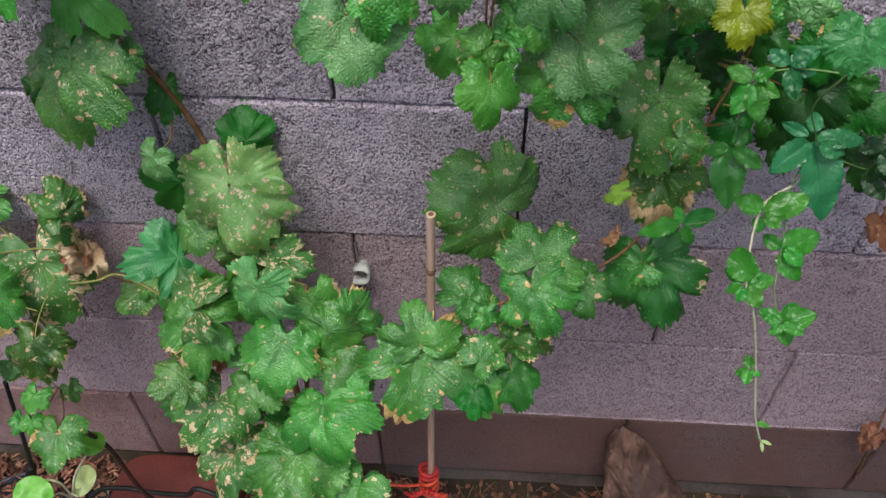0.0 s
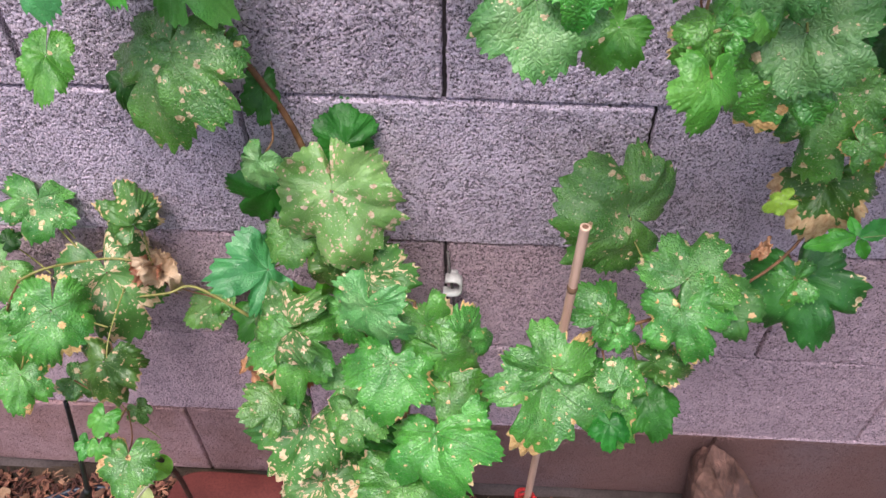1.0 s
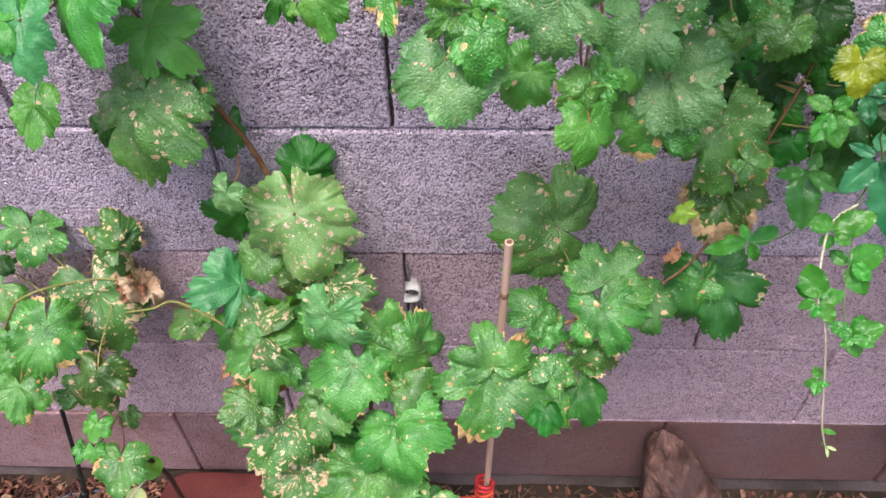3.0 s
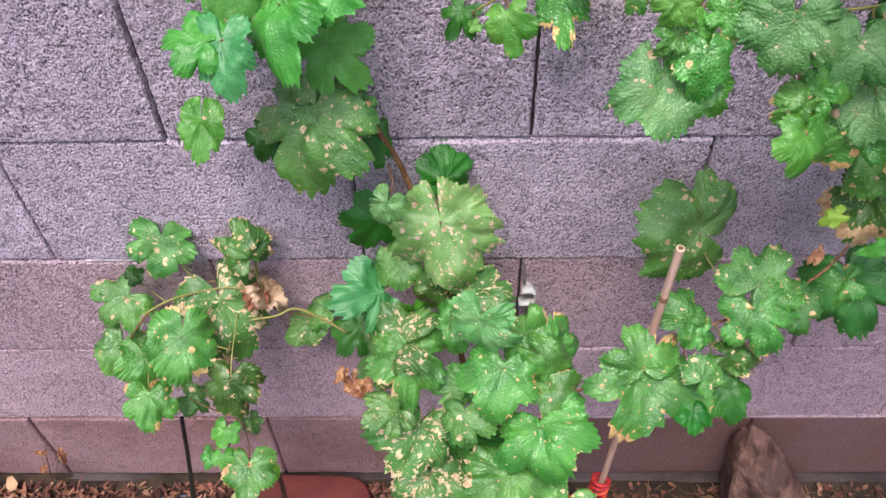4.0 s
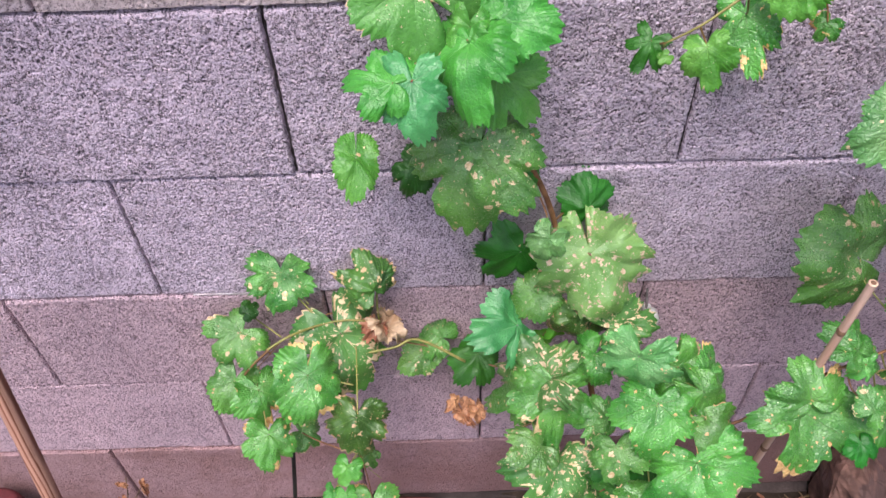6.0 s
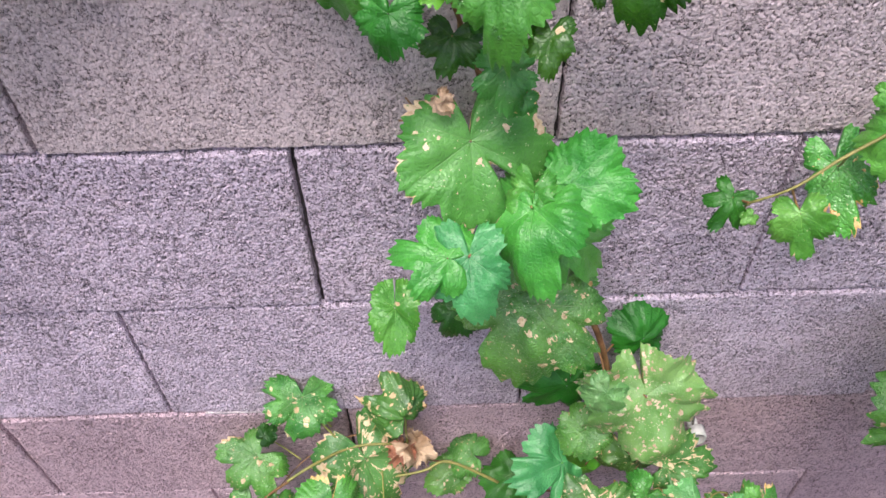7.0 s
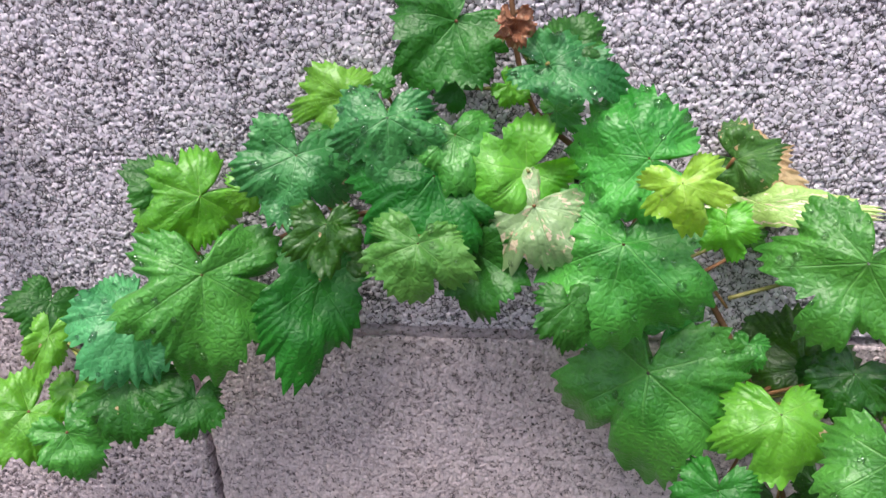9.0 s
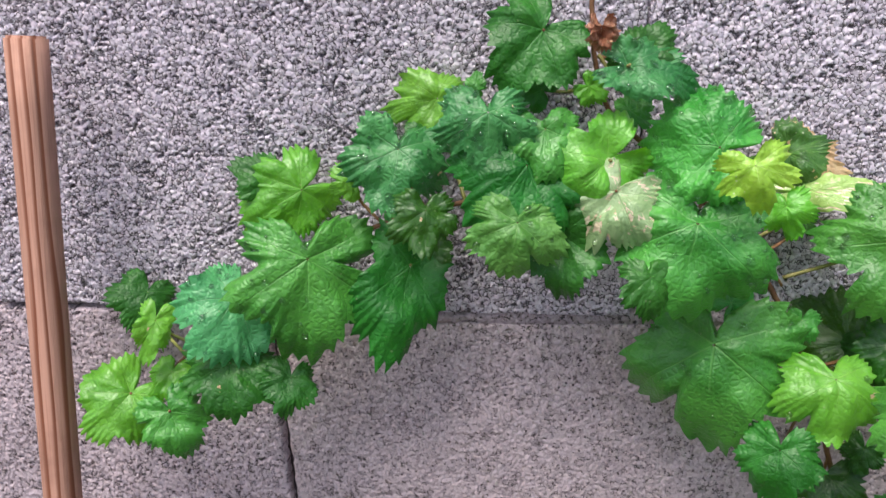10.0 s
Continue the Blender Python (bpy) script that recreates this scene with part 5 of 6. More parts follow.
vine_leaf("spot", (0.167, -0.120, 0.467), (0.191, -0.126, 0.445), (0.54, -0.45, 0.71), 0.90)
vine_leaf("wet", (0.574, -0.160, 0.682), (0.583, -0.174, 0.670), (0.19, -0.56, 0.81), 0.70)
vine_leaf("spot", (0.535, -0.180, 0.593), (0.504, -0.194, 0.611), (-0.08, -0.64, 0.76), 1.0)
vine_leaf("lime", (-0.035, -0.055, 1.212), (-0.041, -0.066, 1.201), (0.22, -0.75, 0.62), 0.90)
vine_leaf("olive", (0.348, -0.040, 1.222), (0.330, -0.042, 1.209), (-0.38, -0.68, 0.63), 1.10)
vine_leaf("olive", (0.366, -0.040, 1.219), (0.370, -0.049, 1.206), (-0.18, -0.85, 0.50), 1.10)
vine_leaf("wet", (0.681, -0.210, 1.085), (0.667, -0.220, 1.074), (0.23, -0.82, 0.52), 1.00)
vine_leaf("fresh", (0.695, -0.200, 1.083), (0.708, -0.207, 1.071), (0.10, -0.80, 0.59), 1.00)
vine_leaf("pale", (0.747, -0.225, 1.104), (0.741, -0.244, 1.073), (-0.30, -0.79, 0.53), 1.25)
vine_leaf("pale", (0.803, -0.210, 1.078), (0.793, -0.233, 1.051), (-0.21, -0.71, 0.67), 1.10)
vine_leaf("wet", (0.700, -0.215, 1.073), (0.698, -0.238, 1.053), (-0.03, -0.66, 0.75), 0.90)
vine_leaf("fresh", (0.674, -0.210, 1.109), (0.667, -0.216, 1.093), (-0.16, -0.88, 0.44), 1.10)
vine_leaf("mature", (0.714, -0.200, 1.099), (0.716, -0.215, 1.082), (-0.20, -0.75, 0.63), 1.10)
vine_leaf("wet", (0.780, -0.225, 1.046), (0.767, -0.233, 1.029), (-0.27, -0.77, 0.58), 1.00)
vine_leaf("spot", (0.832, -0.200, 1.086), (0.827, -0.211, 1.067), (-0.30, -0.78, 0.55), 1.10)
vine_leaf("mature", (0.901, -0.170, 1.069), (0.892, -0.177, 1.053), (-0.39, -0.75, 0.53), 1.10)
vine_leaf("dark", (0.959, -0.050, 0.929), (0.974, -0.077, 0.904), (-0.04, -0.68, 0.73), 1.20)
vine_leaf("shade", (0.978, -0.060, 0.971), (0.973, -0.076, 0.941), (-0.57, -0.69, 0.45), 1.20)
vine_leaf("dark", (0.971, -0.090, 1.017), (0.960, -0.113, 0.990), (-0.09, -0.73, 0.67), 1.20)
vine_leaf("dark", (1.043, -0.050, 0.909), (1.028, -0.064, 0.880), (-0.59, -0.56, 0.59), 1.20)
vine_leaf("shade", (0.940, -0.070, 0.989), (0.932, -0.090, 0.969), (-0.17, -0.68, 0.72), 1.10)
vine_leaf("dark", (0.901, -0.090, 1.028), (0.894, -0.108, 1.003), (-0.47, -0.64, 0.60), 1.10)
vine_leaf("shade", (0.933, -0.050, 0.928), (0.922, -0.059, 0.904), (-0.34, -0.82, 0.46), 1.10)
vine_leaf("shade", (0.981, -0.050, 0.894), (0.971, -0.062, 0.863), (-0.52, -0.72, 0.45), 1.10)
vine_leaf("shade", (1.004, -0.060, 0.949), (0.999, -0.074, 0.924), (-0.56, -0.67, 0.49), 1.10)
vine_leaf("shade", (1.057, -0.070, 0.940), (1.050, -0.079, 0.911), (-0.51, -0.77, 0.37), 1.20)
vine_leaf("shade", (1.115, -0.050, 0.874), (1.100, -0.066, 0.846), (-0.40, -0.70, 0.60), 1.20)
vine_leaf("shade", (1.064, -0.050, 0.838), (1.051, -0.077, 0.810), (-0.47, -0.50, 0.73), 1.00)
vine_leaf("mature", (0.883, -0.170, 1.047), (0.877, -0.179, 1.030), (0.14, -0.89, 0.44), 1.10)
vine_leaf("mature", (0.904, -0.200, 1.069), (0.896, -0.212, 1.051), (-0.10, -0.80, 0.59), 1.10)
vine_leaf("shade", (1.006, -0.060, 0.850), (0.998, -0.076, 0.828), (-0.14, -0.79, 0.60), 1.00)
vine_leaf("mature", (1.030, -0.150, 1.008), (1.018, -0.134, 1.021), (-0.15, -0.68, 0.72), 1.00)
vine_leaf("mature", (0.926, -0.280, 1.115), (0.923, -0.289, 1.097), (-0.15, -0.87, 0.47), 1.10)
vine_leaf("olive", (0.354, -0.050, 1.231), (0.346, -0.061, 1.213), (-0.14, -0.81, 0.57), 1.10)
vine_leaf("green", (0.308, -0.045, 1.242), (0.303, -0.053, 1.232), (-0.10, -0.76, 0.64), 0.90)
vine_leaf("olive", (0.346, -0.050, 1.168), (0.341, -0.056, 1.155), (-0.39, -0.75, 0.53), 1.00)
vine_leaf("green", (0.220, -0.025, 1.349), (0.231, -0.024, 1.354), (-0.15, -0.87, 0.46), 1.20)
vine_leaf("wet", (0.519, -0.140, 0.661), (0.494, -0.160, 0.643), (-0.20, -0.62, 0.76), 1.0)
vine_leaf("mature", (0.610, -0.175, 0.672), (0.597, -0.160, 0.695), (0.10, -0.62, 0.78), 1.0)
vine_leaf("wet", (0.618, -0.200, 0.681), (0.662, -0.215, 0.648), (0.30, -0.70, 0.64), 0.55)
vine_leaf("spot", (0.460, -0.085, 0.704), (0.432, -0.100, 0.690), (-0.20, -0.62, 0.76), 1.1)
# unseen leaves added above the view, to shade the right of the wall
over_rng = random.Random(77)
for k in range(90):
    at = (over_rng.uniform(1.2, 1.85), over_rng.uniform(-0.5, -0.06), over_rng.uniform(1.3, 1.52)) if k < 30 else (over_rng.uniform(1.15, 1.95), over_rng.uniform(-0.75, -0.42), over_rng.uniform(1.36, 1.56))
    turn = over_rng.uniform(0, 6.28)
    vine_leaf(over_rng.choice(("mature", "fresh", "dark", "spot")), at, (at[0] + 0.075 * math.cos(turn), at[1] + 0.075 * math.sin(turn), at[2] - 0.03), (over_rng.uniform(-0.4, 0.4), over_rng.uniform(-0.6, 0.1), 1.0), 1.05)
# more added leaves out of view, shading the upper courses
for k in range(9):
    at = (over_rng.uniform(0.74, 1.25), over_rng.uniform(-0.32, -0.1), over_rng.uniform(1.26, 1.42))
    turn = over_rng.uniform(0, 6.28)
    vine_leaf(over_rng.choice(("mature", "fresh", "dark", "spot")), at, (at[0] + 0.07 * math.cos(turn), at[1] + 0.07 * math.sin(turn), at[2] - 0.01), (over_rng.uniform(-0.4, 0.4), over_rng.uniform(-0.5, 0.1), 1.0), 1.1)
# dead leaves on the vine
dead_leaf(VINE, (0.274, -0.035, 0.588), (0.305, -0.049, 0.565), (0.33, -0.54, 0.77), 0.70, DRY_TAN)
dead_leaf(VINE, (0.264, -0.040, 0.587), (0.254, -0.061, 0.580), (0.42, -0.46, 0.78), 0.90, DRY)
dead_leaf(VINE, (0.361, -0.060, 0.435), (0.353, -0.077, 0.430), (0.31, -0.40, 0.86), 0.60, DRY)
dead_leaf(VINE, (0.393, -0.070, 0.429), (0.398, -0.091, 0.418), (0.14, -0.45, 0.88), 0.60, DRY)
dead_leaf(VINE, (0.203, -0.045, 1.392), (0.204, -0.046, 1.381), (0.25, -0.96, 0.14), 1.00, DRY)
dead_leaf(VINE, (0.449, -0.120, 0.511), (0.452, -0.141, 0.492), (0.44, -0.56, 0.70), 0.70, DRY)
dead_leaf(VINE, (0.322, -0.060, 1.109), (0.329, -0.067, 1.102), (-0.15, -0.76, 0.63), 1.00, DRY_TAN)
dead_leaf(VINE, (0.377, -0.060, 0.404), (0.391, -0.085, 0.401), (-0.23, -0.24, 0.94), 0.70, DRY)
dead_leaf(VINE, (0.900, -0.130, 0.757), (0.907, -0.122, 0.770), (-0.46, -0.62, 0.64), 0.50, DRY)
vine_leaf("strip", (0.309, -0.030, 1.307), (0.355, -0.049, 1.312), (-0.36, -0.71, 0.60), 0.22, lobed=0.05, curl=0.6)
tube("shoot", [(0.145, -0.090, 0.616), (0.172, -0.075, 0.622), (0.207, -0.050, 0.609), (0.240, -0.045, 0.609), (0.275, -0.040, 0.595)], [0.0017, 0.0017, 0.0016, 0.0015, 0.0014], PETIOLE, VINE, "yellow-green leaf stalk", 6)
tube("shoot", [(0.207, -0.050, 0.609), (0.203, -0.065, 0.593), (0.201, -0.080, 0.580)], [0.0015, 0.0014, 0.0013], PETIOLE, VINE, "yellow-green leaf stalk", 6)
tube("shoot", [(0.207, -0.050, 0.609), (0.194, -0.040, 0.621), (0.172, -0.030, 0.656)], [0.0013, 0.0012, 0.0011], PETIOLE, VINE, "yellow-green leaf stalk", 6)
tube("shoot", [(0.275, -0.030, 0.641), (0.274, -0.035, 0.621), (0.275, -0.040, 0.595)], [0.0012, 0.0013, 0.0014], PETIOLE, VINE, "yellow-green leaf stalk", 6)
tube("shoot", [(0.252, -0.065, 0.565), (0.292, -0.060, 0.569), (0.322, -0.050, 0.570), (0.380, -0.060, 0.532)], [0.0014, 0.0016, 0.0018, 0.002], PETIOLE, VINE, "yellow-green leaf stalk", 6)
tube("shoot", [(0.147, -0.090, 0.616), (0.114, -0.085, 0.569), (0.086, -0.080, 0.520)], [0.0016, 0.0015, 0.0013], CANE, VINE, "thin reddish shoot", 6)
tube("tendril", [(0.282, -0.050, 1.279), (0.290, -0.045, 1.271), (0.298, -0.040, 1.259)], [0.001, 0.0009, 0.0007], RED_PETIOLE, VINE, "", 5)
tube("tendril", [(0.320, -0.040, 1.098), (0.307, -0.035, 1.080), (0.297, -0.030, 1.088)], [0.001, 0.0009, 0.0006], RED_PETIOLE, VINE, "", 5)
tube("tendril", [(0.320, -0.040, 1.093), (0.305, -0.035, 1.074), (0.291, -0.030, 1.067)], [0.001, 0.0009, 0.0006], RED_PETIOLE, VINE, "", 5)


# ---------- the hanging creeper ----------
CREEPER = thing("creeper", (1.023, -0.200, 1.022), "hanging creeper with bright green toothed oval leaves", "creeper")
ovate_leaf("rim", (0.956, -0.195, 0.937), (0.956, -0.230, 0.905), (-0.30, -0.63, 0.71), 0.62, CREEPER)
ovate_leaf("rim", (0.955, -0.200, 0.939), (0.935, -0.195, 0.931), (-0.45, -0.59, 0.67), 0.55, CREEPER)
ovate_leaf("rim", (0.955, -0.205, 0.943), (0.981, -0.215, 0.932), (-0.02, -0.78, 0.62), 0.50, CREEPER)
ovate_leaf("rim", (0.958, -0.200, 0.941), (0.966, -0.192, 0.952), (-0.12, -0.75, 0.65), 0.80, CREEPER)
ovate_leaf("blue", (1.034, -0.160, 0.915), (1.050, -0.208, 0.876), (-0.03, -0.64, 0.77), 0.60, CREEPER)
ovate_leaf("blue", (1.028, -0.165, 0.919), (1.000, -0.183, 0.900), (-0.10, -0.64, 0.76), 0.62, CREEPER)
ovate_leaf("blue", (1.030, -0.170, 0.926), (1.066, -0.176, 0.933), (-0.24, -0.60, 0.76), 0.50, CREEPER)
ovate_leaf("blue", (1.026, -0.165, 0.925), (1.008, -0.151, 0.926), (-0.47, -0.64, 0.61), 0.50, CREEPER)
ovate_leaf("blue", (1.031, -0.160, 0.924), (1.034, -0.147, 0.936), (-0.14, -0.65, 0.75), 0.80, CREEPER)
ovate_leaf("blue", (1.032, -0.175, 0.925), (1.052, -0.183, 0.921), (-0.18, -0.80, 0.58), 0.75, CREEPER)
ovate_leaf("bright", (1.000, -0.200, 0.870), (1.029, -0.199, 0.892), (-0.49, -0.56, 0.67), 0.70, CREEPER)
ovate_leaf("bright", (0.998, -0.200, 0.875), (0.977, -0.190, 0.878), (-0.19, -0.63, 0.76), 0.85, CREEPER)
ovate_leaf("bright", (1.000, -0.195, 0.863), (0.998, -0.205, 0.854), (-0.38, -0.56, 0.73), 1.00, CREEPER)
ovate_leaf("bright", (0.999, -0.205, 0.871), (1.013, -0.211, 0.868), (-0.09, -0.64, 0.77), 0.80, CREEPER)
ovate_leaf("bright", (1.022, -0.210, 0.838), (1.050, -0.201, 0.854), (-0.30, -0.53, 0.79), 0.80, CREEPER)
ovate_leaf("bright", (1.022, -0.210, 0.838), (1.033, -0.232, 0.825), (-0.51, -0.60, 0.62), 0.75, CREEPER)
ovate_leaf("bright", (1.022, -0.205, 0.836), (1.009, -0.194, 0.840), (-0.34, -0.64, 0.69), 0.80, CREEPER)
ovate_leaf("bright", (1.021, -0.215, 0.847), (1.033, -0.229, 0.842), (-0.36, -0.55, 0.75), 0.80, CREEPER)
ovate_leaf("bright", (0.985, -0.245, 0.837), (0.980, -0.219, 0.853), (-0.42, -0.54, 0.73), 0.85, CREEPER)
ovate_leaf("bright", (0.990, -0.240, 0.827), (1.011, -0.238, 0.836), (-0.28, -0.56, 0.78), 0.75, CREEPER)
ovate_leaf("bright", (0.985, -0.245, 0.833), (0.972, -0.246, 0.826), (-0.38, -0.49, 0.79), 0.70, CREEPER)
ovate_leaf("bright", (0.986, -0.250, 0.837), (0.998, -0.262, 0.826), (-0.14, -0.73, 0.67), 0.80, CREEPER)
ovate_leaf("bright", (0.981, -0.255, 0.841), (0.978, -0.264, 0.834), (-0.06, -0.62, 0.78), 0.90, CREEPER)
ovate_leaf("bright", (0.989, -0.240, 0.831), (1.000, -0.229, 0.840), (0.01, -0.61, 0.79), 0.80, CREEPER)
ovate_leaf("bright", (0.990, -0.235, 0.825), (0.975, -0.226, 0.831), (0.02, -0.51, 0.86), 0.70, CREEPER)
ovate_leaf("bright", (1.025, -0.255, 0.798), (1.046, -0.256, 0.814), (-0.53, -0.51, 0.67), 0.85, CREEPER)
ovate_leaf("bright", (1.023, -0.255, 0.800), (1.006, -0.247, 0.805), (-0.05, -0.57, 0.82), 0.80, CREEPER)
ovate_leaf("bright", (1.028, -0.250, 0.790), (1.031, -0.267, 0.783), (-0.36, -0.42, 0.83), 0.90, CREEPER)
ovate_leaf("bright", (1.028, -0.250, 0.794), (1.039, -0.237, 0.805), (-0.26, -0.49, 0.83), 0.75, CREEPER)
ovate_leaf("bright", (1.022, -0.260, 0.803), (1.012, -0.266, 0.797), (-0.13, -0.61, 0.78), 0.80, CREEPER)
ovate_leaf("bright", (1.022, -0.260, 0.803), (1.038, -0.269, 0.804), (-0.32, -0.43, 0.85), 0.70, CREEPER)
ovate_leaf("bright", (1.011, -0.265, 0.742), (0.999, -0.267, 0.738), (-0.17, -0.52, 0.83), 0.80, CREEPER)
ovate_leaf("bright", (1.012, -0.265, 0.742), (1.020, -0.270, 0.742), (-0.31, -0.45, 0.84), 0.80, CREEPER)
ovate_leaf("bright", (1.011, -0.265, 0.745), (1.009, -0.254, 0.750), (-0.39, -0.46, 0.80), 0.90, CREEPER)
ovate_leaf("bright", (1.009, -0.268, 0.746), (1.005, -0.279, 0.739), (-0.45, -0.38, 0.81), 0.80, CREEPER)
ovate_leaf("bright", (1.031, -0.280, 0.680), (1.041, -0.286, 0.684), (-0.47, -0.27, 0.84), 0.50, CREEPER)
ovate_leaf("pale", (1.042, -0.285, 0.654), (1.043, -0.293, 0.649), (-0.19, -0.52, 0.83), 0.40, CREEPER)
ovate_leaf("pale", (1.041, -0.285, 0.657), (1.050, -0.289, 0.657), (-0.15, -0.40, 0.90), 0.40, CREEPER)
ovate_leaf("bright", (1.042, -0.283, 0.653), (1.038, -0.279, 0.655), (-0.14, -0.51, 0.85), 0.40, CREEPER)
ovate_leaf("bright", (0.946, -0.170, 0.825), (0.910, -0.171, 0.810), (-0.26, -0.70, 0.66), 0.42, CREEPER)
ovate_leaf("bright", (0.947, -0.170, 0.825), (0.943, -0.156, 0.834), (-0.23, -0.59, 0.78), 0.65, CREEPER)
ovate_leaf("rim", (0.948, -0.170, 0.825), (0.979, -0.160, 0.833), (0.01, -0.66, 0.75), 0.55, CREEPER)
ovate_leaf("bright", (0.949, -0.170, 0.822), (0.959, -0.181, 0.809), (-0.06, -0.79, 0.61), 0.65, CREEPER)
ovate_leaf("bright", (0.946, -0.168, 0.821), (0.929, -0.158, 0.819), (-0.43, -0.58, 0.69), 0.50, CREEPER)
ovate_leaf("bright", (0.955, -0.200, 1.001), (0.938, -0.193, 1.006), (-0.08, -0.74, 0.66), 0.75, CREEPER)
ovate_leaf("bright", (0.956, -0.200, 1.001), (0.968, -0.199, 1.011), (-0.45, -0.64, 0.62), 0.75, CREEPER)
ovate_leaf("bright", (0.957, -0.200, 0.997), (0.963, -0.218, 0.979), (-0.09, -0.73, 0.68), 0.75, CREEPER)
ovate_leaf("bright", (0.956, -0.200, 0.997), (0.944, -0.215, 0.983), (-0.03, -0.66, 0.75), 0.75, CREEPER)
ovate_leaf("bright", (0.961, -0.195, 0.995), (0.974, -0.208, 0.993), (-0.51, -0.60, 0.62), 0.70, CREEPER)
ovate_leaf("blue", (0.986, -0.180, 1.000), (1.001, -0.179, 1.016), (-0.55, -0.62, 0.56), 0.75, CREEPER)
ovate_leaf("blue", (0.986, -0.180, 0.998), (0.991, -0.196, 0.982), (-0.35, -0.70, 0.62), 0.65, CREEPER)
ovate_leaf("blue", (0.984, -0.180, 1.000), (0.972, -0.169, 1.006), (-0.35, -0.70, 0.62), 0.75, CREEPER)
ovate_leaf("blue", (0.990, -0.175, 0.993), (1.005, -0.182, 0.995), (-0.44, -0.71, 0.55), 0.60, CREEPER)
ovate_leaf("dark", (1.130, -0.060, 0.824), (1.159, -0.057, 0.834), (-0.22, -0.53, 0.82), 0.60, CREEPER)
ovate_leaf("dark", (1.148, -0.060, 0.792), (1.163, -0.085, 0.783), (-0.52, -0.55, 0.66), 0.70, CREEPER)
ovate_leaf("dark", (1.156, -0.060, 0.785), (1.144, -0.062, 0.771), (-0.48, -0.70, 0.54), 0.80, CREEPER)
ovate_leaf("dark", (1.146, -0.070, 0.830), (1.165, -0.095, 0.818), (-0.46, -0.64, 0.61), 0.70, CREEPER)
tube("stem", [(1.035, -0.200, 1.057), (1.022, -0.190, 1.001), (1.018, -0.170, 0.956), (1.037, -0.160, 0.912), (1.022, -0.180, 0.884), (1.022, -0.205, 0.843), (1.015, -0.240, 0.818), (1.027, -0.250, 0.792)], [0.0009, 0.0009, 0.0008, 0.0008, 0.0007, 0.0007, 0.0006, 0.0006], GREEN_STEM, CREEPER, "", 6)
tube("stem", [(1.022, -0.190, 1.001), (0.987, -0.180, 0.997), (0.957, -0.195, 0.993), (0.960, -0.195, 0.933), (0.975, -0.190, 0.915), (0.976, -0.180, 0.848), (0.948, -0.170, 0.823)], [0.0008, 0.0008, 0.0007, 0.0007, 0.0006, 0.0006, 0.0005], GREEN_STEM, CREEPER, "", 6)
tube("stem", [(1.022, -0.180, 0.884), (0.998, -0.195, 0.870), (0.988, -0.240, 0.834), (0.999, -0.255, 0.806), (1.015, -0.265, 0.747), (1.028, -0.280, 0.688), (1.047, -0.285, 0.641)], [0.0014, 0.0013, 0.0012, 0.0012, 0.0011, 0.0010, 0.0009], HANGING_STEM, CREEPER, "", 6)
tube("stem", [(1.047, -0.160, 0.904), (1.145, -0.060, 0.800), (1.182, -0.060, 0.801)], [0.0010, 0.0009, 0.0007], GREEN_STEM, CREEPER, "", 6)

SEEDLING = thing("seedling", (0.052, -0.086, -0.020), "small seedling with round bright green leaves in the mulch", "seedling")
ovate_leaf("young", (0.264, -0.200, 0.376), (0.275, -0.170, 0.385), (0.43, -0.40, 0.81), 1.00, SEEDLING, serrate=0.0)
tube("stem", [(0.160, -0.170, 0.170), (0.212, -0.185, 0.285), (0.264, -0.200, 0.376)], [0.0019, 0.0017, 0.0013], HANGING_STEM, SEEDLING, "", 6)
ovate_leaf("pale", (0.181, -0.178, 0.194), (0.187, -0.133, 0.211), (0.43, -0.36, 0.83), 0.75, SEEDLING, serrate=0.0)
tube("stem", [(0.160, -0.170, 0.170), (0.170, -0.174, 0.194), (0.181, -0.178, 0.194)], [0.0019, 0.0017, 0.0013], HANGING_STEM, SEEDLING, "", 6)
ovate_leaf("young", (0.164, -0.195, 0.232), (0.115, -0.201, 0.256), (0.45, -0.36, 0.82), 1.00, SEEDLING, serrate=0.0)
tube("stem", [(0.160, -0.170, 0.170), (0.162, -0.182, 0.213), (0.164, -0.195, 0.232)], [0.0019, 0.0017, 0.0013], HANGING_STEM, SEEDLING, "", 6)
tube("stem", [(0.150, -0.150, -0.030), (0.165, -0.160, 0.070), (0.160, -0.170, 0.170)], [0.0024, 0.0022, 0.0019], HANGING_STEM, SEEDLING, "", 6)
tube("stem", [(0.162, -0.170, 0.170), (0.163, -0.172, 0.224), (0.146, -0.175, 0.239), (0.123, -0.180, 0.217)], [0.0019, 0.0018, 0.0017, 0.0014], HANGING_STEM, SEEDLING, "", 6)

TWIG = thing("dead_twig", (1.448, 0.021, -0.020), "thin dead twig with a dry brown leaf against the wall", "twig")
tube("stick", [(1.451, 0.021, -0.030), (1.380, -0.030, 0.212), (1.373, -0.012, 0.328)], [0.0022, 0.002, 0.0016], CANE, TWIG, "", 6)
dead_leaf(TWIG, (1.371, -0.035, 0.251), (1.350, -0.052, 0.231), (-0.56, -0.25, 0.79), 0.7, DRY)
dead_leaf(TWIG, (1.373, -0.035, 0.255), (1.364, -0.052, 0.243), (-0.52, -0.29, 0.80), 0.7, DRY)
dead_leaf(VINE, (1.198, -0.050, 0.712), (1.201, -0.078, 0.698), (-0.44, -0.45, 0.77), 0.7, DRY)

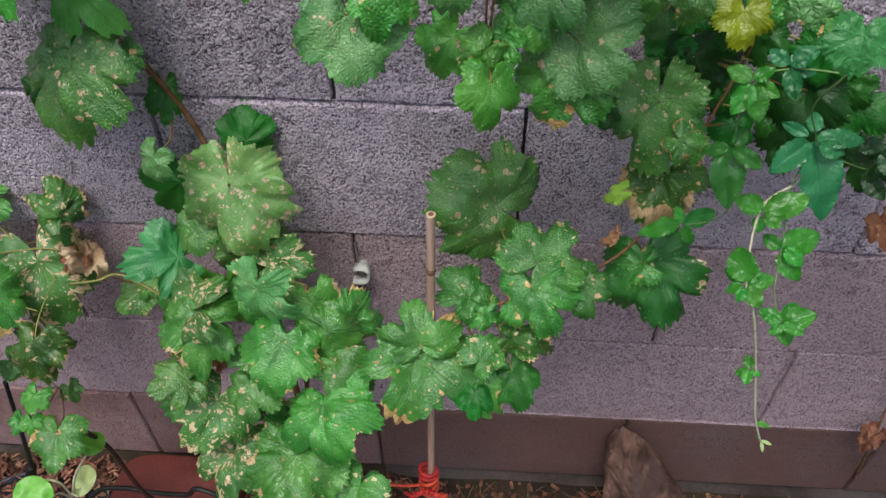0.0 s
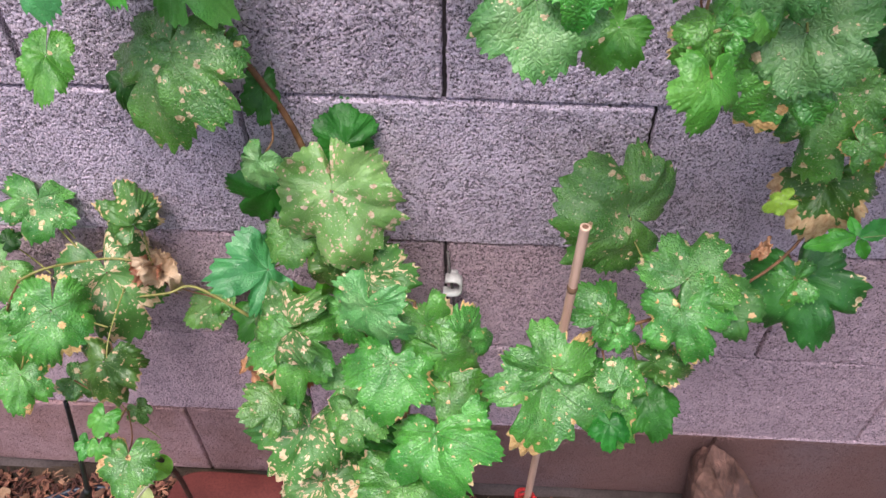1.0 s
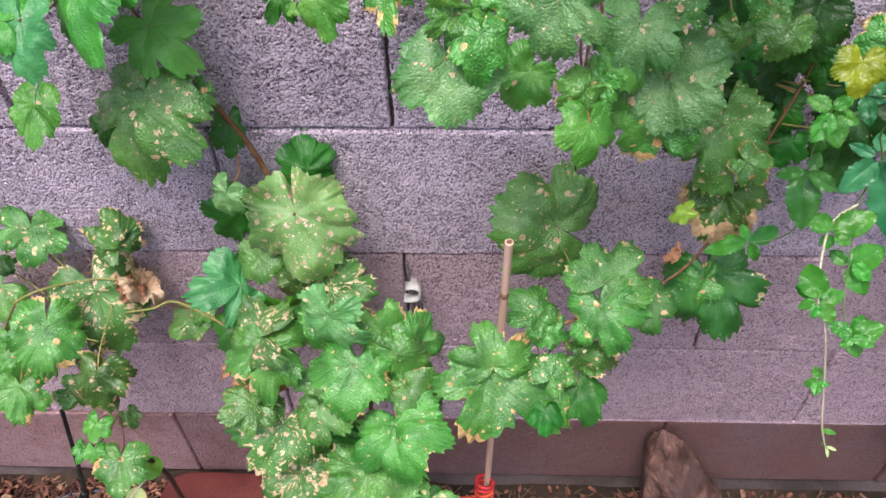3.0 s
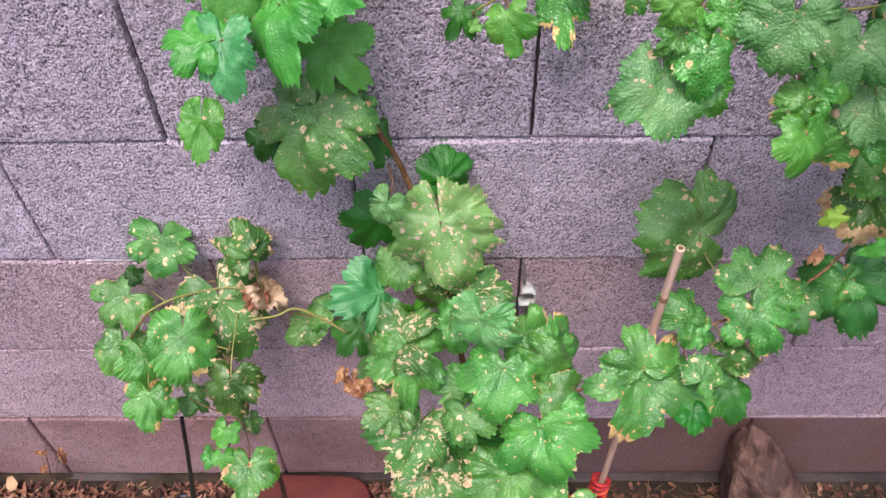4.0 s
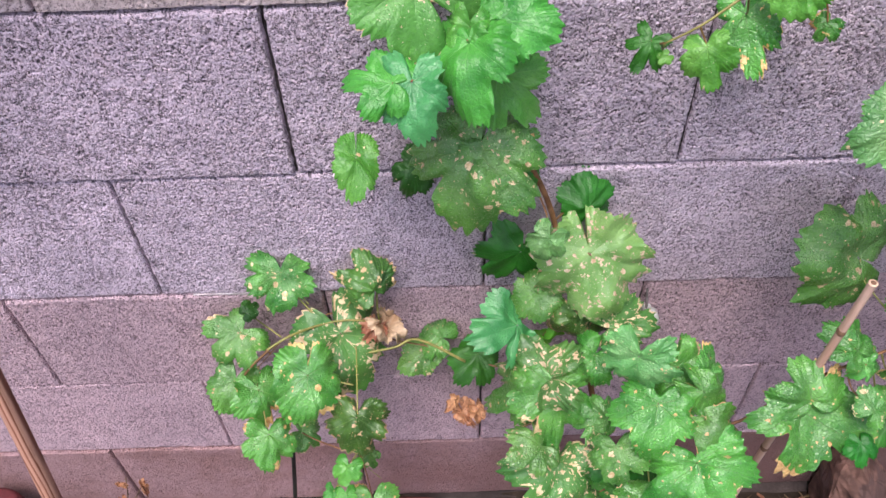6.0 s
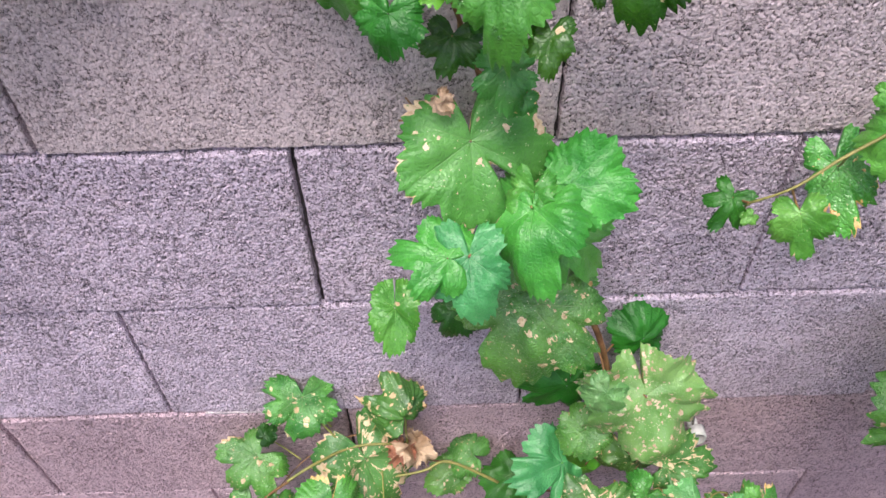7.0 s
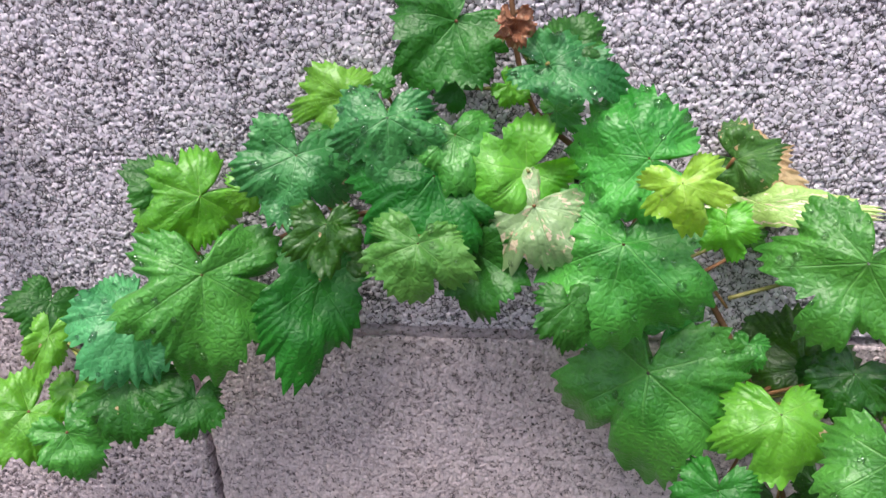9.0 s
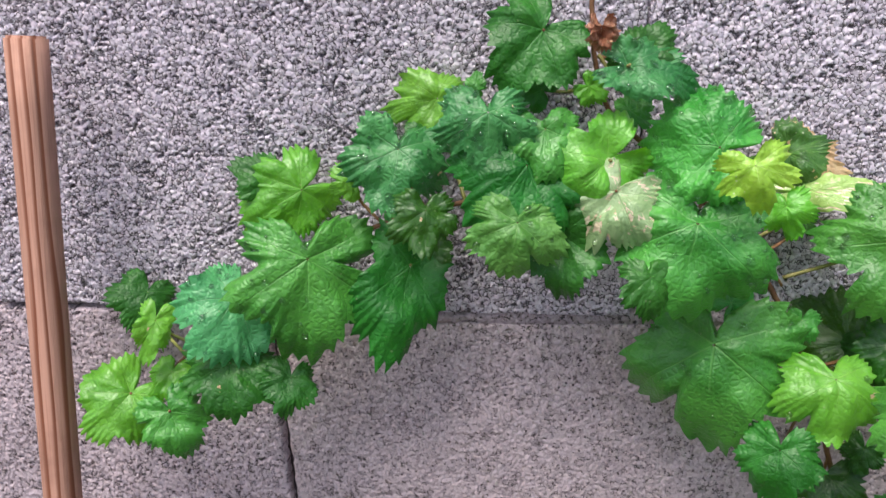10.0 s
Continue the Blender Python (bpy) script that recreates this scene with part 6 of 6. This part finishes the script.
WEED = thing("dry_weed", (-0.248, 0.003, -0.020), "small dry tan weed with withered leaves at the wall foot", "weed")
dead_leaf(WEED, (-0.197, -0.030, 0.133), (-0.210, -0.028, 0.139), (0.37, -0.25, 0.89), 0.45, DRY)
dead_leaf(WEED, (-0.164, -0.030, 0.131), (-0.153, -0.048, 0.120), (0.42, -0.28, 0.86), 0.35, DRY)
dead_leaf(WEED, (-0.215, -0.030, 0.081), (-0.209, -0.039, 0.076), (0.37, -0.23, 0.90), 0.8, DRY)
tube("stalk", [(-0.250, -0.003, -0.030), (-0.202, -0.030, 0.091), (-0.191, -0.020, 0.144)], [0.0012, 0.001, 0.0008], STRAW, WEED, "", 5)
tube("stalk", [(-0.244, -0.004, -0.030), (-0.187, -0.030, 0.090), (-0.169, -0.020, 0.122)], [0.0012, 0.001, 0.0008], STRAW, WEED, "", 5)


# ---------- stakes, pots and small things by the wall ----------
def timber_stake():
    """A square-sawn stake whose foot stands out from the wall and whose top rests near it."""
    st = thing("timber_stake", (-0.206, -0.2245, -0.03), "reddish-brown sawn timber stake leaning on the wall", "stake")
    bm = bmesh.new()
    w, d, ln = 0.0086, 0.0078, 1.446
    box(bm, -w, w, -d, d, -0.05, ln, 0.0014)
    bmesh.ops.subdivide_edges(bm, edges=[e for e in bm.edges if e.calc_length() > 1], cuts=40)
    for v in bm.verts:
        v.co.x += 0.0012 * noise.noise((v.co.z * 6, 0, 0))
        v.co.y += 0.0012 * noise.noise((v.co.z * 5, 4, 0))
    part("stake_body", bm, TIMBER, st)
    st.rotation_euler = (-math.atan(0.1316), math.atan(0.0814), 0.0)


def bamboo_stake():
    st = thing("bamboo_stake", (0.711, -0.2, -0.03), "thin pale bamboo cane stake pushed into the soil", "stake")
    top = 0.885
    v, f = [], []
    heights = [-0.1 + 0.02 * i for i in range(50)]
    heights = [h for h in heights if h < top] + [top]
    lean = 0.017
    nodes = (0.12, 0.37, 0.575, 0.812)
    prof = []
    for h in heights:
        prof.append((h, 0.0045 - 0.0006 * h))
    pts = [(lean * h / top, 0.003 * math.sin(h * 4), h) for h, _ in prof]
    vv, ff = tube_data(pts, [r for _, r in prof], 12)
    part("cane", mesh_of("cane", vv, ff, BAMBOO), None, st)
    for h in nodes:
        r = 0.0045 - 0.0006 * h
        turned("node", [(r * 0.98, h - 0.004), (r * 1.1, h - 0.0015), (r * 1.16, h), (r * 1.08, h + 0.002), (r * 0.98, h + 0.004)], NODE_RING, st, 14,
               m=Matrix.Translation((lean * h / top, 0.003 * math.sin(h * 4), 0)))
    rim = 0.0045 - 0.0006 * top
    turned("cut_end", [(rim * 0.6, top - 0.002), (rim * 1.02, top - 0.001), (rim * 1.05, top + 0.0008), (rim * 0.62, top + 0.001), (rim * 0.55, top + 0.0005)], BAMBOO, st, 14, m=Matrix.Translation((lean, 0.003 * math.sin(top * 4), 0)), label="pale cut end of the cane")
    # no hole is cut: a dark disc paints the shade inside the cane
    turned("hollow", [(rim * 0.1, top + 0.0002), (rim * 0.6, top + 0.0006), (rim * 0.6, top + 0.0012), (rim * 0.1, top + 0.0012)], NODE_RING, st, 12, m=Matrix.Translation((lean, 0.003 * math.sin(top * 4), 0)), label="dark disc standing in for the shade inside the cane")
    tie = thing("twine_tie", (0.715, -0.2, 0.358), "red twine wound and knotted round a bamboo stake", "twine")
    rng = random.Random(4)
    for i in range(5):
        z = 0.338 + 0.012 * i
        ring = [(0.716 + 0.011 * math.cos(a), -0.2 + 0.011 * math.sin(a), z + 0.004 * math.sin(a + i) + 0.0012 * a) for a in [k * 0.7 for k in range(10)]]
        tube("loop", ring, [0.0026] * len(ring), TWINE, tie, sides=6)
    for i in range(7):
        a = rng.uniform(-0.5, 3.6)
        ln = rng.uniform(0.018, 0.034)
        p0 = (0.716, -0.212, 0.36)
        p1 = (0.716 + math.cos(a) * ln * 0.6, -0.222, 0.362 + math.sin(a) * ln * 0.45)
        p2 = (0.716 + math.cos(a) * ln, -0.215, 0.354 + math.sin(a) * ln * 0.3)
        tube("bow_end", [p0, p1, p2], [0.003, 0.0034, 0.0022], TWINE, tie, sides=6)
    tube("cord", [(0.706, -0.208, 0.363), (0.68, -0.214, 0.37), (0.645, -0.215, 0.38), (0.6, -0.2, 0.38), (0.572, -0.185, 0.372)], [0.002] * 5, TWINE, tie, "taut red cord to the vine", 6)


def plant_pot(x, y, radius, rim_z, fill, label, seed):
    pot = thing("plant_pot", (x, y, -0.2), label, "plant pot", "plant pots by the wall")
    h = rim_z + 0.2
    r = radius
    turned("pot_wall", [(r * 0.8, 0.0), (r * 0.95, h - 0.03), (r * 1.0, h - 0.028), (r * 1.03, h - 0.006), (r * 1.02, h), (r * 0.99, h + 0.001), (r * 0.975, h - 0.004), (r * 0.955, h - 0.01), (r * 0.94, h - 0.012), (r * 0.935, h - 0.03), (r * 0.93, h - 0.06), (r * 0.3, h - 0.07)], POT_PLASTIC, pot, 64)
    turned("rim_groove", [(r * 1.034, h - 0.013), (r * 1.042, h - 0.011), (r * 1.042, h - 0.008), (r * 1.03, h - 0.006)], BLACK_PLASTIC, pot, 64)
    n = 20
    v, f = [(0, 0, h - 0.018)], []
    for j in range(1, 7):
        for k in range(n):
            a, q = 2 * math.pi * k / n, r * 0.94 * j / 6
            v.append((q * math.cos(a), q * math.sin(a), h - 0.022 + 0.008 * noise.noise((q * 30 * math.cos(a), q * 30 * math.sin(a), seed))))
    for k in range(n):
        f.append((0, 1 + k, 1 + (k + 1) % n))
    for j in range(5):
        for k in range(n):
            f.append((1 + j * n + k, 1 + (j + 1) * n + k, 1 + (j + 1) * n + (k + 1) % n, 1 + j * n + (k + 1) % n))
    part("potting_soil", mesh_of("potting_soil", v, f, SOIL), None, pot)
    rng = random.Random(seed)
    v, f = [], []
    for _ in range(420 if fill == "chips" else 110):
        a, q = rng.uniform(0, 6.28), r * 0.9 * math.sqrt(rng.random())
        ln, wd = (rng.uniform(0.01, 0.034), rng.uniform(0.0025, 0.007)) if fill == "chips" else (rng.uniform(0.02, 0.07), rng.uniform(0.001, 0.002))
        m = Matrix.Translation((q * math.cos(a), q * math.sin(a), h - 0.014 + rng.uniform(-0.004, 0.008))) @ Euler((rng.gauss(0, 0.3), rng.gauss(0, 0.25), rng.uniform(0, 6.28))).to_matrix().to_4x4()
        b = len(v)
        for u in (-0.5, 0.0, 0.5):
            for sx, sz in ((-1, 0), (1, 0), (1, 0.0018), (-1, 0.0018)):
                v.append(m @ Vector((u * ln, sx * wd * (0.5 if u == 0 else 0.35), sz + 0.1 * ln * (0.25 - u * u))))
        for i in range(2):
            for k in range(4):
                f.append((b + i * 4 + k, b + i * 4 + (k + 1) % 4, b + i * 4 + 4 + (k + 1) % 4, b + i * 4 + 4 + k))
        f.append((b + 3, b + 2, b + 1, b)), f.append((b + 8, b + 9, b + 10, b + 11))
    part("mulch", mesh_of("mulch", v, f, CHIP if fill == "chips" else STRAW, False), None, pot, "bark chips in the pot" if fill == "chips" else "dry straw in the pot")


def saucer(x, y, half, z, tilt):
    s = thing("terracotta_tray", (x, y, z), "dark red terracotta tray lying upside down against the wall foot", "plant tray")
    v, f, n = [], [], 64
    prof = [(1.02, -0.03), (1.035, -0.026), (1.0, -0.004), (0.985, 0.0), (0.96, 0.002), (0.6, 0.003), (0.1, 0.003)]
    for q, h in prof:
        for k in range(n):
            a = 2 * math.pi * k / n
            r = half * q / (abs(math.cos(a)) ** 5 + abs(math.sin(a)) ** 5) ** 0.2
            v.append((r * math.cos(a), r * math.sin(a), h + 0.0015 * noise.noise((math.cos(a) * q * 2, math.sin(a) * q * 2, 0))))
    for i in range(len(prof) - 1):
        for k in range(n):
            f.append((i * n + k, i * n + (k + 1) % n, (i + 1) * n + (k + 1) % n, (i + 1) * n + k))
    f.append(tuple(range(n - 1, -1, -1)))
    f.append(tuple((len(prof) - 1) * n + k for k in range(n)))
    part("dish", mesh_of("dish", v, f, TERRACOTTA), None, s)
    s.rotation_euler = (tilt, 0.02, 0.0)


def clay_pot(x, y, r, h, z):
    p = thing("clay_pot", (x, y, z), "pinkish-red clay pot turned over on the mulch", "pot")
    turned("pot_body", [(r, 0.0), (r * 1.02, 0.005), (r * 1.0, h * 0.25), (r * 0.97, h * 0.27), (r * 0.86, h * 0.9), (r * 0.8, h * 0.97), (r * 0.7, h), (r * 0.2, h)], TERRACOTTA, p, 48)


def rock_slab():
    r = thing("rock", (1.065, -0.08, -0.03), "pointed brown stone slab leaning on the wall", "rock")
    bm = bmesh.new()
    pts = [(-0.093, 0.030, 0.268), (-0.080, 0.050, 0.265), (-0.035, 0.050, 0.220), (0.017, 0.030, 0.151), (0.042, 0.020, 0.116), (0.078, 0.005, 0.050), (0.085, 0.000, -0.010), (-0.098, 0.010, 0.193), (-0.085, -0.010, 0.094), (-0.080, -0.020, -0.010), (-0.060, -0.005, 0.220), (-0.025, -0.038, 0.139), (0.005, -0.070, 0.030), (0.010, -0.080, -0.010), (-0.090, 0.068, 0.180), (-0.065, 0.070, -0.010), (0.035, 0.070, -0.010), (-0.015, 0.068, 0.180), (0.035, 0.060, 0.110)]
    vs = [bm.verts.new((x * 0.9 + 0.006, y, z)) for x, y, z in pts]
    bmesh.ops.convex_hull(bm, input=vs)
    bmesh.ops.delete(bm, geom=[v for v in bm.verts if not v.link_faces], context="VERTS")
    bmesh.ops.subdivide_edges(bm, edges=bm.edges[:], cuts=7, use_grid_fill=True)
    bmesh.ops.triangulate(bm, faces=bm.faces[:])
    for v in bm.verts:
        q = v.co
        # cleaved ledges: heights snapped to steps along a slanting grain
        along = q.x * 0.8 + q.z * 0.35 - q.y * 0.4
        ledge = 0.0022 * (math.floor(along * 42 + 1.2 * noise.noise(q * 14)) % 3) - 0.002
        v.co += v.normal * (ledge + 0.005 * noise.noise(q * 22) + 0.004 * abs(noise.noise(q * 55)) + 0.0015 * noise.noise(q * 130))
    part("slab", bm, ROCK, r, smooth=False)


def irrigation():
    d = thing("drip_stake", (0.12, -0.16, -0.03), "black plastic drip irrigation riser standing in the mulch", "irrigation")
    tube("riser", [(0.123, -0.168, 0.225), (0.140, -0.150, 0.342), (0.151, -0.133, 0.438)], [0.0036, 0.0031, 0.0028], BLACK_PLASTIC, d)
    tube("hub", [(0.12, -0.165, -0.035), (0.108, -0.165, 0.184), (0.128, -0.163, 0.257)], [0.012, 0.011, 0.005], BLACK_PLASTIC, d, sides=14)
    e = thing("drip_emitter", (0.3, -0.13, -0.02), "brown drip emitter stake with a black cap", "irrigation")
    tube("spike", [(0.31, -0.12, -0.03), (0.257, -0.140, 0.126), (0.269, -0.165, 0.328), (0.260, -0.183, 0.419)], [0.0032, 0.0034, 0.0036, 0.0036], BROWN_PLASTIC, e)
    cap = Vector((-0.006, -0.012, 0.006)) + Vector((0.259, -0.186, 0.430))
    tube("cap", [cap + Vector((0.006, 0.002, -0.006)), cap, cap + Vector((-0.007, -0.002, 0.006))], [0.0055, 0.0065, 0.0045], BLACK_PLASTIC, e, sides=10)
    for i in range(5):
        a = i * 1.26 + 0.5
        tube("fin", [cap, cap + Vector((0.0105 * math.cos(a), -0.004, 0.0105 * math.sin(a)))], [0.0026, 0.0014], BLACK_PLASTIC, e, sides=6)
    h = thing("drip_hose", (0.3, -0.13, -0.02), "thin black drip hose snaking over the mulch", "hose")
    tube("hose", [(0.05, -0.2, -0.02), (0.136, -0.120, 0.067), (0.190, -0.110, 0.083), (0.245, -0.115, 0.084), (0.310, -0.125, 0.105), (0.356, -0.130, 0.130), (0.55, -0.16, -0.01), (0.62, -0.13, -0.02)], [0.0042] * 8, BLACK_PLASTIC, h)


def wall_clip():
    c = thing("cable_clip", (0.62, -0.004, 0.556), "white plastic cable clip nailed into a wall joint", "clip")
    v, f = [], []
    line = [(-0.009, 0.011), (-0.002, 0.0135), (0.005, 0.0125), (0.009, 0.008), (0.0095, 0.0), (0.009, -0.007), (0.005, -0.012), (-0.002, -0.0135), (-0.012, -0.013)]
    n, t = len(line) - 1, 0.0014
    for i in range(n + 1):
        a, b = line[max(i - 1, 0)], line[min(i + 1, n)]
        d = Vector((b[1] - a[1], a[0] - b[0])).normalized() * t
        for sg in (-1, 1):
            for yy in (-0.021, -0.007):
                v.append((line[i][0] + sg * d[0], yy, line[i][1] + sg * d[1]))
    for i in range(n):
        b, k = i * 4, i * 4 + 4
        f += [(b, b + 1, k + 1, k), (b + 2, k + 2, k + 3, b + 3), (b, k, k + 2, b + 2), (b + 1, b + 3, k + 3, k + 1)]
    f += [(0, 2, 3, 1), (n * 4, n * 4 + 1, n * 4 + 3, n * 4 + 2)]
    part("hook", mesh_of("hook", v, f, WHITE_PLASTIC), None, c)
    bm = bmesh.new()
    box(bm, -0.006, 0.005, -0.0085, 0.006, -0.004, 0.006, 0.0012)
    part("foot", bm, WHITE_PLASTIC, c)
    k = thing("wall_cable", (0.62, -0.004, 0.5), "thin grey cable hanging from a wall clip down a joint", "cable")
    tube("wire", [(0.613, -0.004, 0.60), (0.616, -0.012, 0.565), (0.62, -0.012, 0.53), (0.621, -0.004, 0.48), (0.62, -0.003, 0.42)], [0.0017] * 5, CABLE, k, sides=6)


timber_stake()
bamboo_stake()
plant_pot(0.02, -0.205, 0.165, -0.008, "chips", "dark blue-black plastic plant pot filled with bark mulch", 3)
plant_pot(0.935, -0.225, 0.15, 0.045, "straw", "dark blue plastic plant pot with soil and dry straw", 8)
saucer(0.256, -0.125, 0.112, 0.016, 0.04)
clay_pot(-0.415, -0.065, 0.058, 0.15, -0.03)
rock_slab()
irrigation()
wall_clip()

# ---------- loose ground litter ----------
strew("bark_mulch", 13000, (-1.0, 0.66, 0.42), lambda r: (r.uniform(0.006, 0.018) + 0.014 * r.random() ** 3, r.uniform(0.0012, 0.0045), r.uniform(0.0006, 0.0018)), CHIP, "reddish-brown bark chip mulch on the soil", 21)
strew("leaf_litter", 120, (-0.9, 0.9, 0.35), lambda r: (r.uniform(0.012, 0.028), r.uniform(0.006, 0.014), 0.0006), LITTER, "dry tan fallen leaves lying on the mulch", 22, 0.012)
strew("straw_litter", 1600, (0.55, 1.9, 0.4), lambda r: (r.uniform(0.01, 0.04), r.uniform(0.0006, 0.0015), 0.0008), STRAW, "thin dry straw and twigs on the soil", 23)
strew("bark_crumbs", 2600, (0.6, 1.9, 0.35), lambda r: (r.uniform(0.004, 0.016), r.uniform(0.002, 0.006), r.uniform(0.001, 0.003)), CHIP, "small dark bark crumbs on the soil", 24)

# ---------- the wall and its blocks ----------
build_wall()
